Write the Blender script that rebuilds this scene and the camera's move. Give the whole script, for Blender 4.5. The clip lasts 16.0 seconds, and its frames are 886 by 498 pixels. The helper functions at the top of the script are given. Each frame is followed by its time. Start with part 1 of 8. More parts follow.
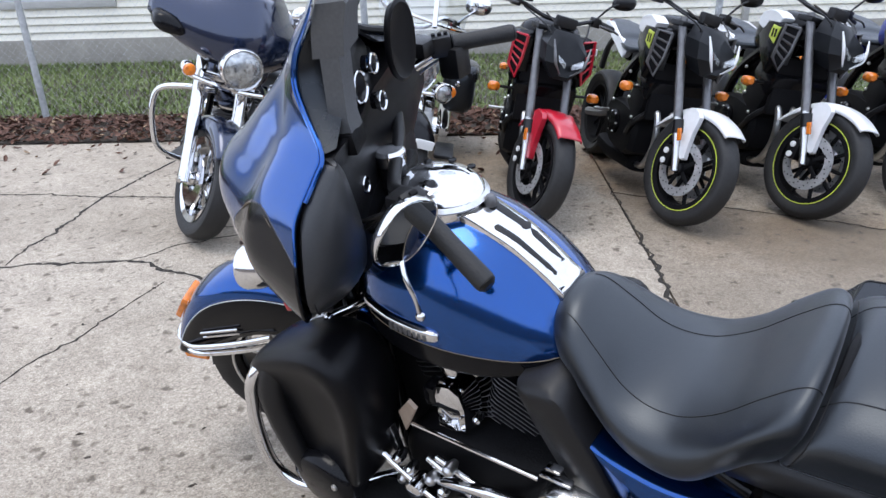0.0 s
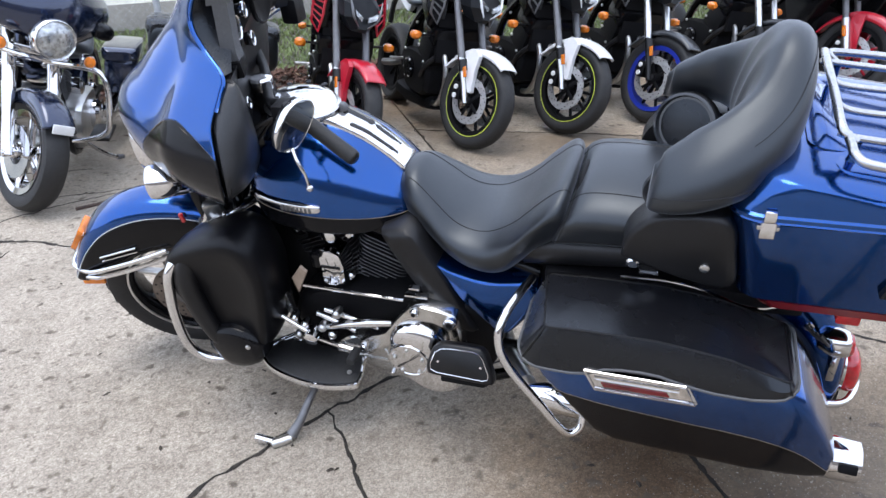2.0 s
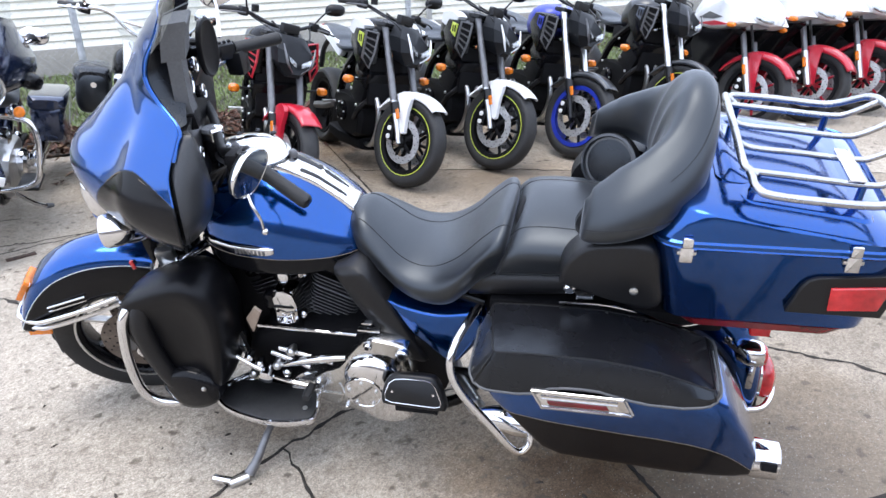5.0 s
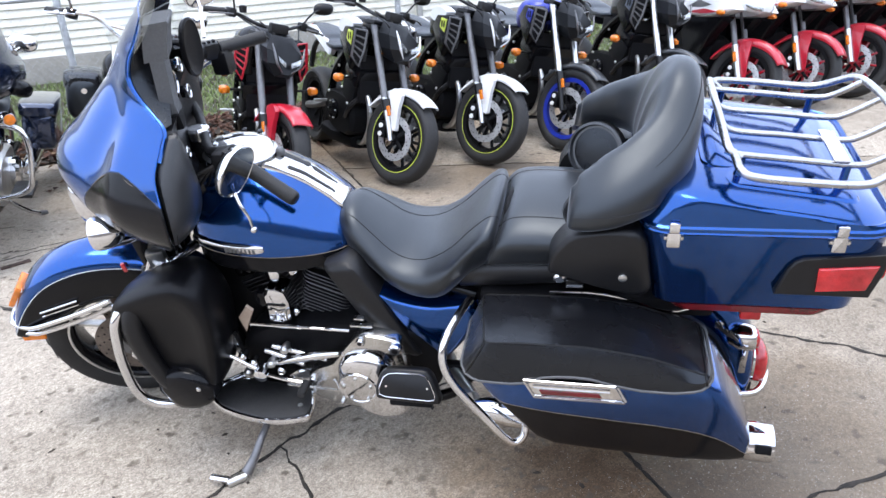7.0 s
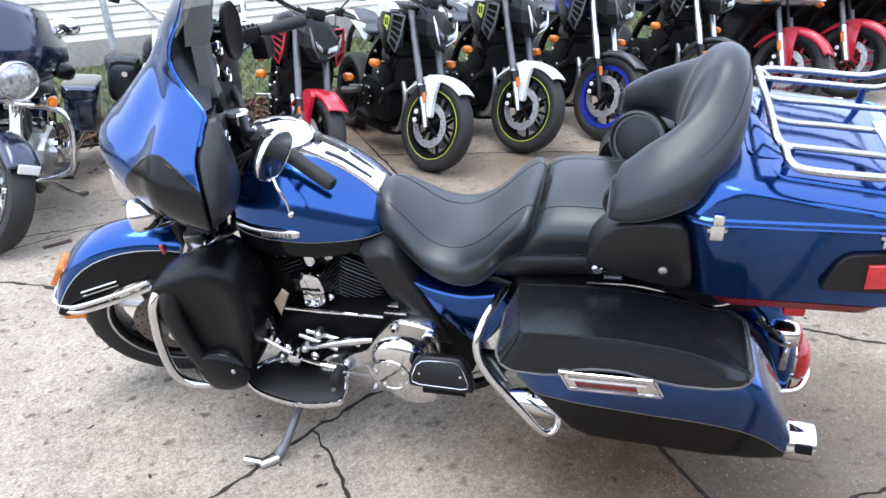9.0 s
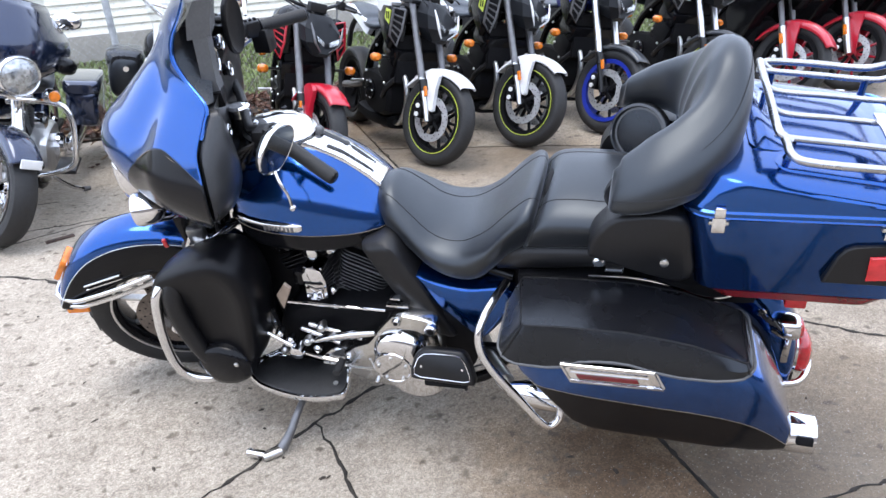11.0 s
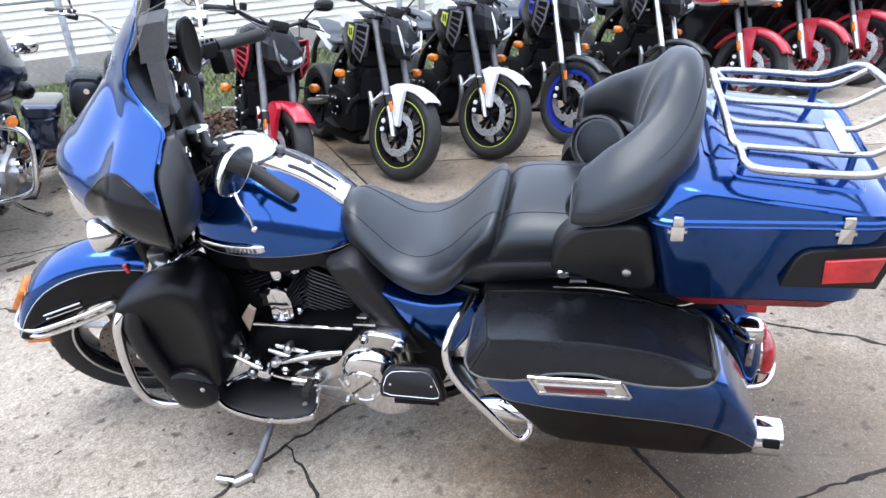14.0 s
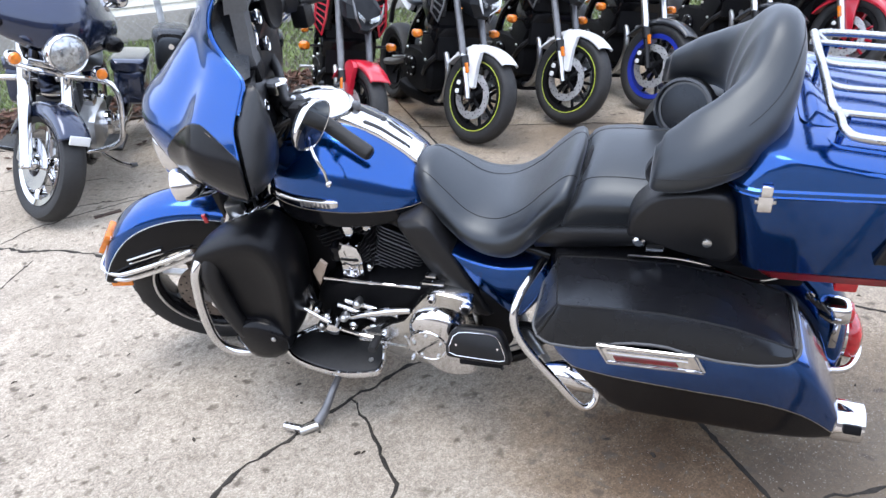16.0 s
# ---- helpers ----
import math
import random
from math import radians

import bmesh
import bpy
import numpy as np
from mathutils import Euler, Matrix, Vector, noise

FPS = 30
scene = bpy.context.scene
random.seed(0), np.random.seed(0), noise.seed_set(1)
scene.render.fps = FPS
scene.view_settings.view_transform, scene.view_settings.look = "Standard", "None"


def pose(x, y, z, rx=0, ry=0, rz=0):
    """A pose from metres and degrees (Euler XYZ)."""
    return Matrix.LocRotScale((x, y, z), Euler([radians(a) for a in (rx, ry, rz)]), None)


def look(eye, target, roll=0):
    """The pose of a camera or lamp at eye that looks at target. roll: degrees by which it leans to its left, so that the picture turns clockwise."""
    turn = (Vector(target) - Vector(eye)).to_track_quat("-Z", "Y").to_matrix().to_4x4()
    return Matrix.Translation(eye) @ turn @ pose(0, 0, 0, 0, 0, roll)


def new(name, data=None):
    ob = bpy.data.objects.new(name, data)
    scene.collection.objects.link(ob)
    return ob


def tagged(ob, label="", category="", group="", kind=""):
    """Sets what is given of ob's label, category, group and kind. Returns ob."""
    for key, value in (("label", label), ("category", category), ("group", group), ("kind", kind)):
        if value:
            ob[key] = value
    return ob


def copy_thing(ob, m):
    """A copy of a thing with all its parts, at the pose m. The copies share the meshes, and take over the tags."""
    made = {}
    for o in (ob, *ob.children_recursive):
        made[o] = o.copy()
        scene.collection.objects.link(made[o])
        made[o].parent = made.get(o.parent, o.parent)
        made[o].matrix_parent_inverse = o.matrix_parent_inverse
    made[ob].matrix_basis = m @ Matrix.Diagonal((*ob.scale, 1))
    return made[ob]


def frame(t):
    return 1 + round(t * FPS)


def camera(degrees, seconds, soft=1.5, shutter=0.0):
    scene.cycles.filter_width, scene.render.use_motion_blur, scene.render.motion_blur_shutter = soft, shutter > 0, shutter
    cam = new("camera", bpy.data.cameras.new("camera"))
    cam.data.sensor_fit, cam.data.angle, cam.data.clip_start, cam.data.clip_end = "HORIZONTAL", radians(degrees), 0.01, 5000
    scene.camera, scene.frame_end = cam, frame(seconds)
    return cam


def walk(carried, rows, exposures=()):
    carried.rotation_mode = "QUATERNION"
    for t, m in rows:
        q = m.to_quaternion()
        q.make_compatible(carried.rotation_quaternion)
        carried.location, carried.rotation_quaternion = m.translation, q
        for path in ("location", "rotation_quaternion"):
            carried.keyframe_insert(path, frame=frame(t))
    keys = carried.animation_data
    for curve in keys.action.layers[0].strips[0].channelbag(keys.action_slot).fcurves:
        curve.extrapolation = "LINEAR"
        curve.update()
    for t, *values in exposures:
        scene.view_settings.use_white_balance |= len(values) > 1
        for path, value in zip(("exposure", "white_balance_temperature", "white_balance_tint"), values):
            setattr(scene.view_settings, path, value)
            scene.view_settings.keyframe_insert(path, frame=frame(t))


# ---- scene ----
cam = camera(63.8, 16.0)
PATH = [
    (0, (0.482, -1.297, 1.473), (-0.6, 0.184, 0.675), -1.8),
    (0.5, (0.586, -1.443, 1.462), (-0.447, 0.039, 0.604), -1.6),
    (1, (0.679, -1.549, 1.417), (-0.359, -0.148, 0.438), -3.2),
    (1.5, (0.647, -1.762, 1.469), (-0.163, -0.156, 0.594), -4.3),
    (2, (0.648, -1.896, 1.507), (0.059, -0.207, 0.612), -2.4),
    (2.5, (0.668, -1.913, 1.504), (0.211, -0.237, 0.513), -1.4),
    (3, (0.627, -1.996, 1.542), (0.208, -0.312, 0.547), -1.8),
    (3.5, (0.611, -2.043, 1.571), (0.189, -0.275, 0.737), -2.0),
    (3.7, (0.615, -2.028, 1.571), (0.184, -0.251, 0.761), -2.0),
    (5.8, (0.648, -2.014, 1.555), (0.278, -0.223, 0.746), -2.6),
    (6, (0.654, -2.013, 1.556), (0.295, -0.219, 0.749), -2.8),
    (6.5, (0.665, -2.015, 1.558), (0.293, -0.22, 0.757), -3.4),
    (7, (0.662, -2.018, 1.547), (0.253, -0.239, 0.731), -3.7),
    (7.5, (0.654, -2.018, 1.545), (0.228, -0.253, 0.705), -3.3),
    (8, (0.646, -2.009, 1.542), (0.19, -0.254, 0.699), -3.0),
    (8.2, (0.643, -2.005, 1.541), (0.172, -0.255, 0.695), -3.0),
    (10.5, (0.645, -2.015, 1.547), (0.147, -0.271, 0.707), -4.1),
    (11, (0.645, -2.013, 1.541), (0.15, -0.275, 0.685), -3.9),
    (11.5, (0.649, -2.011, 1.538), (0.161, -0.277, 0.669), -4.0),
    (12, (0.656, -2.005, 1.538), (0.181, -0.271, 0.662), -4.1),
    (12.5, (0.661, -1.999, 1.542), (0.22, -0.253, 0.671), -4.0),
    (13, (0.673, -2.001, 1.548), (0.242, -0.237, 0.709), -4.4),
    (13.5, (0.679, -2.0, 1.545), (0.253, -0.23, 0.717), -4.7),
    (14, (0.67, -2.0, 1.547), (0.244, -0.231, 0.717), -4.8),
    (14.5, (0.671, -1.999, 1.547), (0.25, -0.224, 0.726), -4.7),
    (15, (0.665, -1.989, 1.543), (0.224, -0.232, 0.696), -4.4),
    (15.5, (0.662, -1.983, 1.532), (0.16, -0.26, 0.648), -4.5),
    (16, (0.656, -1.991, 1.526), (0.051, -0.311, 0.626), -5.0),
]
walk(cam, [(t, look(eye, target, roll)) for t, eye, target, roll in PATH], [(0.0, 0.14), (0.5, 0.26), (1.0, 0.26), (1.5, 0.40), (2.0, 0.34), (2.5, 0.54), (3.0, 0.58), (3.5, 0.64), (16.0, 0.66)])

# ---- light: an overcast day ----
world = bpy.data.worlds.new("overcast_sky")
scene.world = world
world.use_nodes = True
wn, wl = world.node_tree.nodes, world.node_tree.links
sky = wn.new("ShaderNodeTexSky")
sky.sky_type = "NISHITA"
sky.sun_disc = False
sky.sun_elevation, sky.sun_rotation = radians(80), radians(218)
sky.dust_density, sky.air_density, sky.ozone_density = 3.0, 1.0, 1.0
sky_mix = wn.new("ShaderNodeMix")
sky_mix.data_type = "RGBA"
sky_mix.inputs[0].default_value = 0.72
sky_mix.inputs[7].default_value = (8.5, 9.55, 12.0, 1)
wl.new(sky.outputs[0], sky_mix.inputs[6])
wn["Background"].inputs[1].default_value = 0.203
wl.new(sky_mix.outputs[2], wn["Background"].inputs[0])
sun = new("sun", bpy.data.lights.new("sun", "SUN"))
sun.data.energy, sun.data.angle, sun.data.color = 1.2, radians(30), (1.0, 0.96, 0.9)
sun.matrix_world = look((0, 0, 20), (2.2, 2.8, 0))
scene.view_settings.exposure = 0.62

# ---- materials ----


def shader(name, colour, rough=0.5, metal=0.0, vary=0.08, scale=6.0, bump=0.0, bump_scale=60.0, coat=0.0, grain=40.0, spec=0.5, tint=None, rough_vary=0.0):
    """A surface with colour that varies at two scales, and a fine relief."""
    m = bpy.data.materials.new(name)
    m.use_nodes = True
    n, l = m.node_tree.nodes, m.node_tree.links
    p = n["Principled BSDF"]
    p.inputs["Roughness"].default_value = rough
    p.inputs["Metallic"].default_value = metal
    p.inputs["Coat Weight"].default_value = coat
    p.inputs["Coat Roughness"].default_value = 0.05
    p.inputs["Specular IOR Level"].default_value = spec
    co = n.new("ShaderNodeTexCoord")
    big, small = n.new("ShaderNodeTexNoise"), n.new("ShaderNodeTexNoise")
    big.inputs["Scale"].default_value, big.inputs["Detail"].default_value = scale, 4
    small.inputs["Scale"].default_value, small.inputs["Detail"].default_value = grain, 3
    for t in (big, small):
        l.new(co.outputs["Object"], t.inputs["Vector"])
    add = n.new("ShaderNodeMath")
    add.operation = "MULTIPLY_ADD"
    l.new(big.outputs[0], add.inputs[0])
    add.inputs[1].default_value = 0.6
    half = n.new("ShaderNodeMath")
    half.operation = "MULTIPLY"
    half.inputs[1].default_value = 0.4
    l.new(small.outputs[0], half.inputs[0])
    l.new(half.outputs[0], add.inputs[2])
    ramp = n.new("ShaderNodeValToRGB")
    other = tint or tuple(c * (1 - 2.2 * vary) for c in colour)
    ramp.color_ramp.elements[0].position, ramp.color_ramp.elements[1].position = 0.3, 0.7
    ramp.color_ramp.elements[0].color = (*other, 1)
    ramp.color_ramp.elements[1].color = (*[min(1, c * (1 + vary)) for c in colour], 1)
    l.new(add.outputs[0], ramp.inputs[0])
    l.new(ramp.outputs[0], p.inputs["Base Color"])
    if rough_vary:
        r = n.new("ShaderNodeMapRange")
        r.inputs[3].default_value, r.inputs[4].default_value = max(0.02, rough - rough_vary), rough + rough_vary
        r.inputs[1].default_value, r.inputs[2].default_value = 0.3, 0.7
        l.new(big.outputs[0], r.inputs[0])
        l.new(r.outputs[0], p.inputs["Roughness"])
    if bump:
        t = n.new("ShaderNodeTexNoise")
        t.inputs["Scale"].default_value, t.inputs["Detail"].default_value = bump_scale, 5
        l.new(co.outputs["Object"], t.inputs["Vector"])
        b = n.new("ShaderNodeBump")
        b.inputs["Strength"].default_value, b.inputs["Distance"].default_value = bump, 0.004
        l.new(t.outputs[0], b.inputs["Height"])
        l.new(b.outputs[0], p.inputs["Normal"])
    return m


def clear(name, colour, rough=0.03, alpha=0.25):
    """Thin clear plastic or glass."""
    m = bpy.data.materials.new(name)
    m.use_nodes = True
    n, l = m.node_tree.nodes, m.node_tree.links
    mix, tr, gl = n.new("ShaderNodeMixShader"), n.new("ShaderNodeBsdfTransparent"), n.new("ShaderNodeBsdfGlossy")
    fr = n.new("ShaderNodeFresnel")
    fr.inputs[0].default_value = 1.45
    tr.inputs[0].default_value = (*colour, 1)
    gl.inputs["Roughness"].default_value = rough
    up = n.new("ShaderNodeMath")
    up.inputs[1].default_value = alpha * 0.15
    l.new(fr.outputs[0], up.inputs[0])
    l.new(up.outputs[0], mix.inputs[0])
    l.new(tr.outputs[0], mix.inputs[1])
    l.new(gl.outputs[0], mix.inputs[2])
    l.new(mix.outputs[0], n["Material Output"].inputs[0])
    return m


BLUE = shader("metallic_blue_paint", (0.003, 0.062, 0.262), 0.15, 0.94, 0.10, 3.0, 0.02, 900, 0.75, 700)
NAVY = shader("dark_navy_paint", (0.011, 0.021, 0.055), 0.20, 0.6, 0.10, 3.0, 0.0, 400, 1.0, 500)
BLACK = shader("gloss_black_paint", (0.005, 0.005, 0.006), 0.16, 0.0, 0.1, 3.0, 0.0, 300, 0.04, 200, 0.17, rough_vary=0.05)
SATIN = shader("satin_black_plastic", (0.007, 0.007, 0.008), 0.40, 0.0, 0.2, 5.0, 0.12, 500, 0.0, 120, 0.35, rough_vary=0.08)
MATT = shader("dull_black_metal", (0.005, 0.005, 0.006), 0.55, 0.0, 0.25, 9.0, 0.2, 200, 0.0, 90, 0.14)
VINYL = shader("black_vinyl", (0.006, 0.006, 0.0075), 0.27, 0.0, 0.15, 9.0, 0.14, 320, 0.0, 200, 0.44, rough_vary=0.03)
LEATHER = shader("black_seat_vinyl", (0.005, 0.0053, 0.0063), 0.38, 0.0, 0.2, 5.0, 0.09, 320, 0.0, 260, 0.74, rough_vary=0.05)
# Bluish sheen brightens tops seen at a low angle, standing in for sky light.
for m, sheen_lift in ((LEATHER, 0.22), (VINYL, 0.10)):
    vinyl_bsdf = m.node_tree.nodes["Principled BSDF"]
    vinyl_bsdf.inputs["Sheen Weight"].default_value, vinyl_bsdf.inputs["Sheen Roughness"].default_value = sheen_lift, 0.35
    vinyl_bsdf.inputs["Specular Tint"].default_value = (0.84, 0.92, 1.0, 1)
    vinyl_bsdf.inputs["Sheen Tint"].default_value = (0.80, 0.88, 1.0, 1)
PANELBLACK = shader("black_fairing_panel", (0.022, 0.023, 0.025), 0.33, 0.0, 0.15, 5.0, 0.15, 500, 0.0, 150, 0.5, rough_vary=0.05)
RUBBER = shader("tyre_rubber", (0.013, 0.013, 0.0135), 0.62, 0.0, 0.25, 10.0, 0.3, 150, 0.0, 60)
CHROME = shader("chrome", (0.70, 0.70, 0.71), 0.07, 1.0, 0.05, 8.0, 0.0, 60, 0.0, 80, rough_vary=0.03)
POLISHED = shader("polished_alloy", (0.66, 0.655, 0.64), 0.20, 1.0, 0.12, 14.0, 0.10, 120, 0.0, 100, rough_vary=0.08)
STEEL = shader("brushed_alloy", (0.62, 0.62, 0.61), 0.32, 1.0, 0.1, 10.0, 0.08, 300, 0.0, 100)
DISC = shader("brake_steel", (0.46, 0.46, 0.46), 0.42, 0.6, 0.15, 20.0, 0.05, 400, 0.0, 150)
GREYALLOY = shader("grey_alloy", (0.16, 0.16, 0.165), 0.40, 0.6, 0.15, 12.0, 0.1, 200)
AMBER = shader("amber_lens", (0.75, 0.20, 0.015), 0.15, 0.0, 0.2, 30.0, 0.3, 160, 0.6)
REDLENS = shader("red_lens", (0.50, 0.015, 0.02), 0.15, 0.0, 0.2, 20.0, 0.3, 160, 0.6)
DARKRED = shader("dark_red_trim", (0.15, 0.006, 0.010), 0.25, 0.0, 0.2, 12.0, 0.0, 60, 0.4)
WHITEP = shader("white_paint", (0.72, 0.73, 0.74), 0.28, 0.0, 0.05, 4.0, 0.0, 60, 0.6)
REDP = shader("red_paint", (0.45, 0.010, 0.028), 0.28, 0.0, 0.1, 4.0, 0.0, 60, 0.7)
PLASTIC = shader("dark_grey_plastic", (0.080, 0.083, 0.088), 0.46, 0.0, 0.15, 5.0, 0.2, 600, 0.0, 150, 0.5, rough_vary=0.05)
GREYP = shader("dark_grey_paint", (0.030, 0.033, 0.038), 0.30, 0.2, 0.1, 4.0, 0.0, 60, 0.5)
SLATE = shader("slate_blue_paint", (0.06, 0.075, 0.11), 0.3, 0.3, 0.1, 4.0, 0.0, 60, 0.7)
LIME = shader("fluorescent_yellow_paint", (0.52, 0.60, 0.08), 0.4, 0.0, 0.08)
RIMBLUE = shader("blue_rim_paint", (0.015, 0.035, 0.36), 0.35, 0.2, 0.1, 4.0, 0.0, 60, 0.4)
GOLD = shader("pinstripe_gold", (0.20, 0.155, 0.10), 0.4, 0.2, 0.1)
LAMP = shader("headlamp_reflector", (0.46, 0.48, 0.49), 0.22, 0.7, 0.35, 45.0, 0.5, 90, 0.8)
PALEBLUE = shader("pale_label", (0.65, 0.66, 0.66), 0.5, 0.0, 0.05)
CLEAR = clear("clear_screen", (0.86, 0.88, 0.88))

# ---- shaping ----


def part(name, bm, material, parent=None, label="", m=None, sub=0, angle=38):
    """Link a bmesh as one mesh object under a thing or a part."""
    if m is not None:
        bmesh.ops.transform(bm, matrix=m, verts=bm.verts)
    bmesh.ops.recalc_face_normals(bm, faces=bm.faces)
    me = bpy.data.meshes.new(name)
    bm.to_mesh(me)
    bm.free()
    me.materials.append(material)
    me.shade_smooth()
    if not sub:
        me.set_sharp_from_angle(angle=radians(angle))
    ob = new(name, me)
    if parent:
        ob.parent = parent
    if label:
        tagged(ob, label)
    if sub:
        s = ob.modifiers.new("round", "SUBSURF")
        s.levels = s.render_levels = sub
    return ob


def thing(name, label, category, m=Matrix(), group=""):
    ob = new(name)
    ob.empty_display_size = 0.1
    ob.matrix_world = m
    return tagged(ob, label, category, group)


def smooth_line(pts, n=6):
    """Catmull-Rom through the points."""
    p = [Vector(a) for a in pts]
    if len(p) < 3:
        return p
    q = [2 * p[0] - p[1]] + p + [2 * p[-1] - p[-2]]
    out = []
    for i in range(1, len(q) - 2):
        a, b, c, d = q[i - 1:i + 3]
        for k in range(n):
            t = k / n
            out.append(0.5 * (2 * b + (c - a) * t + (2 * a - 5 * b + 4 * c - d) * t * t + (3 * b - a - 3 * c + d) * t ** 3))
    return out + [p[-1]]


def skin(bm, rings, cap=True, closed=True):
    """Faces between successive rings of equal length."""
    vs = [[bm.verts.new(p) for p in r] for r in rings]
    n = len(vs[0])
    for a, b in zip(vs, vs[1:]):
        for i in range(n if closed else n - 1):
            j = (i + 1) % n
            bm.faces.new((a[i], a[j], b[j], b[i]))
    if cap:
        bm.faces.new(vs[0])
        bm.faces.new(vs[-1][::-1])
    return bm


def tube(pts, r, n=10, steps=6, bm=None, flat=1.0):
    """A round bar along a smooth line; r may be a list."""
    bm = bm or bmesh.new()
    line = smooth_line(pts, steps) if steps > 1 else [Vector(a) for a in pts]
    rs = r if isinstance(r, (list, tuple)) else [r]
    rings, up = [], None
    for i, p in enumerate(line):
        d = (line[min(i + 1, len(line) - 1)] - line[max(i - 1, 0)]).normalized()
        if up is None:
            up = d.orthogonal().normalized()
        up = (up - d * up.dot(d)).normalized()
        side = d.cross(up)
        f = i / max(1, len(line) - 1) * (len(rs) - 1)
        k = min(int(f), len(rs) - 2) if len(rs) > 1 else 0
        rad = rs[k] + (rs[k + 1] - rs[k]) * (f - k) if len(rs) > 1 else rs[0]
        rings.append([p + (up * math.cos(a) + side * math.sin(a) * flat) * rad for a in (2 * math.pi * j / n for j in range(n))])
    return skin(bm, rings)


def lathe(profile, n=24, axis="Y", bm=None, centre=(0, 0, 0)):
    """Turn (radius, along) points about an axis through centre. The profile is closed by caps at its ends."""
    bm = bm or bmesh.new()
    c = Vector(centre)
    rings = []
    for r, h in profile:
        ring = []
        for j in range(n):
            a = 2 * math.pi * j / n
            u, v = max(r, 1e-4) * math.cos(a), max(r, 1e-4) * math.sin(a)
            ring.append(c + Vector({"X": (h, u, v), "Y": (u, h, v), "Z": (u, v, h)}[axis]))
        rings.append(ring)
    return skin(bm, rings)


def hoop(R, section, n=36, bm=None):
    """A closed ring round the y axis; section: (radial offset, along) points."""
    bm = bm or bmesh.new()
    vs = []
    for j in range(n):
        a = 2 * math.pi * j / n
        vs.append([bm.verts.new(((R + dr) * math.cos(a), h, (R + dr) * math.sin(a))) for dr, h in section])
    k = len(section)
    for j in range(n):
        a, b = vs[j], vs[(j + 1) % n]
        for i in range(k):
            bm.faces.new((a[i], a[(i + 1) % k], b[(i + 1) % k], b[i]))
    return bm


def block(x0, x1, y0, y1, z0, z1, bevel=0.008, bm=None, seg=2):
    """A box with rounded edges."""
    one = bmesh.new()
    bmesh.ops.create_cube(one, size=1)
    for v in one.verts:
        v.co = Vector(((x0 + x1) / 2 + v.co.x * (x1 - x0), (y0 + y1) / 2 + v.co.y * (y1 - y0), (z0 + z1) / 2 + v.co.z * (z1 - z0)))
    if bevel:
        bmesh.ops.bevel(one, geom=one.edges[:], offset=bevel, segments=seg, profile=0.6, affect="EDGES")
    return merge(bm, one)


def merge(bm, other):
    if bm is None:
        return other
    me = bpy.data.meshes.new("join")
    other.to_mesh(me)
    other.free()
    bm.from_mesh(me)
    bpy.data.meshes.remove(me)
    return bm


def plate(outline, levels, axis="y", bm=None, round_n=4):
    """A padded panel from an outline in (x, z): levels are (y, inset) from one face to the other; inset in metres towards the middle."""
    bm = bm or bmesh.new()
    pts = [Vector((x, 0, z)) for x, z in outline]
    if round_n > 1:
        pts = smooth_line([*pts, pts[0]], round_n)[:-1]
    c = sum(pts, Vector()) / len(pts)
    size = max((p - c).length for p in pts)
    rings = [[Vector((c.x + (p.x - c.x) * (1 - s / size), y, c.z + (p.z - c.z) * (1 - s / size))) for p in pts] for y, s in levels]
    if axis == "z":
        rings = [[Vector((p.x, p.z, p.y)) for p in r] for r in rings]
    return skin(bm, rings)


def oval(c, u, v, a, b, n=16, p=2.6):
    """A rounded ring about c in the plane of u and v."""
    c, u, v, out = Vector(c), Vector(u), Vector(v), []
    for j in range(n):
        t = 2 * math.pi * j / n
        x, y = math.cos(t), math.sin(t)
        out.append(c + u * (a * math.copysign(abs(x) ** (2 / p), x)) + v * (b * math.copysign(abs(y) ** (2 / p), y)))
    return out


def body(stations, n=16, cap=True, bm=None):
    """A form along x: stations (x, y, z, half width, half height, power)."""
    return skin(bm or bmesh.new(), [oval((x, y, z), (0, 1, 0), (0, 0, 1), a, b, n, p) for x, y, z, a, b, p in stations], cap)


def bolt(p, r, h, axis="Y", bm=None):
    return lathe([(r * 0.6, 0), (r, 0), (r, -h * 0.7), (r * 0.75, -h), (r * 0.2, -h)], 10, axis, bm, p)

# ---- the yard: u runs along the row of parked motorcycles, v towards the house ----
UX, UY = 0.833, 0.553


def yard(u, v, z=0.0):
    return Vector((UX * u - UY * v, UY * u + UX * v, z))


def yard_pose(u, v, turn=0.0, lean=0.0, z=0.0):
    """Origin at (u, v); the local -x axis (the front) points away from the house, turned by so many degrees."""
    p = yard(u, v, z)
    return pose(p.x, p.y, p.z, 0, 0, 123.6 + turn) @ pose(0, 0, 0, lean, 0, 0)


# Patches under the motorcycles also put shade into the concrete's colour.
STAINS_AND_SHADE = [(-0.10, 2.45, 0.55), (0.25, 2.75, 0.5), (-0.95, 3.0, 0.45), (-1.40, 3.40, 0.4), (1.31, 0.02, 0.60), (0.95, -0.62, 0.58), (0.66, -0.40, 0.42), (0.78, -0.32, 0.46), (0.98, -0.38, 0.46), (0.50, -0.30, 0.32), (0.30, -0.08, 0.38), (-0.45, -0.05, 0.28)] + [(*yard(u, v)[:2], r) for u, v, r in ((-0.6, 3.4, 0.85), (1.0, 3.5, 1.0), (2.7, 3.5, 1.0), (-4.2, 4.85, 0.55), (-2.9, 4.8, 0.6), (-6.0, 4.9, 0.6))]


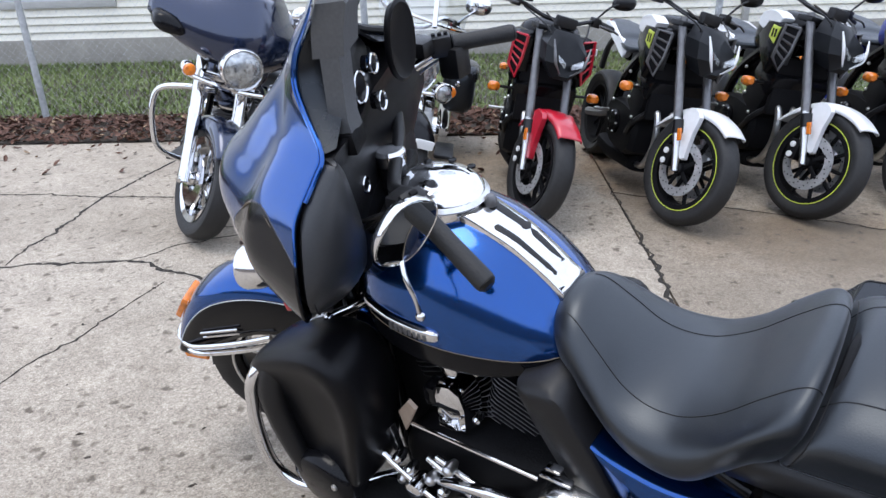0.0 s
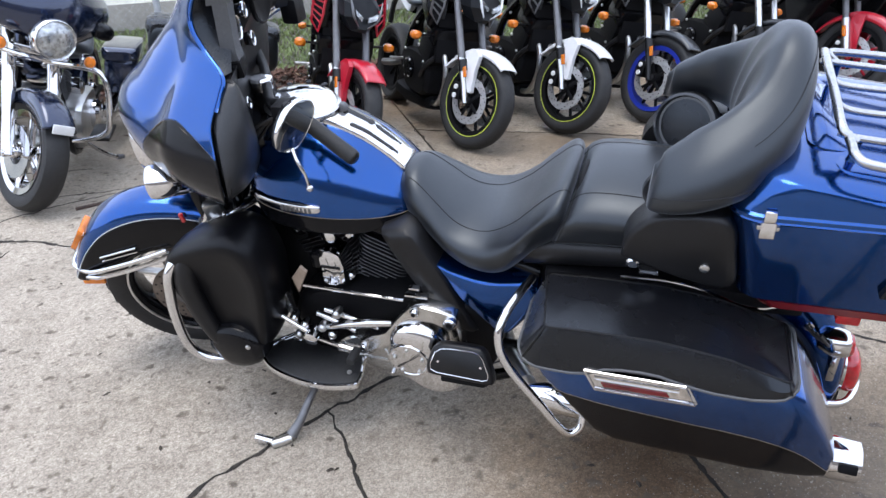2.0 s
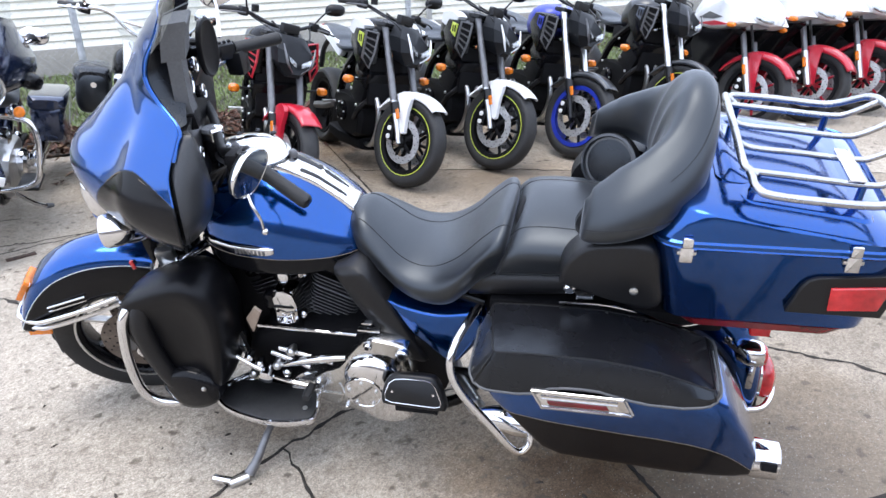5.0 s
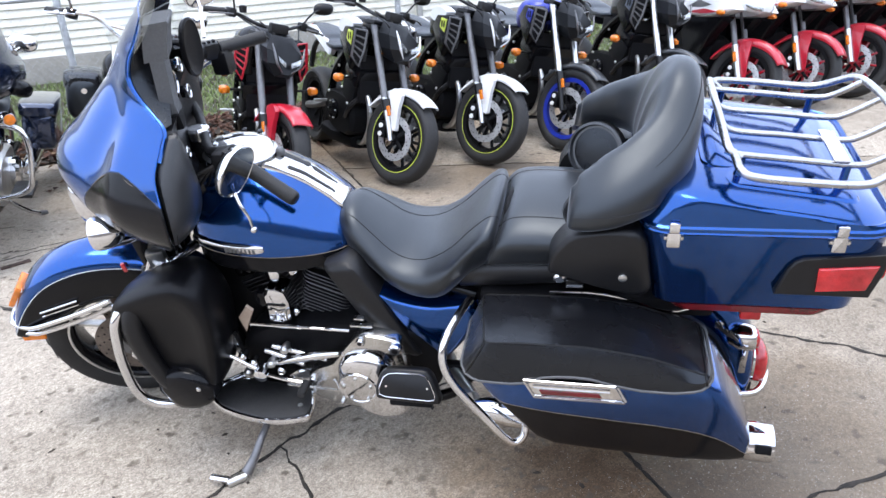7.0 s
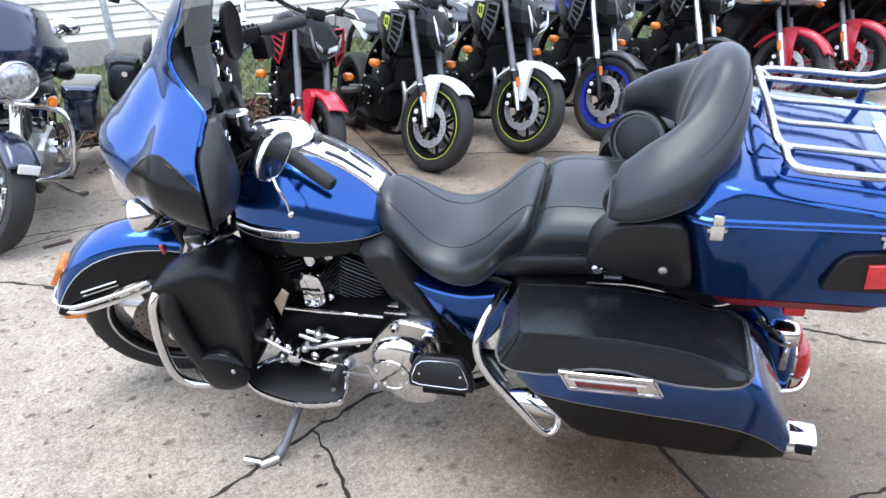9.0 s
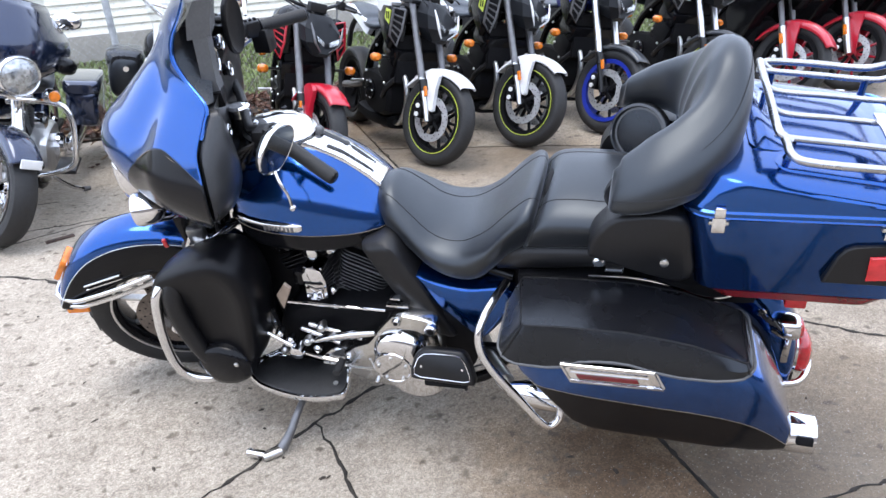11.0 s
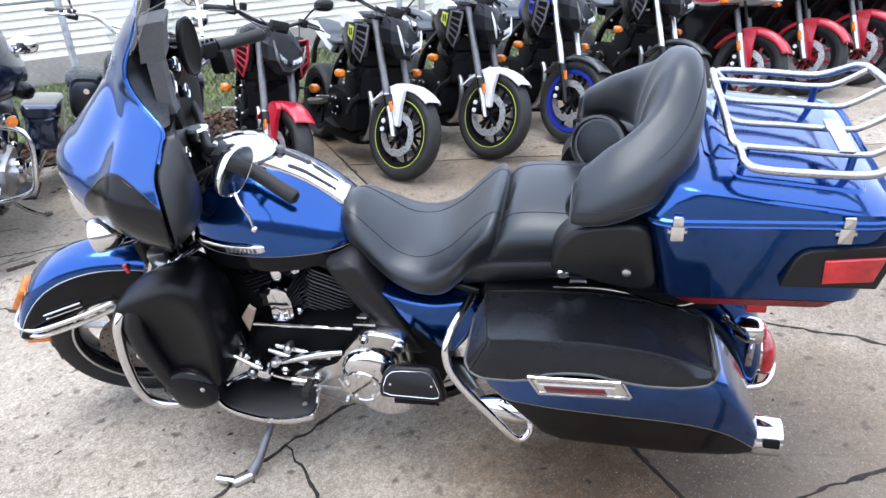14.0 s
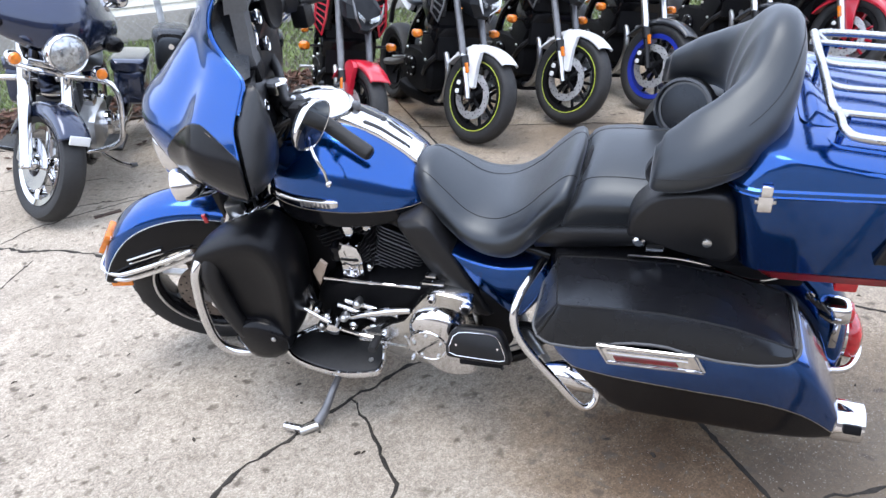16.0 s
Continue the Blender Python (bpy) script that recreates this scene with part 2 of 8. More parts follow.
def concrete(name, light, dark, wet):
    m = bpy.data.materials.new(name)
    m.use_nodes = True
    n, l = m.node_tree.nodes, m.node_tree.links
    p = n["Principled BSDF"]
    co = n.new("ShaderNodeTexCoord")

    def tex(scale, detail, rough=0.6, kind="ShaderNodeTexNoise"):
        t = n.new(kind)
        t.inputs["Scale"].default_value = scale
        t.inputs["Detail"].default_value = detail
        t.inputs["Roughness"].default_value = rough
        l.new(co.outputs["Object"], t.inputs["Vector"])
        return t.outputs[0]

    def ramp(src, a, b, ca, cb):
        r = n.new("ShaderNodeValToRGB")
        r.color_ramp.elements[0].position, r.color_ramp.elements[1].position = a, b
        r.color_ramp.elements[0].color, r.color_ramp.elements[1].color = (*ca, 1), (*cb, 1)
        l.new(src, r.inputs[0])
        return r.outputs[0]

    def mix(kind, fac, a, b):
        x = n.new("ShaderNodeMix")
        x.data_type, x.blend_type = "RGBA", kind
        if isinstance(fac, float):
            x.inputs[0].default_value = fac
        else:
            l.new(fac, x.inputs[0])
        l.new(a, x.inputs[6])
        if isinstance(b, tuple):
            x.inputs[7].default_value = (*b, 1)
        else:
            l.new(b, x.inputs[7])
        return x.outputs[2]

    base = ramp(tex(0.9, 5), 0.3, 0.7, dark, light)
    blot = ramp(tex(4.5, 6, 0.7), 0.35, 0.75, (0.70, 0.68, 0.65), (1.08, 1.07, 1.05))
    base = mix("MULTIPLY", 0.85, base, blot)
    grit = ramp(tex(165.0, 4, 0.75), 0.36, 0.64, (0.42, 0.41, 0.40), (1.34, 1.33, 1.32))
    base = mix("MULTIPLY", 0.6, base, grit)
    # stones showing in the worn surface
    for scale, lo, hi, amount in ((190.0, 0.50, 1.27, 0.52), (85.0, 0.55, 1.26, 0.38)):
        vor = n.new("ShaderNodeTexVoronoi")
        vor.voronoi_dimensions = "2D"
        vor.inputs["Scale"].default_value = scale
        l.new(co.outputs["Object"], vor.inputs["Vector"])
        stones = ramp(vor.outputs["Color"], 0.15, 0.75, (lo, lo * 0.93, lo * 0.86), (hi, hi * 0.99, hi * 0.97))
        base = mix("MULTIPLY", amount, base, stones)
    # brown stains and painted shade under the motorcycles, each with its own outline
    for px, py, size in STAINS_AND_SHADE:
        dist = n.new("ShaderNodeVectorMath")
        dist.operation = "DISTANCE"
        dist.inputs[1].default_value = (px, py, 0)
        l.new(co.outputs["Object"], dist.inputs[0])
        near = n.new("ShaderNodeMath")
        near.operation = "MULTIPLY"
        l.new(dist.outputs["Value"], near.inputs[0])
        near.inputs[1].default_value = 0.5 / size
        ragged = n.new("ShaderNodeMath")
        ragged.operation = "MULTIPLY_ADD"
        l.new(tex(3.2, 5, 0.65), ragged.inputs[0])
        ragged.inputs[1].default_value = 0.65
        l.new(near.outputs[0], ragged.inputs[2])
        stain_shade = ramp(ragged.outputs[0], 0.52, 0.88, (1, 1, 1), (0, 0, 0))
        base = mix("MULTIPLY", mix("MULTIPLY", 1.0, stain_shade, (0.75,) * 3), base, (0.66, 0.57, 0.47))
    # damp brown washes
    wash = ramp(tex(0.55, 4, 0.55), 0.50 - wet * 0.25, 0.68 - wet * 0.2, (0, 0, 0), (1, 1, 1))
    base = mix("MIX", mix("MULTIPLY", 1.0, wash, (0.30 + wet * 0.55,) * 3), base, (0.152, 0.127, 0.095))
    # small dark leaf marks
    sp = n.new("ShaderNodeTexVoronoi")
    sp.voronoi_dimensions = "2D"
    sp.inputs["Scale"].default_value, sp.inputs["Randomness"].default_value = 6.5, 1.0
    warp = n.new("ShaderNodeTexNoise")
    warp.inputs["Scale"].default_value, warp.inputs["Detail"].default_value = 22.0, 3
    l.new(co.outputs["Object"], warp.inputs["Vector"])
    shift = n.new("ShaderNodeMixRGB")
    shift.inputs[0].default_value = 0.07
    l.new(co.outputs["Object"], shift.inputs[1])
    l.new(warp.outputs[1], shift.inputs[2])
    l.new(shift.outputs[0], sp.inputs["Vector"])
    spots = ramp(sp.outputs["Distance"], 0.05, 0.125, (1, 1, 1), (0, 0, 0))
    some = ramp(tex(2.6, 2), 0.38, 0.52, (0, 0, 0), (1, 1, 1))
    base = mix("MIX", mix("MULTIPLY", 1.0, mix("MULTIPLY", 1.0, spots, some), (0.85,) * 3), base, (0.085, 0.066, 0.048))
    fine = n.new("ShaderNodeTexVoronoi")
    fine.voronoi_dimensions = "2D"
    fine.inputs["Scale"].default_value = 17.0
    l.new(shift.outputs[0], fine.inputs["Vector"])
    specks = ramp(fine.outputs["Distance"], 0.06, 0.20, (1, 1, 1), (0, 0, 0))
    thin = ramp(tex(3.1, 3), 0.42, 0.56, (0, 0, 0), (1, 1, 1))
    base = mix("MIX", mix("MULTIPLY", 1.0, mix("MULTIPLY", 1.0, specks, thin), (0.75,) * 3), base, (0.12, 0.10, 0.075))
    l.new(base, p.inputs["Base Color"])
    rough = n.new("ShaderNodeMapRange")
    l.new(tex(0.8, 4), rough.inputs[0])
    rough.inputs[1].default_value, rough.inputs[2].default_value = 0.35, 0.7
    rough.inputs[3].default_value, rough.inputs[4].default_value = 0.92, 0.72 - wet * 0.25
    l.new(rough.outputs[0], p.inputs["Roughness"])
    b = n.new("ShaderNodeBump")
    b.inputs["Strength"].default_value, b.inputs["Distance"].default_value = 0.75, 0.006
    l.new(tex(180.0, 6, 0.7), b.inputs["Height"])
    l.new(b.outputs[0], p.inputs["Normal"])
    return m


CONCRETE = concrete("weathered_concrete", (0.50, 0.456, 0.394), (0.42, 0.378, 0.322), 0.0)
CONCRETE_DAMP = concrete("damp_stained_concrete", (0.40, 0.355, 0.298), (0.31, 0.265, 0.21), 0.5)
SOIL = shader("dark_soil", (0.055, 0.043, 0.032), 0.9, 0.0, 0.35, 3.0, 0.8, 60, 0.0, 40)
CRACK = shader("dirt_in_crack", (0.030, 0.025, 0.020), 0.95, 0.0, 0.4, 12.0, 0.8, 90, 0.0, 60)
GRASSMAT = shader("grass_blades", (0.155, 0.200, 0.060), 0.6, 0.0, 0.30, 1.2, 0.0, 60, 0.0, 14, tint=(0.080, 0.120, 0.030))
LEAFMAT = shader("dry_leaves", (0.115, 0.056, 0.036), 0.8, 0.0, 0.5, 9.0, 0.3, 60, 0.0, 30, tint=(0.030, 0.015, 0.012))
PALELEAF = shader("pale_dry_leaves", (0.36, 0.25, 0.16), 0.8, 0.0, 0.4, 12.0, 0.3, 60, 0.0, 30)
SIDING = shader("cream_siding", (0.80, 0.765, 0.655), 0.55, 0.0, 0.06, 2.0, 0.15, 120, 0.0, 30)
FOUND = shader("painted_foundation", (0.33, 0.31, 0.27), 0.85, 0.0, 0.14, 2.5, 0.5, 40, 0.0, 30)
ZINC = shader("galvanised_steel", (0.50, 0.52, 0.53), 0.5, 0.5, 0.15, 15.0, 0.1, 100)
TRIM = shader("grey_window_trim", (0.42, 0.41, 0.38), 0.5, 0.0, 0.06)
GLASS = shader("window_glass", (0.50, 0.53, 0.55), 0.06, 0.0, 0.1, 2.0, 0.0, 60, 0.0, 20, 0.8)


def sheet(name, outline, z, material, thick=0.0):
    bm = bmesh.new()
    f = bm.faces.new([bm.verts.new((p[0], p[1], z)) for p in outline])
    bm.normal_update()
    if f.normal.z < 0:
        f.normal_flip()
    if thick:
        g = bmesh.ops.extrude_face_region(bm, geom=[f])
        for v in g["geom"]:
            if isinstance(v, bmesh.types.BMVert):
                v.co.z -= thick
    return part(name, bm, material)


ground = sheet("ground", [(-900, -900), (900, -900), (900, 900), (-900, 900)], -0.03, SOIL)
tagged(ground, "dark bare soil under and beyond the concrete", "ground", kind="structure")
# concrete slabs with open joints between them
J0, JD = Vector((-0.22, 1.35, 0)), Vector((0.554, -0.833, 0))
JN = Vector((0.833, 0.554, 0))


def jp(along, off):
    q = J0 + JD * along + JN * off
    return (q.x, q.y)


EDGE = 4.33
V0 = J0.dot(Vector((-UY, UX, 0)))
pavement = new("pavement")
tagged(pavement, "old light concrete pavement, cracked and stained with leaf marks", "pavement", kind="structure")
top = V0 - EDGE
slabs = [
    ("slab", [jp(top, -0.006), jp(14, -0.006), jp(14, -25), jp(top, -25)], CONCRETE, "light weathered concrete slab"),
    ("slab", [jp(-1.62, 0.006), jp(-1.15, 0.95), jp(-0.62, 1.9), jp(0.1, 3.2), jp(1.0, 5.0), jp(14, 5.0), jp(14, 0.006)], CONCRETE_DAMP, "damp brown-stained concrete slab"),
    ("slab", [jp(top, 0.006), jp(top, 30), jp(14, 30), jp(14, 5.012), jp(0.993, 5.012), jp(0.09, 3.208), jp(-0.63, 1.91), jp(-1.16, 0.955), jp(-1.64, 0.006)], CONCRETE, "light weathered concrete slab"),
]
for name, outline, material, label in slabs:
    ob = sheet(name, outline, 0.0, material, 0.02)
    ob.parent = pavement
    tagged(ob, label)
far_yard = sheet("far_pavement", [jp(14.02, -60), jp(60, -60), jp(60, 60), jp(14.02, 60)], 0.0, CONCRETE, 0.02)
far_yard.parent = pavement


def crack(pts, width, seed):
    """A jagged dirt-filled crack along a line on the slabs."""
    rnd = random.Random(seed)
    line = []
    P = [Vector((*p, 0)) for p in pts]
    for a, b in zip(P, P[1:]):
        k = max(2, int((b - a).length / 0.025))
        side = Vector((-(b - a).y, (b - a).x, 0)).normalized()
        drift = 0.0
        for i in range(k):
            drift = drift * 0.8 + rnd.uniform(-0.017, 0.017)
            line.append(a.lerp(b, i / k) + side * drift * math.sin(math.pi * min(1, (i + 1) / k * 1.2)))
    line.append(P[-1])
    bm = bmesh.new()
    rings = []
    for i, p in enumerate(line):
        d = (line[min(i + 1, len(line) - 1)] - line[max(0, i - 1)]).normalized()
        s = Vector((-d.y, d.x, 0))
        w = width * rnd.uniform(0.35, 1.3) * (0.35 + 0.65 * min(1, 6 * min(i + 1, len(line) - i) / len(line)))
        rings.append([p - s * w + Vector((0, 0, 0.0015)), p + Vector((0, 0, 0.0035)), p + s * w + Vector((0, 0, 0.0015))])
    skin(bm, rings, False, False)
    ob = part("crack", bm, CRACK, pavement)
    return ob


crack([(-0.86, -1.55), (-0.602, -0.885), (-0.541, -0.686), (-0.475, -0.531), (-0.341, -0.281), (-0.239, -0.097), (-0.1, 0.05), (0.3, 0.2)], 0.0095, 1)
crack([(-0.345, -0.29), (-0.271, -0.337), (-0.2, -0.42), (-0.094, -0.562), (-0.02, -0.8), (0.1, -1.3)], 0.006, 2)
crack([(-4.6, -0.25), (-3.301, 0.048), (-2.816, 0.455), (-2.339, 0.533), (-1.9, 0.47), (-1.2, 0.6)], 0.012, 3)
crack([(-1.9, -1.3), (-2.194, -0.461), (-2.428, 0.404)], 0.006, 4)
crack([(-3.313, 0.081), (-3.911, 1.005), (-4.203, 1.731), (-4.5, 2.4)], 0.011, 5)
crack([(-5.2, 0.25), (-4.554, 0.623), (-3.401, 1.244), (-2.9, 1.5)], 0.008, 6)
crack([(-2.816, 0.455), (-2.768, 0.745), (-2.584, 1.018), (-2.2, 1.5)], 0.006, 7)
crack([(-2.9, 0.95), (-2.3, 1.35), (-1.5, 1.75)], 0.005, 8)
crack([(1.1, 0.72), (1.384, 0.63), (1.576, 0.574), (1.734, 0.511), (2.3, 0.42)], 0.009, 9)
crack([(1.0, -0.46), (1.306, -0.281), (1.534, -0.156), (2.2, 0.2), (3.0, 0.6)], 0.009, 10)
crack([jp(-1.9, 0.0), jp(-1.2, 0.0), jp(0.6, 0.0), jp(2.2, 0.0), jp(4, 0.0)], 0.010, 11)
crack([jp(-1.63, 0.0), jp(-1.155, 0.952), jp(-0.625, 1.905), jp(0.095, 3.204)], 0.007, 12)
# pale grit washed out of the worn slab
rnd = random.Random(21)
verts, faces = [], []
for i in range(9000):
    x, y = (rnd.gauss(1.35, 0.45), rnd.gauss(-0.12, 0.38)) if i < 5200 else (rnd.uniform(-0.6, 2.4), rnd.uniform(-1.15, 0.5))
    r = rnd.uniform(0.0008, 0.0021) * (1.7 if rnd.random() < 0.06 else 1)
    k = len(verts)
    a = rnd.uniform(0, 1.57)
    verts += [(x + r * math.cos(a + q * 1.5708) * rnd.uniform(0.7, 1.3), y + r * math.sin(a + q * 1.5708) * rnd.uniform(0.7, 1.3), 0.0008) for q in range(4)] + [(x, y, r * rnd.uniform(0.6, 1.1))]
    faces += [(k + q, k + (q + 1) % 4, k + 4) for q in range(4)]
me = bpy.data.meshes.new("grit")
me.from_pydata(verts, [], faces)
me.materials.append(shader("pale_grit", (0.40, 0.36, 0.31), 0.8, 0.0, 0.3, 3.0, 0.0, 60, 0.0, 9))
tagged(new("grit", me), "pale grit scattered over the worn damp concrete", "grit", kind="stuff")
# dark crumbs of leaf and soil on the slabs
rnd = random.Random(33)
verts, faces = [], []
for i in range(110):
    x, y = rnd.uniform(-3.2, 1.6), rnd.uniform(-1.2, 1.2)
    a, L, W, h = rnd.uniform(0, 6.28), rnd.uniform(0.005, 0.016), rnd.uniform(0.003, 0.008), rnd.uniform(0.003, 0.008)
    R, k = Euler((0, 0, a)).to_matrix(), len(verts)
    verts += [Vector((x, y, 0.001)) + R @ Vector(q) for q in ((-L, 0, 0), (-L * 0.2, -W, 0.001), (L, -W * 0.4, 0), (L * 0.6, W, 0.001), (-L * 0.5, W * 0.8, 0), (0, 0, h))]
    faces += [(k + q, k + (q + 1) % 5, k + 5) for q in range(5)]
me = bpy.data.meshes.new("leaf_crumbs")
me.from_pydata(verts, [], faces)
me.materials.append(SOIL)
tagged(new("leaf_crumbs", me), "dark crumbs of leaf and soil lying on the concrete", "crumbs", kind="stuff")
# a rusty strip lying in the concrete
strip = part("metal_strip", block(-0.075, 0.075, -0.022, 0.022, 0.0, 0.006, 0.002), shader("rusty_iron", (0.10, 0.06, 0.045), 0.8, 0.2, 0.4, 20.0, 0.4, 100), None, "", pose(-2.45, 0.98, 0.0, 0, 0, 52))
tagged(strip, "rusty iron strip lying flat on the concrete", "metal strip")

# ---- lawn, fallen leaves ----
lawn_bed = sheet("lawn", [tuple(yard(-40, EDGE + 0.02)[:2]), tuple(yard(40, EDGE + 0.02)[:2]), tuple(yard(40, 30)[:2]), tuple(yard(-40, 30)[:2])], 0.012, SOIL, 0.03)
tagged(lawn_bed, "grass bed with dark soil along the house", "lawn", kind="structure")
rnd = random.Random(5)
verts, faces = [], []
for i in range(52000):
    u, v = rnd.uniform(-11.5, 6.5), 5.15 + (8.65 - 5.15) * rnd.random() ** 1.25
    if v < 5.5 and rnd.random() < (5.5 - v) * 1.6:
        continue
    p, a = yard(u, v, 0.01), rnd.uniform(0, 6.28)
    h, w, lean = rnd.uniform(0.025, 0.07), rnd.uniform(0.004, 0.009), rnd.uniform(0.01, 0.06)
    s, d = Vector((math.cos(a), math.sin(a), 0)), Vector((-math.sin(a), math.cos(a), 0))
    k = len(verts)
    verts += [p - s * w, p + s * w, p + s * w * 0.7 + d * lean * 0.4 + Vector((0, 0, h * 0.65)), p + d * lean + Vector((0, 0, h)), p - s * w * 0.7 + d * lean * 0.4 + Vector((0, 0, h * 0.65))]
    faces += [(k, k + 1, k + 2, k + 4), (k + 4, k + 2, k + 3)]
me = bpy.data.meshes.new("grass")
me.from_pydata(verts, [], faces)
me.materials.append(GRASSMAT)
tagged(new("grass", me), "short green lawn grass, a little worn", "grass", kind="stuff")
for name, material, count, seed, band in (("fallen_leaves", LEAFMAT, 8500, 8, 0.95), ("pale_fallen_leaves", PALELEAF, 700, 9, 1.0)):
    rnd = random.Random(seed)
    verts, faces = [], []
    for i in range(count):
        u, v = rnd.uniform(-10, 6), EDGE + band * rnd.random() ** 1.15
        if rnd.random() < 0.04:
            v = EDGE - rnd.uniform(0, 1.0) ** 2
        mid = 1 - abs((v - EDGE - 0.4) / 0.7)
        p = yard(u, v, 0.014 + rnd.random() * 0.10 * max(0, mid))
        a, L, W = rnd.uniform(0, 6.28), rnd.uniform(0.018, 0.05), rnd.uniform(0.010, 0.026)
        R = Euler((rnd.uniform(-0.6, 0.6), rnd.uniform(-0.6, 0.6), a)).to_matrix()
        k = len(verts)
        verts += [p + R @ Vector(q) for q in ((-L, 0, 0), (-L * 0.3, -W, 0.006), (L * 0.5, -W * 0.8, 0.008), (L, 0, 0.004), (L * 0.5, W * 0.8, 0.010), (-L * 0.3, W, 0.006), (0, 0, -0.004))]
        faces += [(k + j, k + (j + 1) % 6, k + 6) for j in range(6)]
    me = bpy.data.meshes.new(name)
    me.from_pydata(verts, [], faces)
    me.materials.append(material)
    tagged(new(name, me), "brown dry leaves drifted along the edge of the concrete" if seed == 8 else "pale curled leaves among the brown leaf litter", "leaves", kind="stuff")

# ---- house wall ----
WALL_V = 8.72
house = new("wall_house")
tagged(house, "cream lap-sided house wall on a painted concrete foundation", "wall", kind="structure")


def along_wall(bm):
    p = yard(0, WALL_V)
    return pose(p.x, p.y, 0, 0, 0, 33.6)


WM = along_wall(None)
WIN0, WIN1 = -6.75, -5.2
part("foundation", block(-26, 26, -0.02, 0.25, -0.02, 0.345, 0.004), FOUND, house, "grey-beige painted concrete foundation", WM)
part("sheathing", merge(merge(block(-26, WIN0, 0.05, 0.25, 0.345, 3.1, 0), block(WIN1, 26, 0.05, 0.25, 0.345, 3.1, 0)), merge(block(WIN0, WIN1, 0.05, 0.25, 0.345, 0.85, 0), block(WIN0, WIN1, 0.05, 0.25, 1.9, 3.1, 0))), SIDING, house, "", WM)
EXPO = 0.102
rows = int((3.1 - 0.34) / EXPO)
board_mesh = {}
for r in range(rows):
    z = 0.34 + r * EXPO
    spans = [(-26, WIN0 - 0.09), (WIN1 + 0.09, 26)] if 0.76 < z < 1.96 else [(-26, 26)]
    for a, b in spans:
        if (a, b) not in board_mesh:
            bm = bmesh.new()
            skin(bm, [[Vector((x, y, zz)) for y, zz in ((0.05, 0.0), (0.004, 0.0), (0.001, 0.006), (0.03, EXPO), (0.05, EXPO))] for x in (a, b)])
            ob = part("siding_board", bm, SIDING, house)
            board_mesh[a, b] = ob.data
        else:
            ob = new("siding_board", board_mesh[a, b])
            ob.parent = house
        ob.matrix_world = WM @ pose(0, 0, z)
part("eaves", block(-26.2, 26.2, -0.45, 0.6, 3.1, 3.26, 0.01), TRIM, house, "grey eaves board above the siding", WM)
window = thing("window_1", "plain window with grey trim in the sided wall", "window")
window["kind"] = "structure"
bm = block(WIN0 - 0.09, WIN1 + 0.09, -0.02, 0.06, 0.76, 0.85, 0.004)
part("sill", bm, TRIM, window, "", WM)
part("frame", merge(merge(block(WIN0 - 0.09, WIN0, -0.015, 0.06, 0.853, 1.99, 0.004), block(WIN1, WIN1 + 0.09, -0.015, 0.06, 0.853, 1.99, 0.004)), block(WIN0, WIN1, -0.015, 0.06, 1.9, 1.99, 0.004)), TRIM, window, "", WM)
part("pane", block(WIN0, WIN1, 0.03, 0.045, 0.85, 1.9, 0), GLASS, window, "pale reflecting window pane", WM)
pipe = part("downpipe", block(3.3, 3.38, -0.09, -0.02, 0.05, 3.1, 0.01), TRIM, None, "", WM)
tagged(pipe, "grey metal downpipe on the house wall", "downpipe")

# ---- chain-link fence ----
FV = 5.13
fence = thing("chain_link_fence", "galvanised chain-link fence with grey steel posts", "fence")
UF0, UF1 = -10.0, 9.0
for i in range(8):
    p = yard(-4.28 + (i - 2) * 3.05, FV)
    part("fence_post", lathe([(0.030, -0.02), (0.030, 1.26), (0.034, 1.262), (0.034, 1.285), (0.012, 1.305)], 12, "Z", None, p), ZINC, fence)
part("top_rail", tube([yard(UF0, FV, 1.22), yard(UF1, FV, 1.22)], 0.020, 8, 1), ZINC, fence)
bm = bmesh.new()
H, STEP = 1.18, 0.075
verts, faces = [], []


def wire(a, b, r=0.0007):
    d = (b - a).normalized()
    s = d.cross(Vector((-UY, UX, 0))).normalized() * r
    t = Vector((-UY, UX, 0)) * r
    k = len(verts)
    verts.extend([a + s, a - s * 0.5 + t, a - s * 0.5 - t, b + s, b - s * 0.5 + t, b - s * 0.5 - t])
    faces.extend([(k, k + 1, k + 4, k + 3), (k + 1, k + 2, k + 5, k + 4), (k + 2, k, k + 3, k + 5)])


k = 0
u = UF0
while u < UF1:
    wire(yard(u, FV - 0.032, 0.02), yard(u + H, FV - 0.032, 0.02 + H))
    wire(yard(u + H, FV - 0.036, 0.02), yard(u, FV - 0.036, 0.02 + H))
    u += STEP
me = bpy.data.meshes.new("chain_link")
me.from_pydata(verts, [], faces)
me.materials.append(ZINC)
mesh_ob = new("chain_link", me)
mesh_ob.parent = fence
mesh_ob["kind"] = "stuff"

# unseen wall added behind the viewer; it blocks low sky and darkens reflections
RB = pose(*yard(0, -8.6), 0, 0, 33.6)
sky_block_wall = part("wall_added_rear", block(-24, 24, -0.3, 0.0, -0.02, 2.7, 0.02), shader("added_wall_brown_grey", (0.24, 0.21, 0.19), 0.85, 0.0, 0.15, 1.5, 0.3, 60), None, "", RB)
tagged(sky_block_wall, "plain brown-grey wall added out of view to darken reflections", "wall", kind="structure")

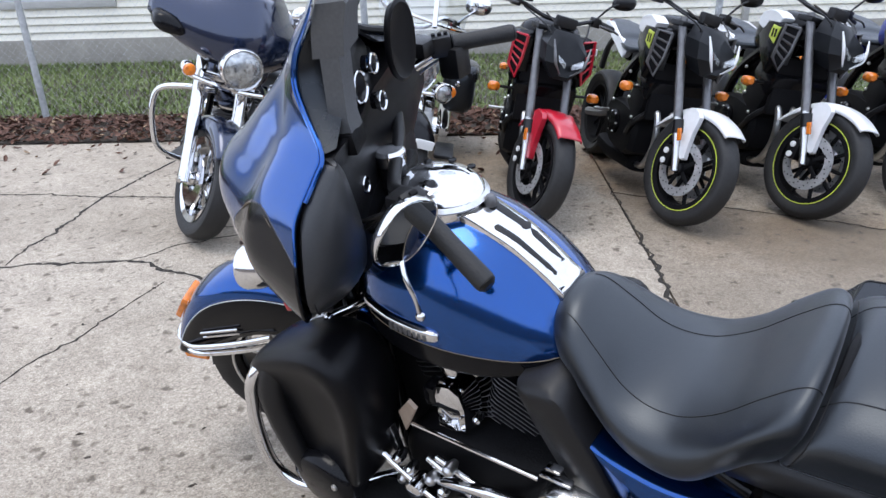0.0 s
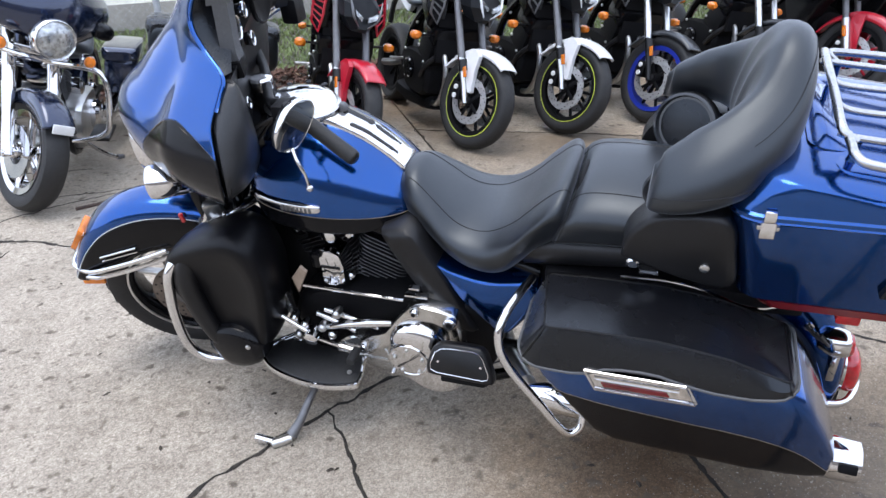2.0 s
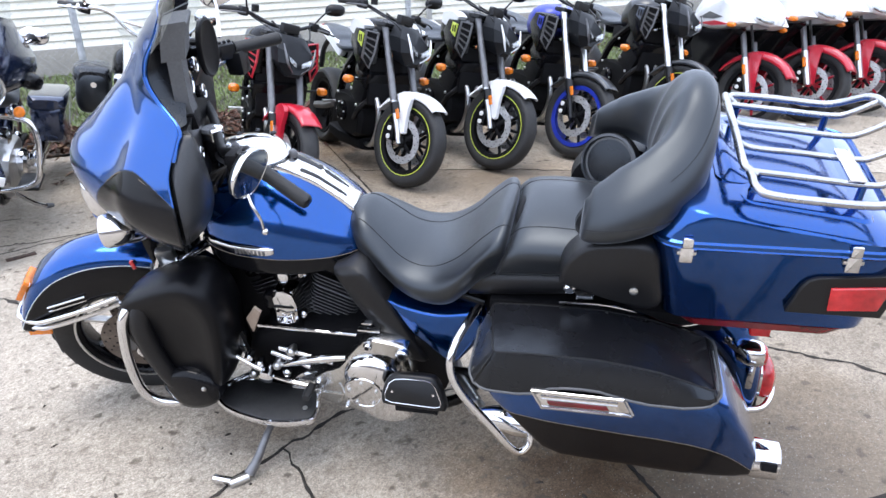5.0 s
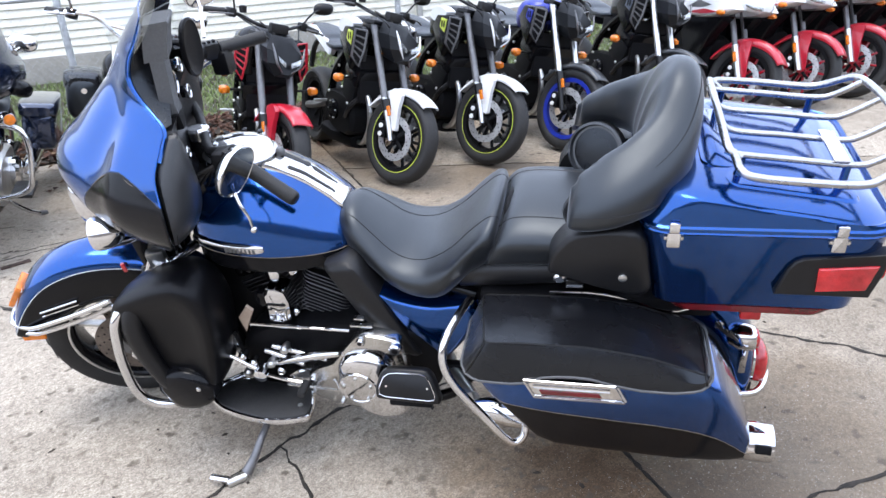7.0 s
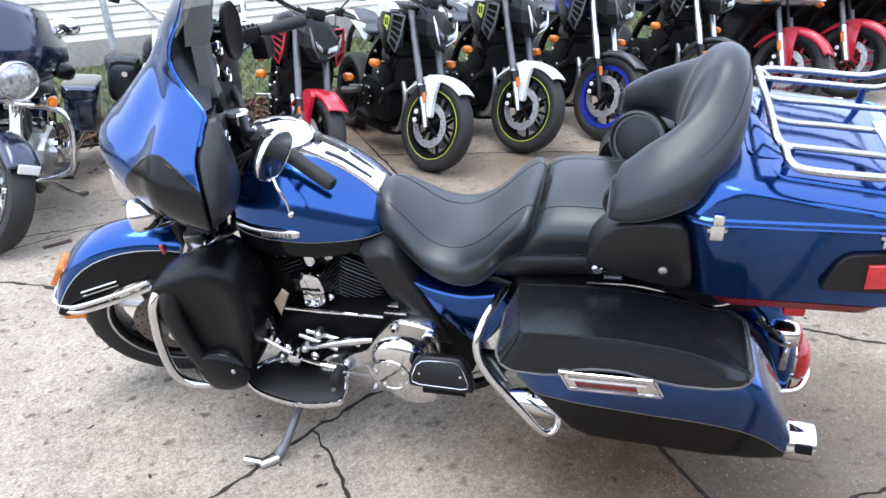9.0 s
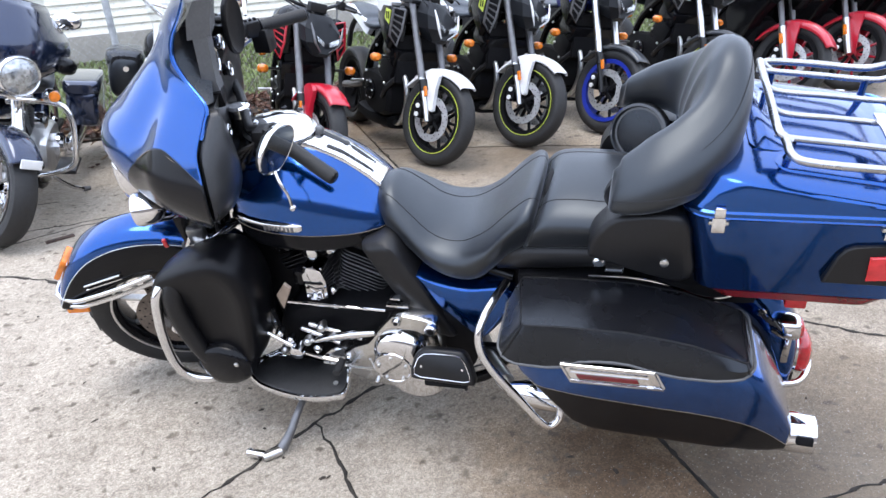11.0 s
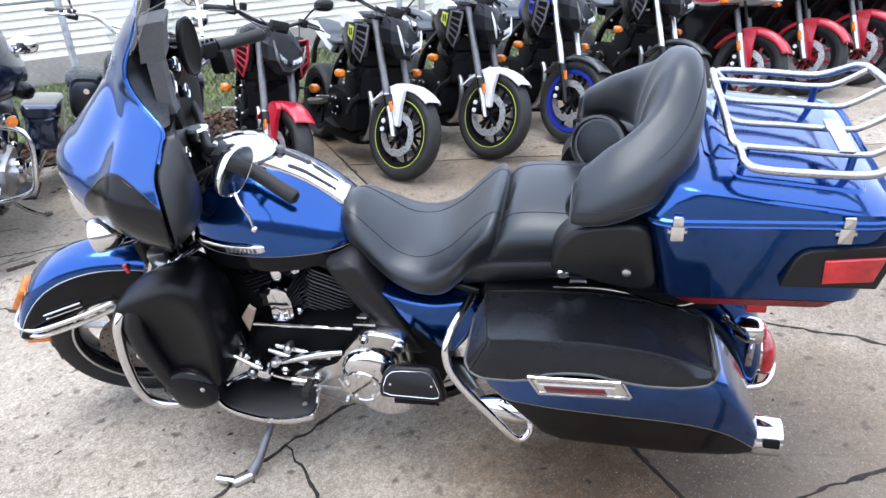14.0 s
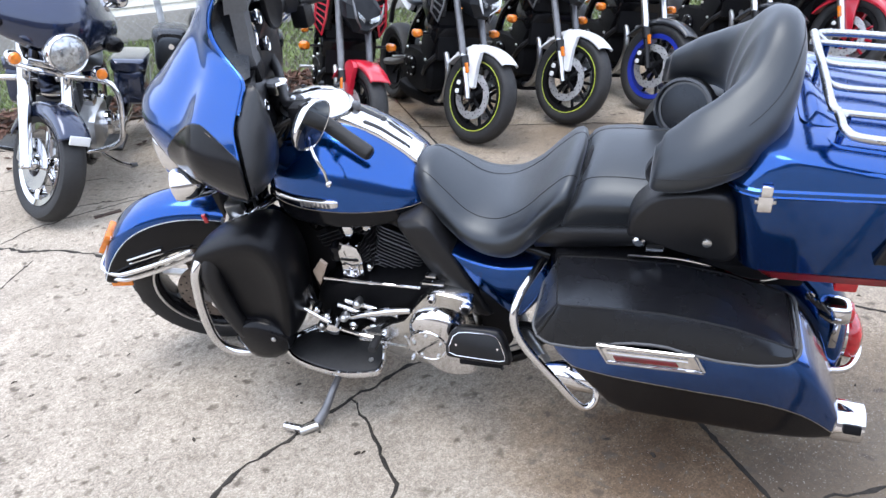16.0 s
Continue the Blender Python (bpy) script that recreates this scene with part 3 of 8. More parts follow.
# ---- the blue touring motorcycle; built along x with its front at -x, leaning on its side stand ----
BIKE = pose(0, 0, 0, 8, 0, 0) @ pose(0, -0.3, 0.6, 3, 0, 0) @ pose(0, 0.3, -0.6)
bike = thing("touring_motorcycle", "blue and black touring motorcycle leaning on its side stand", "motorcycle", BIKE)
RAKE = Vector((0.438, 0, 0.899))
NECK = Vector((-0.50, 0, 1.0))


def steer(degrees, neck=NECK):
    return Matrix.Translation(neck) @ Matrix.Rotation(radians(degrees), 4, RAKE) @ Matrix.Translation(-neck)


ST = steer(22)


def fine(stations, steps=6):
    """More stations, smoothly between those given."""
    a = smooth_line([s[:3] for s in stations], steps)
    b = smooth_line([s[3:6] for s in stations], steps)
    return [(*p, *q) for p, q in zip(a, b)]


def tb(rows):
    """Stations from (x, top, bottom, half width, power)."""
    return [(x, 0, (t + b) / 2, w, (t - b) / 2, p) for x, t, b, w, p in rows]


def halves(bm, co, no):
    """Cut a form by a plane: the part on the side of the normal, the other part, and a thin line along the cut."""
    me = bpy.data.meshes.new("cut")
    bm.to_mesh(me)
    out = []
    for side in (1, -1):
        b = bmesh.new()
        b.from_mesh(me)
        bmesh.ops.bisect_plane(b, geom=b.verts[:] + b.edges[:] + b.faces[:], plane_co=co, plane_no=Vector(no) * -side, clear_outer=True)
        out.append(b)
    cut = [e for e in out[0].edges if e.is_boundary and all(abs((v.co - Vector(co)).dot(Vector(no).normalized())) < 1e-4 for v in e.verts)]
    line = bmesh.new()
    for e in cut:
        tube([e.verts[0].co, e.verts[1].co], 0.0012, 5, 1, line)
    bpy.data.meshes.remove(me)
    bm.free()
    return out[0], out[1], line


def tyre(R, w, rim, seg=48, tread=18):
    """A tyre round the y axis with grooves across its shoulders."""
    h = w / 2
    sec = [(rim - R, -h * 0.62), (rim - R + 0.012, -h * 0.82), ((rim - R) * 0.45, -h), (-0.022, -h * 0.93), (-0.006, -h * 0.6), (0, -h * 0.2), (0, h * 0.2), (-0.006, h * 0.6), (-0.022, h * 0.93), ((rim - R) * 0.45, h), (rim - R + 0.012, h * 0.82), (rim - R, h * 0.62)]
    bm = hoop(R, sec, seg)
    return bm


def tread_cuts(R, w, count=26):
    """Dark grooves lying in the tread, as thin raised-edge inlays."""
    bm = bmesh.new()
    h = w / 2
    for i in range(count):
        for s in (-1, 1):
            a = 2 * math.pi * (i + (0.5 if s > 0 else 0)) / count
            pts = []
            for f, da, dr in ((0.12, 0.0, 0.0006), (0.5, 0.05, -0.003), (0.9, 0.085, -0.0175)):
                r = R + dr
                pts.append(Vector((r * math.cos(a + da), s * h * f, r * math.sin(a + da))))
            tube(pts, 0.0022, 4, 2, bm)
    return bm


def spokes(r0, r1, count, w, t, taper=0.7, twist=0.0, bm=None):
    bm = bm or bmesh.new()
    for i in range(count):
        a = 2 * math.pi * i / count
        d, s = Vector((math.cos(a), 0, math.sin(a))), Vector((-math.sin(a), 0, math.cos(a)))
        rings = []
        for r, k in ((r0, 1.0), ((r0 + r1) / 2, (1 + taper) / 2), (r1, taper)):
            c = d * r + s * twist * (r - r0)
            rings.append([c + s * w * k * x + Vector((0, t * k * y, 0)) for x, y in ((-1, -0.5), (-0.5, -1), (0.5, -1), (1, -0.5), (1, 0.5), (0.5, 1), (-0.5, 1), (-1, 0.5))])
        skin(bm, rings)
    return bm


def wheel_spokes(wheel, m, r0, r1, count, w, t, material, taper=0.7):
    """Each spoke is a part of its own on one mesh."""
    data = None
    for i in range(count):
        if data is None:
            ob = part("spoke", spokes(r0, r1, 1, w, t, taper), material, wheel)
            data = ob.data
        else:
            ob = new("spoke", data)
            ob.parent = wheel
        ob.matrix_local = m @ Matrix.Rotation(2 * math.pi * i / count, 4, "Y")


def drilled_disc(r0, r1, t, y, holes=20):
    return hoop(r1, [(r0 - r1, y - t), (0, y - t), (0, y + t), (r0 - r1, y + t)], 40)


def disc_holes(r0, r1, y, t, count=18):
    bm = bmesh.new()
    for i in range(count):
        for k, f in enumerate((0.25, 0.55, 0.82)):
            a = 2 * math.pi * (i + k * 0.33) / count
            r = r0 + (r1 - r0) * f
            lathe([(0.0042, -t - 0.0006), (0.0042, t + 0.0006)], 6, "Y", bm, (r * math.cos(a), y, r * math.sin(a)))
    return bm


# front wheel
AX, AZ = -0.920, 0.305
FW = ST @ pose(AX, 0, AZ)
wheel = part("front_wheel", lathe([(0.012, -0.115), (0.026, -0.11), (0.032, -0.06), (0.032, 0.06), (0.026, 0.11), (0.012, 0.115)], 20), CHROME, bike, "cast alloy front wheel with chrome edge", FW)
wheel_spokes(wheel, FW, 0.03, 0.226, 9, 0.014, 0.016, STEEL)
ROTOR = shader("weathered_rotor_steel", (0.17, 0.14, 0.12), 0.45, 0.6, 0.25, 14.0, 0.1, 300, 0.0, 120)
part("tyre", tyre(0.322, 0.125, 0.232), RUBBER, wheel, "black road tyre", FW)
part("tread", tread_cuts(0.322, 0.125), MATT, wheel, "", FW)["kind"] = "stuff"
part("rim", hoop(0.232, [(-0.010, -0.046), (0.002, -0.054), (0.006, -0.046), (-0.010, -0.03), (-0.010, 0.03), (0.006, 0.046), (0.002, 0.054), (-0.010, 0.046), (-0.020, 0.03), (-0.020, -0.03)], 48), BLACK, wheel, "", FW)
for y in (-0.052, 0.052):
    part("rim_edge", hoop(0.234, [(-0.004, y - 0.004), (0.003, y - 0.004), (0.003, y + 0.004), (-0.004, y + 0.004)], 48), STEEL, wheel, "bright machined rim edge", FW)
for y in (-0.072, 0.072):
    part("brake_disc", drilled_disc(0.085, 0.148, 0.0025, y), ROTOR, wheel, "drilled brown-grey steel brake disc", FW)
    part("disc_holes", disc_holes(0.085, 0.148, y, 0.0025), MATT, wheel, "", FW)["kind"] = "stuff"
    part("disc_carrier", lathe([(0.03, y * 0.9), (0.09, y * 0.97), (0.09, y * 1.01), (0.045, y * 1.02), (0.03, y * 1.08)], 20), GREYALLOY, wheel, "", FW)
for s in (-1, 1):
    leg = tube([(-0.92, s * 0.115, 0.29), (-0.82, s * 0.115, 0.50), (-0.74, s * 0.115, 0.66)], [0.034, 0.030, 0.034], 14, 4)
    part("fork_leg", leg, CHROME, bike, "chrome lower fork leg", ST)
    part("fork_tube", tube([(-0.74, s * 0.115, 0.66), (-0.56, s * 0.115, 0.98)], 0.026, 12, 2), CHROME, bike, "", ST)
    part("fork_cover", tube([(-0.70, s * 0.115, 0.72), (-0.60, s * 0.115, 0.90)], 0.038, 14, 2), BLACK, bike, "", ST)
    cal = block(-0.83, -0.73, s * 0.088 - 0.025, s * 0.088 + 0.025, 0.33, 0.42, 0.012)
    part("brake_caliper", cal, CHROME, bike, "chrome brake caliper", ST)

# front fender: a deep skirted arc over the wheel
def arc_guard(cx, cz, rows, hw, cols, lo, hi, power=2.4, thick=0.0):
    """rows: (degrees, crown radius, skirt radius); cols: how many across, from lo to hi (-1 to 1)."""
    dense = smooth_line(rows, 6)
    rings = []
    for phi, rc, ri in dense:
        a = radians(phi)
        ring = []
        for j in range(cols + 1):
            s = lo + (hi - lo) * j / cols
            k = abs(s)
            r = rc - (rc - ri) * k ** power
            y = math.copysign(hw * math.sin(min(1.0, k * 1.25) * math.pi / 2) ** 0.85, s) if k > 1e-6 else 0
            ring.append(Vector((cx + r * math.cos(a), y, cz + r * math.sin(a))))
        rings.append(ring)
    bm = skin(bmesh.new(), rings, False, False)
    return bm


def thicken(ob, t, offset=-1):
    s = ob.modifiers.new("thickness", "SOLIDIFY")
    s.thickness, s.offset = t, offset
    return ob


FR = [(157, 0.398, 0.350), (148, 0.402, 0.305), (134, 0.410, 0.268), (118, 0.418, 0.250), (100, 0.414, 0.242), (80, 0.402, 0.240), (58, 0.388, 0.247), (38, 0.374, 0.262), (22, 0.370, 0.30)]
fender = thicken(part("front_fender", arc_guard(AX, AZ, FR, 0.088, 18, -0.56, 0.56), BLUE, bike, "blue front fender with black skirts", ST, angle=60), 0.004)
for lo, hi in ((-1.0, -0.56), (0.56, 1.0)):
    thicken(part("fender_skirt", arc_guard(AX, AZ, FR, 0.0885, 9, lo, hi), BLACK, fender, "gloss black fender skirt", ST, angle=60), 0.004)
    s = math.copysign(1, lo)
    edge = []
    for phi, rc, ri in smooth_line(FR, 6):
        r = rc - (rc - ri) * 0.56 ** 2.4
        edge.append((AX + r * math.cos(radians(phi)), s * (0.0012 + 0.088 * math.sin(min(1.0, 0.56 * 1.25) * math.pi / 2) ** 0.85), AZ + r * math.sin(radians(phi))))
    part("pinstripe", tube(edge, 0.0013, 5, 1), PALEBLUE, fender, "", ST)
    part("rear_reflector", block(-0.833, -0.820, s * 0.094 - 0.005, s * 0.094 + 0.005, 0.655, 0.690, 0.003), REDLENS, fender, "small red reflector", ST) if s < 0 else None
    for k, (x0, x1, z0, z1) in enumerate(((-1.150, -1.020, 0.545, 0.570), (-1.150, -1.020, 0.528, 0.553))):
        part("fender_trim", tube([(x0, s * 0.094, z0), (x1, s * 0.096, z1)], 0.004 if k == 0 else 0.003, 8, 1), CHROME, fender, "", ST)
for dz, rr in ((0.0, 0.0085), (-0.028, 0.0085)):
    rail = [(-0.925, -0.100, 0.546 + dz), (-1.020, -0.105, 0.524 + dz), (-1.140, -0.106, 0.502 + dz), (-1.215, -0.094, 0.488 + dz), (-1.278, -0.050, 0.484 + dz), (-1.290, 0, 0.483 + dz), (-1.278, 0.050, 0.484 + dz), (-1.215, 0.094, 0.488 + dz), (-1.140, 0.106, 0.502 + dz), (-1.020, 0.105, 0.524 + dz), (-0.925, 0.100, 0.546 + dz)]
    part("bumper_rail", tube(rail, rr, 8, 5), CHROME, fender, "chrome fender rail", ST)
MK = ST @ pose(AX + 0.394 * math.cos(radians(138)), 0, AZ + 0.394 * math.sin(radians(138)), 0, 221, 0)
base = part("marker_base", block(-0.016, 0.012, -0.046, 0.046, -0.058, 0.052, 0.010), WHITEP, fender, "white marker lamp housing", MK)
part("marker_lamp", block(0.010, 0.030, -0.040, 0.040, -0.050, 0.046, 0.007), AMBER, base, "amber marker lens at the fender tip", MK)
for s in (-1, 1):
    part("side_reflector", block(-1.262, -1.190, s * 0.082 - 0.006, s * 0.082 + 0.006, 0.420, 0.442, 0.004), AMBER, fender, "amber reflector below the rail", ST @ pose(-1.22, 0, 0.43, 0, 10, 0) @ pose(1.22, 0, -0.43))

# batwing fairing
def wing(levels, n=56, power=1.75, steps=5):
    rings = []
    for z, w, xr, xf in [tuple(v) for v in ([*a, b] for a, b in zip(smooth_line([l[:3] for l in levels], steps), [p.x for p in smooth_line([(l[3], 0, 0) for l in levels], steps)]))]:
        ring = []
        for j in range(n + 1):
            u = -1 + 2 * j / n
            # a waist beside the headlamp gives the shell its winged plan
            hollow = 0.034 * math.exp(-((abs(u) - 0.50) / 0.17) ** 2) * math.exp(-((z - 1.12) / 0.11) ** 2) - 0.012 * math.exp(-((abs(u) - 0.74) / 0.10) ** 2) * math.exp(-((z - 1.08) / 0.10) ** 2)
            x = xr - (xr - xf) * (1 - abs(u) ** power) + hollow
            ring.append(Vector((x, u * w, z)))
        rings.append(ring)
    return rings


LV = [(0.865, 0.17, -0.66, -0.800), (0.895, 0.27, -0.605, -0.826), (0.94, 0.365, -0.555, -0.848), (0.99, 0.410, -0.530, -0.862), (1.05, 0.405, -0.522, -0.868), (1.10, 0.372, -0.522, -0.842), (1.15, 0.332, -0.520, -0.776), (1.195, 0.272, -0.496, -0.722), (1.222, 0.233, -0.487, -0.690), (1.265, 0.165, -0.530, -0.642), (1.305, 0.128, -0.550, -0.608), (1.35, 0.108, -0.540, -0.576), (1.40, 0.100, -0.503, -0.530), (1.45, 0.085, -0.470, -0.482)]
rings = wing(LV)
fine_rings = wing(LV, 320, steps=26)
shells = {False: bmesh.new(), True: bmesh.new()}
made = {False: {}, True: {}}


def scallop(y):
    """The upper edge of the black scallop on each wing."""
    d = abs(y) - 0.270
    return 1.138 - ((d / 0.080) ** 2 * 0.09 if d < 0 else (d / 0.13) ** 1.3 * 0.062)


def near_lamp(p):
    return p.z < scallop(p.y)


for i in range(len(fine_rings) - 1):
    for j in range(len(fine_rings[0]) - 1):
        ids = ((i, j), (i, j + 1), (i + 1, j + 1), (i + 1, j))
        mid = sum((fine_rings[x][y] for x, y in ids), Vector()) / 4
        dark = near_lamp(mid)
        for k in ids:
            if k not in made[dark]:
                made[dark][k] = shells[dark].verts.new(fine_rings[k[0]][k[1]])
        shells[dark].faces.new([made[dark][k] for k in ids])
fairing = thicken(part("fairing", shells[False], BLUE, bike, "blue batwing fairing with clear windscreen", ST, angle=60), 0.006, 1)
for side in (-1, 1):
    bm = shells[True].copy()
    bmesh.ops.delete(bm, geom=[f for f in bm.faces if f.calc_center_median().y * side < 0], context="FACES")
    thicken(part("fairing_scallop", bm, BLACK, fairing, "glossy black scallop on the lower wing", ST, angle=60), 0.006, 1)
shells[True].free()
for s in (-1, 1):
    arch = []
    for k in range(25):
        y = s * (0.150 + 0.235 * k / 24)
        z = scallop(y)
        if z < 0.90:
            continue
        ring = min(fine_rings, key=lambda r: abs(r[0].z - z))
        if abs(y) > ring[-1].y:
            continue
        q = min(ring, key=lambda v: abs(v.y - y))
        arch.append(Vector((q.x - 0.008, y, z)))
    part("pinstripe", tube(arch[::3], 0.0016, 5, 3), GOLD, fairing, "", ST)
part("edge_bead", tube([r[0] + Vector((0.003, -0.002, 0)) for r in fine_rings[::6] if 1.165 < r[0].z < 1.44], 0.0050, 8, 1), BLUE, fairing, "rounded blue edge of the shell", ST)
part("edge_trim", tube([r[-1] + Vector((0.004, 0.002, 0)) for r in fine_rings[::6] if r[0].z < 1.32], 0.009, 8, 1), SATIN, fairing, "black edge trim", ST)
inner = []
for ring, lv in list(zip(rings, smooth_line([l[:3] for l in LV], 5)))[:-28]:
    z, w, xr = lv
    f = 0.25 * max(0.0, min(1.0, (z - 0.86) / 0.10)) * max(0.0, min(1.0, (1.30 - z) / 0.16))
    r2 = [Vector((p.x + 0.016, p.y * 0.965, p.z)) for p in ring]
    back = []
    m = len(r2) - 1
    for j in range(1, 13):
        t = j / 13
        y = r2[m].y + (r2[0].y - r2[m].y) * t
        e = abs(y) / max(w, 0.05)
        back.append(Vector((xr + 0.012 + 0.115 * f * min(1, 2.2 * (1 - e)) * (0.35 + 0.65 * min(1, e * 1.9)), y, z)))
    inner.append(r2 + back)
part("inner_fairing", skin(bmesh.new(), inner), SATIN, fairing, "satin black inner fairing", ST, angle=60)
# rear facing panels between the shell's edge and the gauges
PANEL = [(0.885, -0.610, 0.245, -0.565, 0.205), (0.92, -0.570, 0.325, -0.515, 0.215), (0.97, -0.538, 0.390, -0.478, 0.225), (1.03, -0.522, 0.408, -0.460, 0.230), (1.09, -0.520, 0.378, -0.456, 0.230), (1.14, -0.518, 0.340, -0.458, 0.226), (1.18, -0.505, 0.292, -0.462, 0.222), (1.208, -0.490, 0.248, -0.472, 0.225)]
for s in (-1, 1):
    rows_ = []
    for z, xo, yo, xi, yi in [(p.x, p.y, p.z, q.x, q.y) for p, q in zip(smooth_line([r[:3] for r in PANEL], 4), smooth_line([(*r[3:5], 0) for r in PANEL], 4))]:
        o, i = Vector((xo + 0.006, s * (yo - 0.004), z)), Vector((xi - (0.05 if s > 0 else 0), s * yi, z))
        n_ = Vector((0.78, s * 0.62, 0)) * (0.2 if s > 0 else 1)
        rows_.append([o, o.lerp(i, 0.08) + n_ * 0.010, o.lerp(i, 0.25) + n_ * 0.020, o.lerp(i, 0.5) + n_ * 0.027, o.lerp(i, 0.75) + n_ * 0.024, o.lerp(i, 0.93) + n_ * 0.014, i, i + Vector((-0.05, 0, 0)), o + Vector((-0.02, -s * 0.03, 0))])
    part("glove_box", skin(bmesh.new(), rows_), PANELBLACK, fairing, "satin black panel at the fairing's end", ST, angle=50)
DASH = Matrix()
# dash pillar and vent behind the screen, and the trim on both sides
for s in (-1, 1):
    if s < 0:
        part("dash_pillar", skin(bmesh.new(), [[Vector((x + dx, s * yy + y, z)) for dx, y in ((-0.020, -0.026), (0.016, -0.024), (0.020, 0.022), (-0.020, 0.026))] for x, yy, z in ((-0.474, 0.130, 1.205), (-0.476, 0.126, 1.235), (-0.462, 0.104, 1.355))]), PLASTIC, fairing, "black dash pillar", ST, angle=30)
        part("pillar_foot", block(-0.500, -0.455, s * 0.130 - 0.032, s * 0.130 + 0.032, 1.165, 1.212, 0.008), MATT, fairing, "", ST)
        part("dash_vent", skin(bmesh.new(), [[Vector((x + dx, s * 0.098 + y, z)) for dx, y in ((-0.034, -0.034), (0.026, -0.032), (0.030, 0.034), (-0.034, 0.036))] for x, z in ((-0.462, 1.352), (-0.448, 1.40), (-0.430, 1.442), (-0.432, 1.448))]), PLASTIC, fairing, "black angular dash vent", ST, angle=30)
    part("screen_trim", skin(bmesh.new(), [[Vector((x + dx * g, s * (w + dy * g), z)) for dx, dy in ((-0.004, -0.006), (0.012, -0.012), (0.060, -0.055), (0.052, -0.060))] for g, (z, w, x) in zip((0.35, 1, 1, 1, 1, 1), ((1.215, 0.225, -0.490), (1.262, 0.160, -0.530), (1.305, 0.124, -0.548), (1.35, 0.106, -0.536), (1.40, 0.098, -0.500), (1.45, 0.085, -0.466)))]), VINYL, fairing, "grained black trim inside the fairing", ST, angle=60)
part("dash_hood", body(fine([(-0.565, 0.0, 1.25, 0.08, 0.03, 3), (-0.545, 0.0, 1.26, 0.11, 0.05, 3.2), (-0.52, 0.0, 1.26, 0.11, 0.05, 3.2), (-0.500, 0.0, 1.255, 0.10, 0.03, 3)], 4), 28), SATIN, fairing, "black dash hood", ST)
part("dash_panel", block(-0.57, -0.515, -0.165, 0.165, 1.00, 1.235, 0.02), MATT, fairing, "black gauge panel", ST @ DASH)
part("dash_lower", block(-0.56, -0.49, -0.22, 0.22, 0.90, 1.02, 0.03), SATIN, fairing, "", ST @ DASH)
for y, z, r in ((-0.045, 1.195, 0.034), (0.045, 1.195, 0.034), (-0.075, 1.14, 0.022), (0.12, 1.14, 0.022), (-0.02, 1.13, 0.020), (0.06, 1.13, 0.020)):
    g = lathe([(r, -0.006), (r + 0.006, 0.004), (r + 0.002, 0.010), (r - 0.004, 0.006)], 22, "X", None, (-0.513, y, z))
    gauge = part("gauge_ring", g, CHROME, fairing, "chrome gauge bezel", ST @ DASH)
    part("gauge_face", lathe([(r - 0.003, 0), (r - 0.003, 0.005)], 18, "X", None, (-0.512, y, z)), BLACK, gauge, "", ST @ DASH)
TURN = ST.to_quaternion().to_matrix().to_4x4()
for x, y, z, r in ((-0.452, -0.066, 1.232, 0.032), (-0.452, -0.012, 1.184, 0.020), (-0.452, -0.018, 1.262, 0.020), (-0.448, -0.112, 1.044, 0.017)):
    gm = Matrix.Translation((x, y, z)) @ TURN
    pod = part("gauge_ring", lathe([(r - 0.001, -0.008), (r + 0.001, -0.004), (r + 0.001, 0.002), (r - 0.001, 0.004), (r - 0.004, 0.001)], 26, "X"), CHROME, fairing, "chrome gauge bezel", gm)
    part("gauge_face", lathe([(r - 0.003, -0.020), (r - 0.003, 0.001), (0.002, 0.002)], 22, "X"), BLACK, pod, "", gm)
part("far_dash_vent", skin(bmesh.new(), [oval((-0.470 + d, 0.098, 1.268), (0.30, 0.95, 0.0), (0.10, 0.0, 1.0), 0.034 * k, 0.086 * k, 28, 2.3) for d, k in ((-0.014, 0.7), (-0.010, 0.95), (0.002, 1.0), (0.006, 0.92), (0.003, 0.84))]), SATIN, fairing, "rounded black vent on the far side of the dash")
part("radio", block(-0.52, -0.508, -0.05, 0.09, 1.045, 1.10, 0.004), SATIN, fairing, "", ST @ DASH)
part("radio_label", block(-0.509, -0.5065, -0.01, 0.05, 1.07, 1.085, 0.001), PALEBLUE, fairing, "", ST @ DASH)
screen = []
for z, w, xr, xf in ((1.36, 0.112, -0.528, -0.562), (1.42, 0.150, -0.470, -0.506), (1.50, 0.175, -0.410, -0.452), (1.57, 0.150, -0.375, -0.408), (1.60, 0.10, -0.368, -0.388)):
    screen.append([Vector((xr - (xr - xf) * (1 - abs(-1 + 2 * j / 28) ** 2.2), (-1 + 2 * j / 28) * w, z)) for j in range(29)])
glass = part("windscreen", skin(bmesh.new(), screen, False, False), CLEAR, fairing, "clear plastic windscreen", ST, angle=60)
glass.visible_shadow = False
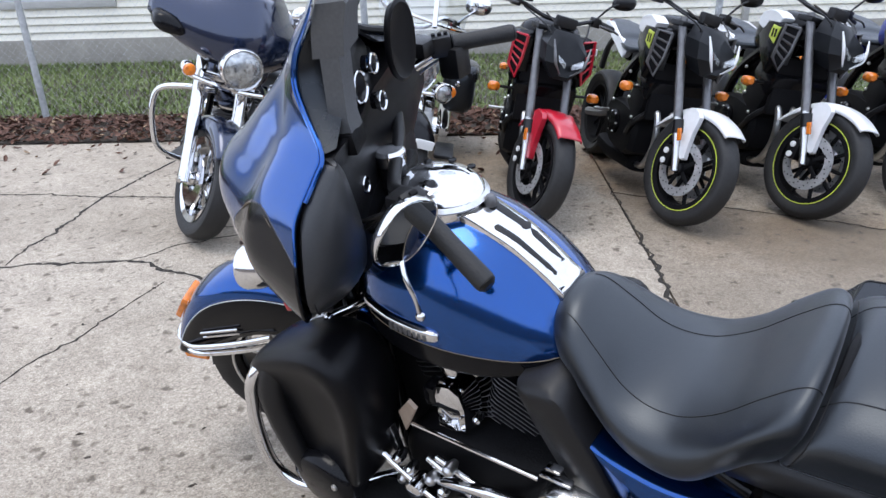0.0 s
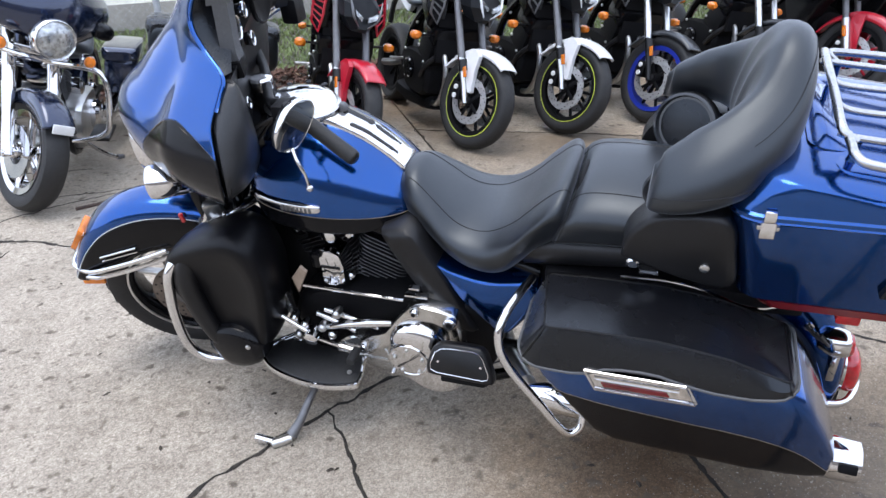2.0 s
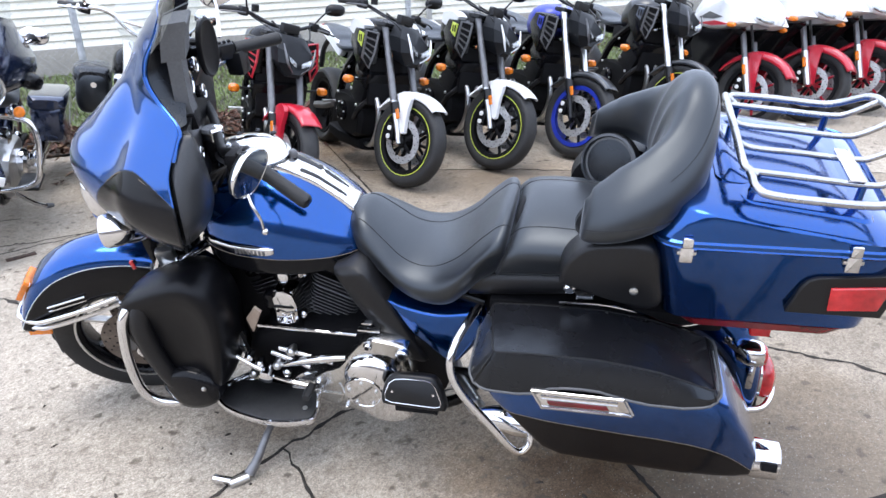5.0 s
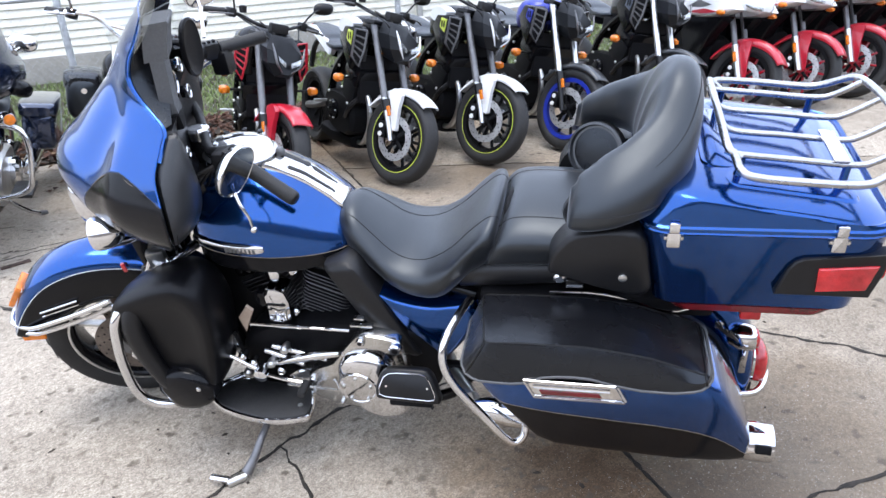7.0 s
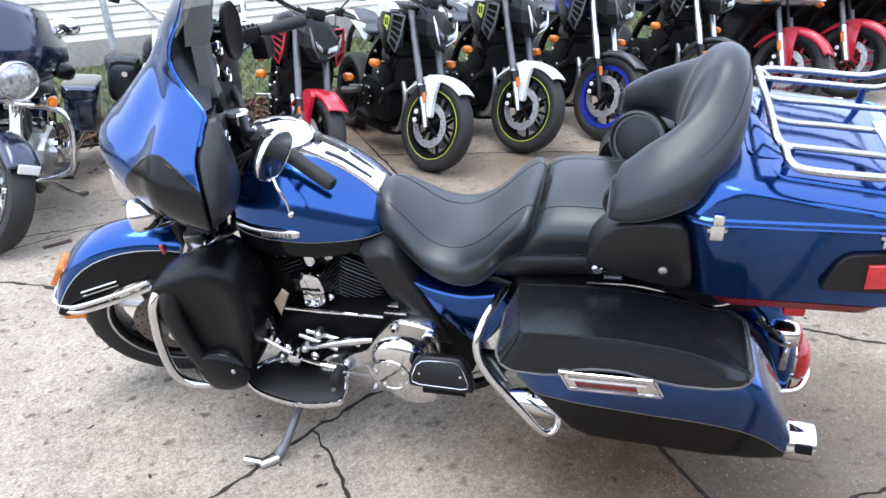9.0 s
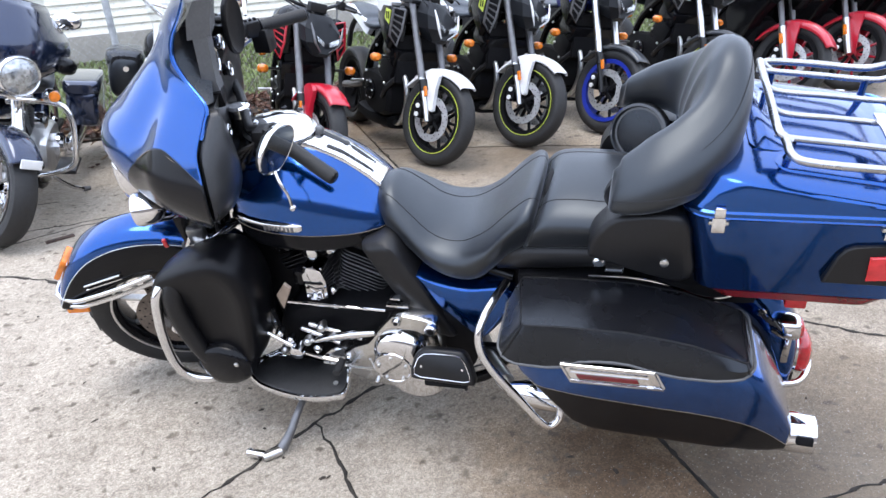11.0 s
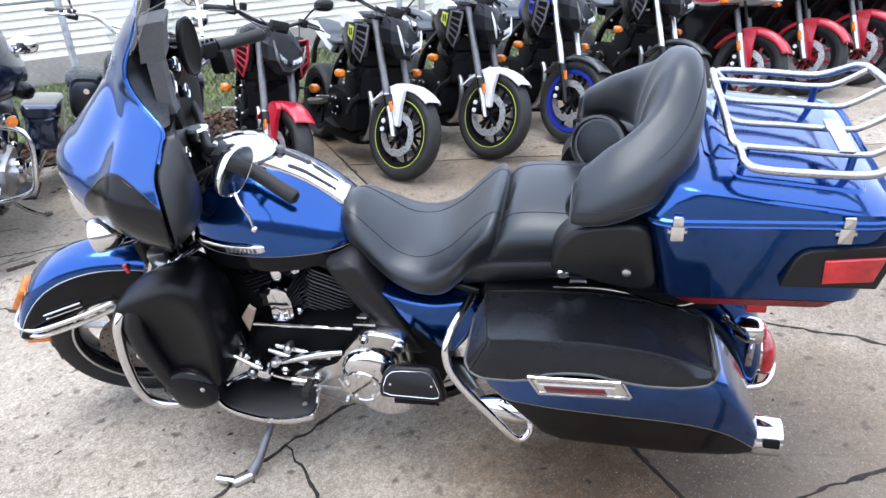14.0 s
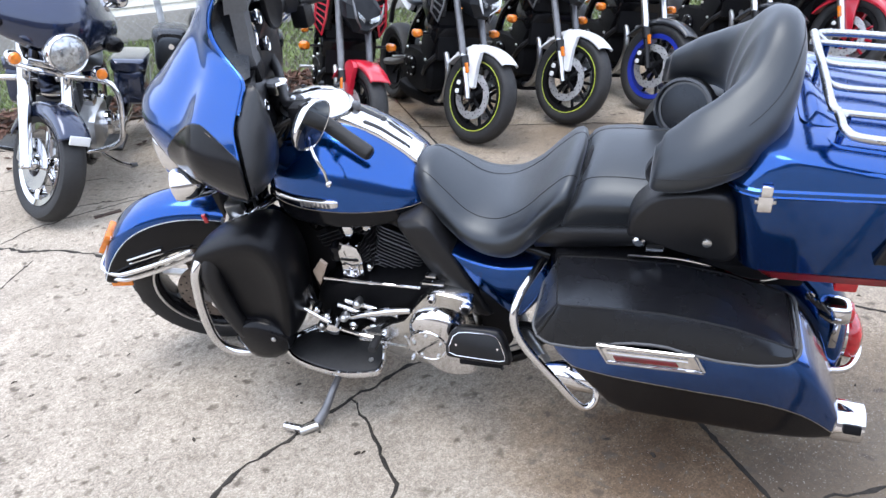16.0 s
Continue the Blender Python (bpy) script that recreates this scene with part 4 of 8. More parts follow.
# headlamp and passing lamps
nac = part("headlamp", lathe([(0.03, 0.16), (0.105, 0.10), (0.112, 0.03), (0.112, 0.0), (0.104, -0.012), (0.095, -0.004), (0.06, -0.018)], 32, "X", None, (-0.845, 0, 0.925)), CHROME, fairing, "chrome-rimmed headlamp", ST)
part("lens", lathe([(0.098, 0.0), (0.08, -0.020), (0.04, -0.032), (0.005, -0.035)], 28, "X", None, (-0.850, 0, 0.925)), LAMP, nac, "", ST)
for s in (-1, 1):
    c = (-0.795, s * 0.180, 0.893)
    pl = part("passing_lamp", lathe([(0.004, 0.070), (0.017, 0.068), (0.031, 0.060), (0.042, 0.046), (0.049, 0.028), (0.051, 0.009), (0.052, -0.007), (0.049, -0.015), (0.045, -0.012), (0.042, -0.003)], 32, "X", None, c), CHROME, bike, "chrome passing lamp", ST)
    part("lens", lathe([(0.045, -0.001), (0.034, -0.010), (0.008, -0.013)], 24, "X", None, c), LAMP, pl, "", ST)
    part("lamp_bar", tube([(-0.772, s * 0.180, 0.848), (-0.72, s * 0.13, 0.82), (-0.68, 0, 0.81)], 0.013, 10, 4), CHROME, pl, "", ST)

# fork shroud, brake lines and neck
part("fork_shroud", block(-0.76, -0.62, -0.13, 0.13, 0.66, 0.86, 0.03), BLACK, bike, "", ST)
part("triple_clamp", block(-0.56, -0.47, -0.15, 0.15, 0.93, 0.97, 0.015), SATIN, bike, "", ST)
part("steering_neck", tube([(-0.60, 0, 0.76), (-0.49, 0, 1.0)], 0.04, 14, 2), MATT, bike)
for k, y in enumerate((-0.06, -0.09, 0.07)):
    part("brake_hose", tube([(-0.56, y, 0.93), (-0.60 - 0.02 * k, y * 1.5, 0.78), (-0.66, y * 1.4, 0.62), (-0.68, y * 1.2, 0.45)], 0.005, 6, 5), SATIN, bike, "", ST)
part("chrome_bracket", block(-0.715, -0.660, -0.175, -0.145, 0.70, 0.775, 0.008), STEEL, bike, "", ST)
for k, (y, z) in enumerate(((-0.16, 0.80), (-0.19, 0.70), (-0.15, 0.66), (-0.2, 0.76))):
    part("bracket_bolt", bolt((-0.55 - 0.03 * k, y, z), 0.011, 0.014), CHROME, bike, "", ST)

# handlebar, as it stands turned
L_IN, L_END = Vector((-0.262, -0.165, 1.035)), Vector((-0.121, -0.196, 0.949))
R_IN, R_END = Vector((-0.545, 0.375, 1.168)), Vector((-0.428, 0.470, 1.171))
part("handlebar", tube([L_IN, (-0.335, -0.135, 1.055), (-0.41, -0.07, 1.035), (-0.49, 0.06, 1.07), (-0.60, 0.20, 1.095), (-0.628, 0.30, 1.122)], 0.0145, 12, 6), SATIN, bike, "black handlebar with chrome sleeve")
part("handlebar_sleeve", tube([(-0.628, 0.30, 1.122), (-0.595, 0.34, 1.142), R_IN], 0.0125, 12, 4), CHROME, bike, "chrome bar beside the throttle")
for a, b in ((L_IN, L_END), (R_IN, R_END)):
    d = (b - a).normalized()
    grip = part("grip", tube([a, a + d * 0.01, a.lerp(b, 0.5), b - d * 0.008, b], [0.022, 0.0205, 0.020, 0.021, 0.017], 16, 3), RUBBER, bike, "black rubber grip")
    part("grip_flange", lathe([(0.018, -0.003), (0.027, 0), (0.018, 0.006)], 16, "Z", None), SATIN, grip, "", Matrix.Translation(a) @ d.to_track_quat("Z", "Y").to_matrix().to_4x4())
    part("end_cap", lathe([(0.017, -0.004), (0.019, 0.002), (0.012, 0.008)], 14, "Z", None), SATIN, grip, "", Matrix.Translation(b) @ d.to_track_quat("Z", "Y").to_matrix().to_4x4())
    c = a - d * 0.028
    sw = part("switch_housing", block(-0.026, 0.026, -0.024, 0.026, -0.028, 0.026, 0.008), SATIN, bike, "black switch housing", Matrix.Translation(c) @ d.to_track_quat("Z", "Y").to_matrix().to_4x4())
    for k in range(3):
        part("switch_button", block(-0.008, 0.008, 0.020, 0.032, -0.02 + k * 0.015, -0.010 + k * 0.015, 0.002), MATT, sw, "", Matrix.Translation(c) @ d.to_track_quat("Z", "Y").to_matrix().to_4x4())
part("clutch_clamp", block(-0.34, -0.275, -0.185, -0.125, 1.02, 1.075, 0.012), SATIN, bike)
part("clutch_lever", tube([(-0.30, -0.20, 1.05), (-0.262, -0.245, 1.02), (-0.24, -0.272, 0.985), (-0.222, -0.276, 0.94), (-0.22, -0.273, 0.905)], [0.007, 0.005, 0.004, 0.0035, 0.004], 10, 5, flat=1.3), CHROME, bike, "chrome clutch lever with ball end")
part("lever_ball", lathe([(0.002, -0.010), (0.008, -0.006), (0.010, 0), (0.008, 0.006), (0.002, 0.010)], 12, "Z", None, (-0.22, -0.273, 0.898)), CHROME, bike)
part("brake_lever", tube([(-0.60, 0.37, 1.17), (-0.57, 0.43, 1.165), (-0.50, 0.52, 1.15)], 0.007, 8, 5), CHROME, bike)
part("throttle_cable", tube([(-0.565, 0.36, 1.14), (-0.63, 0.33, 1.10), (-0.69, 0.29, 1.04), (-0.70, 0.25, 0.97)], 0.0045, 7, 5), STEEL, bike, "grey sheathed throttle cable")
part("control_box", block(-0.575, -0.515, 0.345, 0.405, 1.085, 1.165, 0.012), SATIN, bike, "black control box under the throttle")
part("master_cylinder", block(-0.655, -0.565, 0.285, 0.355, 1.155, 1.195, 0.01), SATIN, bike, "black brake fluid reservoir")
# mirrors: a chrome shell with a looking glass
def looking_glass(centre, right, up, a, b, stem):
    n = right.cross(up).normalized()
    bm = skin(bmesh.new(), [oval(centre - n * d, right, up, a * k, b * k, 28, 2.5) for d, k in ((0.0, 0.93), (-0.003, 0.98), (0.0, 1.0), (0.012, 0.97), (0.030, 0.72), (0.040, 0.35))])
    m = part("mirror", bm, CHROME, bike, "chrome oval mirror")
    part("mirror_glass", skin(bmesh.new(), [oval(centre + n * d, right, up, a * 0.925, b * 0.925, 28, 2.5) for d in (0.0005, 0.003)]), shader("mirror_glass", (0.75, 0.77, 0.78), 0.02, 1.0, 0.02), m)
    part("mirror_stem", tube(stem, 0.006, 8, 5), CHROME, m)


ml = Vector((-0.228, -0.260, 1.066))
mn = Vector((0.90, -0.30, -0.32)).normalized()
mu = Vector((0.10, 0.45, 0.80))
mu = (mu - mn * mu.dot(mn)).normalized()
looking_glass(ml, mu.cross(mn), mu, 0.058, 0.072, [ml + Vector((-0.01, 0.02, 0.0)), (-0.285, -0.21, 1.06), (-0.31, -0.17, 1.05)])
mr = Vector((-0.60, 0.47, 1.33))
looking_glass(mr, Vector((0.42, 0.9, 0.05)).normalized(), Vector((0.1, 0, 0.99)).normalized(), 0.078, 0.048, [mr + Vector((-0.02, -0.02, -0.01)), (-0.60, 0.42, 1.28), (-0.58, 0.36, 1.21)])
part("reservoir_cap", lathe([(0.032, -0.012), (0.034, 0.0), (0.034, 0.016), (0.028, 0.023), (0.010, 0.026)], 24, "Z", None, (-0.470, 0.0, 1.046)), CHROME, bike, "chrome cap ahead of the tank")
part("cap_body", lathe([(0.028, -0.075), (0.031, -0.06), (0.031, -0.013)], 24, "Z", None, (-0.470, 0.0, 1.046)), SATIN, bike)
for k in range(5):
    part("cable", tube([(-0.30 - 0.02 * k, -0.15 + 0.012 * k, 1.05), (-0.42, -0.20 + 0.03 * k, 1.0 - 0.02 * k), (-0.50, -0.15 + 0.03 * k, 0.90), (-0.56, -0.09, 0.78)], 0.005, 6, 5), SATIN, bike)

# fuel tank
TANK = tb([(-0.535, 0.885, 0.765, 0.085, 2.2), (-0.50, 0.925, 0.745, 0.138, 2.5), (-0.44, 0.962, 0.692, 0.182, 3.0), (-0.35, 0.980, 0.680, 0.204, 3.0), (-0.25, 0.962, 0.680, 0.204, 3.0), (-0.16, 0.920, 0.686, 0.186, 3.0), (-0.09, 0.866, 0.700, 0.158, 2.8), (-0.04, 0.812, 0.715, 0.118, 2.4), (-0.005, 0.778, 0.740, 0.060, 2.2)])
tank_rings = []
for x, y, z, hw, hh, p in fine(TANK, 6):
    o = 0.72 + 0.12 * max(0.0, min(1.0, (x + 0.36) / 0.22))
    zc, ring = z - o * hh, []
    for j in range(48):
        c, v = math.cos(2 * math.pi * j / 48), math.sin(2 * math.pi * j / 48)
        q = 2.3 if v > 0 else p
        k = hh * (1 + o if v > 0 else 1 - o)
        ring.append(Vector((x, hw * math.copysign(abs(c) ** (2 / q), c), zc + k * math.copysign(abs(v) ** (2 / q), v))))
    tank_rings.append(ring)
bm = skin(bmesh.new(), tank_rings)
up, low, line = halves(bm, (-0.50, 0, 0.768), (0.060, 0, 0.998))
tank = part("fuel_tank", up, BLUE, bike, "blue and black teardrop fuel tank", angle=60)
part("tank_underside", low, BLACK, tank, "gloss black lower tank", angle=60)
part("pinstripe", line, GOLD, tank)
for s in (-1, 1):
    BG = [(x, y + 0.012, z, a, b, p) for x, y, z, a, b, p in ((-0.478, 0.146, 0.792, 0.006, 0.008, 2.5), (-0.45, 0.163, 0.789, 0.010, 0.013, 3), (-0.38, 0.186, 0.785, 0.010, 0.015, 3), (-0.31, 0.192, 0.782, 0.011, 0.016, 3), (-0.265, 0.190, 0.781, 0.010, 0.013, 3), (-0.252, 0.187, 0.780, 0.005, 0.008, 3))]
    bd = part("tank_badge", body(fine([(x, s * y, z, a, b, p) for x, y, z, a, b, p in BG], 4), 16), CHROME, tank, "long chrome tank badge")
    for k in range(8):
        x = -0.365 + k * 0.012
        part("badge_bar", block(x, x + 0.007, s * 0.2135 - 0.0025, s * 0.2135 + 0.0025, 0.782 - 0.04 * (x + 0.31) - 0.008, 0.782 - 0.04 * (x + 0.31) + 0.008, 0.0006), GREYALLOY, bd)


def tank_top(x):
    pts = [(-0.5, 0.93), (-0.44, 0.968), (-0.35, 0.99), (-0.25, 0.972), (-0.16, 0.930), (-0.09, 0.876), (-0.04, 0.828), (0.03, 0.80)]
    for (a, p), (b, q) in zip(pts, pts[1:]):
        if a <= x <= b:
            return p + (q - p) * (x - a) / (b - a)
    return pts[0][1] if x < -0.5 else pts[-1][1]


# chrome console: a round dash and a long strip with dark inlays
DM = pose(-0.355, 0.0, 0.986, 0, 3, 0)
dash = part("dash_console", lathe([(0.098, -0.03), (0.100, 0.006), (0.095, 0.020), (0.082, 0.032), (0.055, 0.041), (0.02, 0.045), (0.004, 0.0455)], 40, "Z"), CHROME, bike, "chrome round tank console with long rear strip", DM @ Matrix.Diagonal((1.05, 0.92, 1, 1)))
part("dash_rim", lathe([(0.100, 0.0), (0.106, 0.006), (0.098, 0.014)], 40, "Z"), STEEL, dash, "", DM @ Matrix.Diagonal((1.05, 0.92, 1, 1)))
for a, r in ((100, 0.078), (60, 0.080), (140, 0.076)):
    part("filler_screw", lathe([(0.009, 0.0), (0.009, 0.004), (0.003, 0.005)], 12, "Z", None, (r * math.cos(radians(a)), r * math.sin(radians(a)), 0.034)), BLACK, dash, "", DM)
strip_rows = []
for i in range(15):
    x = -0.29 + 0.238 * i / 14
    w = 0.052 - 0.008 * (i / 14) + (0.005 if i == 14 else 0)
    z = tank_top(x) - 0.004
    strip_rows.append([Vector((x, y * w, z + dz)) for y, dz in ((-1.04, -0.03), (-1.0, 0.0), (-0.92, 0.006), (-0.45, 0.009), (0, 0.010), (0.45, 0.009), (0.92, 0.006), (1.0, 0.0), (1.04, -0.03))])
part("console_strip", skin(bmesh.new(), strip_rows), CHROME, dash, "chrome console strip", angle=50)
for y0, y1, xs in ((-0.040, -0.013, -0.215), (-0.003, 0.042, -0.262)):
    rows_ = []
    for i in range(11):
        x = xs + (-0.064 - xs) * i / 10
        k = 1 - 0.25 * i / 10
        z = tank_top(x) + 0.0045 + (0.001 if 0 < i < 10 else -0.004)
        rows_.append([Vector((x, (y0 if j == 0 else y1 if j == 3 else (y0 + (y1 - y0) * j / 3)) * k, z - (0.003 if j in (0, 3) else 0))) for j in range(4)])
    part("console_inlay", skin(bmesh.new(), rows_, False, False), SATIN, dash, "dark inlay in the console")
part("ignition_switch", lathe([(0.014, 0), (0.014, 0.014), (0.008, 0.022)], 14, "Z", None, (-0.238, 0.016, tank_top(-0.238) + 0.005)), GREYALLOY, dash)

# seat
def seat_rings(rows, n=48, slant=0.0):
    """Cushion sections: a rounded crown over nearly upright sides. rows: x, top, widest height, bottom, half width."""
    a = smooth_line([r[:3] for r in rows], 7)
    b = smooth_line([(*r[3:5], 0) for r in rows], 7)
    rings = []
    for p, q in zip(a, b):
        x, top, mid, low, w = p.x, p.y, p.z, q.x, q.y
        ring = []
        for j in range(n):
            c, v = math.cos(2 * math.pi * j / n), math.sin(2 * math.pi * j / n)
            e = 2.15 if v > 0 else 3.4
            z = mid + ((top - mid) if v > 0 else (mid - low)) * math.copysign(abs(v) ** (2 / e), v)
            y = w * math.copysign(abs(c) ** (2 / (2.3 if v > 0 else 3.2)), c) * (1 - 0.10 * max(0.0, -v))
            k = max(0.0, min(1.0, (x - 0.20) / 0.2)) * slant
            ring.append(Vector((x + k * (z - 0.88), y, z)))
        rings.append(ring)
    return rings


def seam_line(rings, k, lift=0.003):
    """Points along a seam, a little proud of the cushion."""
    out = []
    for r in rings:
        c = sum(r, Vector()) / len(r)
        out.append(r[k] + (r[k] - c).normalized() * lift)
    return out


rider_rings = seat_rings([(-0.086, 0.800, 0.775, 0.745, 0.055), (-0.062, 0.832, 0.772, 0.725, 0.090), (-0.015, 0.838, 0.758, 0.690, 0.125), (0.04, 0.795, 0.722, 0.655, 0.156), (0.10, 0.742, 0.684, 0.615, 0.184), (0.16, 0.724, 0.668, 0.592, 0.202), (0.23, 0.738, 0.672, 0.586, 0.210), (0.30, 0.776, 0.704, 0.594, 0.210), (0.355, 0.832, 0.765, 0.620, 0.204), (0.392, 0.870, 0.80, 0.650, 0.198), (0.416, 0.872, 0.80, 0.670, 0.190), (0.431, 0.845, 0.79, 0.69, 0.178), (0.436, 0.80, 0.77, 0.71, 0.15)], slant=0.35)
rider = part("rider_seat", skin(bmesh.new(), rider_rings), LEATHER, bike, "black stitched vinyl rider seat", angle=70)
for k in (9, 17):
    part("seat_seam", tube(seam_line(rider_rings, k, 0.0003)[12:-10], 0.0012, 5, 1), SATIN, rider, "stitched seam")
part("seat_seam", tube(seam_line(rider_rings, 29, 0.0003)[18:-14], 0.0014, 5, 1), SATIN, rider, "stitched seam")
pill_rings = seat_rings([(0.424, 0.800, 0.77, 0.690, 0.165), (0.434, 0.838, 0.785, 0.690, 0.192), (0.458, 0.872, 0.80, 0.69, 0.200), (0.52, 0.880, 0.805, 0.70, 0.204), (0.60, 0.875, 0.805, 0.71, 0.204), (0.68, 0.870, 0.805, 0.72, 0.196), (0.74, 0.862, 0.80, 0.73, 0.180)], slant=0.35)
pill = part("passenger_seat", skin(bmesh.new(), pill_rings), LEATHER, bike, "black stitched vinyl passenger seat", angle=70)
for k in (8, 17, 26):
    part("seat_seam", tube(seam_line(pill_rings, k, 0.0003)[6:-4], 0.0012, 5, 1), SATIN, pill, "stitched seam")
part("seat_seam", tube([p + (p - Vector((p.x, 0, 0.80))).normalized() * 0.0003 for p in pill_rings[9][4:27]], 0.0012, 5, 1), SATIN, pill, "stitched seam")
# A dull black bar gives the fold between the seats its shade.
part("fold_shade_bar", tube([(0.425, -0.115, 0.830), (0.435, -0.07, 0.846), (0.440, 0.0, 0.853), (0.441, 0.075, 0.848)], [0.003, 0.012, 0.014, 0.003], 8, 5), MATT, pill, "dull black bar for the shade in the passenger seat's front fold")
part("seat_skirt", body(fine(tb([(0.30, 0.73, 0.620, 0.17, 3), (0.42, 0.76, 0.65, 0.196, 3.2), (0.60, 0.77, 0.675, 0.200, 3.2), (0.74, 0.78, 0.69, 0.19, 3)]), 4), 28), SATIN, pill)

# wrap-round backrest with speaker pods
def wrap(rows, n=32, power=2.4):
    """A pad swept along a plan line, reclined and thicker towards its foot. rows: x, y, z, half thickness, half height, fullness."""
    line = smooth_line([r[:3] for r in rows], 6)
    size = smooth_line([r[3:6] for r in rows], 6)
    rings = []
    for i, (p, s) in enumerate(zip(line, size)):
        d = (line[min(i + 1, len(line) - 1)] - line[max(0, i - 1)])
        d.z = 0
        d.normalize()
        side = Vector((d.y, -d.x, 0))
        ring = []
        for j in range(n):
            t = 2 * math.pi * j / n
            c, v = math.cos(t), math.sin(t)
            c, v = math.copysign(abs(c) ** (2 / power), c), math.copysign(abs(v) ** (2 / power), v)
            inner = 1 + s.z * (0.5 - 0.5 * v) if c < 0 else 1.0
            if c < 0:
                inner *= 1 - 0.42 * max(0.0, 1 - ((abs(p.y) - 0.175) / 0.115) ** 2)
            elif v < 0:
                inner = 1 + 0.30 * v * abs(v)
            slope = 0.020 * min(1.0, abs(p.y) / 0.2) + 0.010
            ring.append(p + side * (s.x * c * inner) + Vector((0.16, 0, 1.0)) * (s.y * v) - Vector((0, 0, slope * c)))
        rings.append(ring)
    return rings


half = [(0.606, -0.252, 0.976, 0.026, 0.024, 0.1), (0.630, -0.254, 0.988, 0.058, 0.046, 0.1), (0.690, -0.244, 1.010, 0.082, 0.064, 0.1), (0.755, -0.208, 1.031, 0.086, 0.079, 0.15), (0.808, -0.150, 1.052, 0.080, 0.102, 0.3), (0.840, -0.078, 1.080, 0.066, 0.135, 0.4)]
rest_rings = wrap(half + [(0.848, 0, 1.090, 0.060, 0.146, 0.4)] + [(r[0], -r[1], *r[2:]) for r in half[::-1]])
rest = part("backrest", skin(bmesh.new(), rest_rings), LEATHER, bike, "black padded wrap-round passenger backrest", angle=70)
def on_pad(ring, k):
    """A point of a ring at the fraction k of its points, a little proud."""
    a, b = ring[int(math.floor(k)) % len(ring)], ring[(int(math.floor(k)) + 1) % len(ring)]
    p = a.lerp(b, k - math.floor(k))
    return p + (p - sum(ring, Vector()) / len(ring)).normalized() * 0.0002


mid_ring = len(rest_rings) // 2
for run in (list(range(3, mid_ring - 8)), list(range(len(rest_rings) - 4, mid_ring + 8, -1))):
    part("rest_seam", tube([on_pad(rest_rings[i], 1.8 - 4.2 * (n / (len(run) - 1)) ** 1.3) for n, i in enumerate(run)], 0.0018, 5, 1), SATIN, rest, "stitched seam")
part("rest_seam", tube([on_pad(r, 5.0) for r in rest_rings[mid_ring - 18:mid_ring + 19]], 0.0010, 5, 1), SATIN, rest, "stitched seam")
for s in (-1, 1):
    pm = pose(0.668, s * 0.150, 0.912, 0, 0, 0) @ pose(0, 0, 0, 0, 0, s * 66) @ pose(0, 0, 0, 0, 20, 0)
    pod = part("speaker_pod", lathe([(0.02, 0.06), (0.072, 0.050), (0.084, 0.02), (0.084, -0.008), (0.076, -0.014), (0.072, -0.004)], 32, "X"), SATIN, bike, "round black speaker pod", pm)
    part("pod_ring", lathe([(0.072, -0.006), (0.076, -0.017), (0.083, -0.015), (0.085, -0.004)], 32, "X"), GREYP, pod, "", pm)
    part("speaker_grille", lathe([(0.073, -0.004), (0.055, -0.009), (0.005, -0.010)], 30, "X"), VINYL, pod, "", pm)
for s in (-1, 1):
    side = plate([(0.556, 0.795), (0.559, 0.836), (0.584, 0.880), (0.637, 0.918), (0.772, 0.920), (0.800, 0.83), (0.800, 0.738), (0.70, 0.748), (0.605, 0.780)], [(s * 0.20, 0.0), (s * 0.272, 0.0), (s * 0.284, 0.008), (s * 0.288, 0.022)])
    pn = part("trunk_side_panel", side, SATIN, bike, "black panel beside the passenger seat", angle=50)
    part("panel_bolt", bolt((0.738, s * 0.287, 0.792), 0.011, 0.006 * -s), STEEL, pn, "small star-headed fixing")

# trunk: lower tub, domed lid, trim, latches, side lamps, luggage rack
TT = pose(0.80, 0, 0.94, 0, 0.3, 0) @ pose(-0.80, 0, -0.94)


def box_ring(x0, x1, w, z, r, n=7):
    """A rounded rectangle at height z."""
    out = []
    for cx, cy, a0 in ((x1 - r, w - r, 0), (x0 + r, w - r, 90), (x0 + r, -w + r, 180), (x1 - r, -w + r, 270)):
        for k in range(n):
            a = radians(a0 + 90 * k / (n - 1))
            out.append(Vector((cx + r * math.cos(a), cy + r * math.sin(a), z)))
    return out


def round_rect(x0, x1, y0, y1, r, n=5, m=12):
    """A rounded rectangle in plan, with points along its sides as well."""
    arcs = []
    for cx, cy, a0 in ((x1 - r, y1 - r, 0), (x0 + r, y1 - r, 90), (x0 + r, y0 + r, 180), (x1 - r, y0 + r, 270)):
        arcs.append([(cx + r * math.cos(radians(a0 + 90 * k / (n - 1))), cy + r * math.sin(radians(a0 + 90 * k / (n - 1)))) for k in range(n)])
    out = []
    for k in range(4):
        out += arcs[k]
        (ax, ay), (bx, by) = arcs[k][-1], arcs[(k + 1) % 4][0]
        out += [(ax + (bx - ax) * q / (m + 1), ay + (by - ay) * q / (m + 1)) for q in range(1, m + 1)]
    return out


tub = skin(bmesh.new(), [box_ring(*a) for a in ((0.830, 1.262, 0.258, 0.700, 0.05), (0.812, 1.284, 0.272, 0.710, 0.055), (0.796, 1.298, 0.286, 0.80, 0.06), (0.770, 1.316, 0.302, 0.936, 0.07), (0.78, 1.30, 0.29, 0.938, 0.07))])
trunk = part("trunk", tub, BLUE, bike, "blue hard trunk with chrome luggage rack", TT)


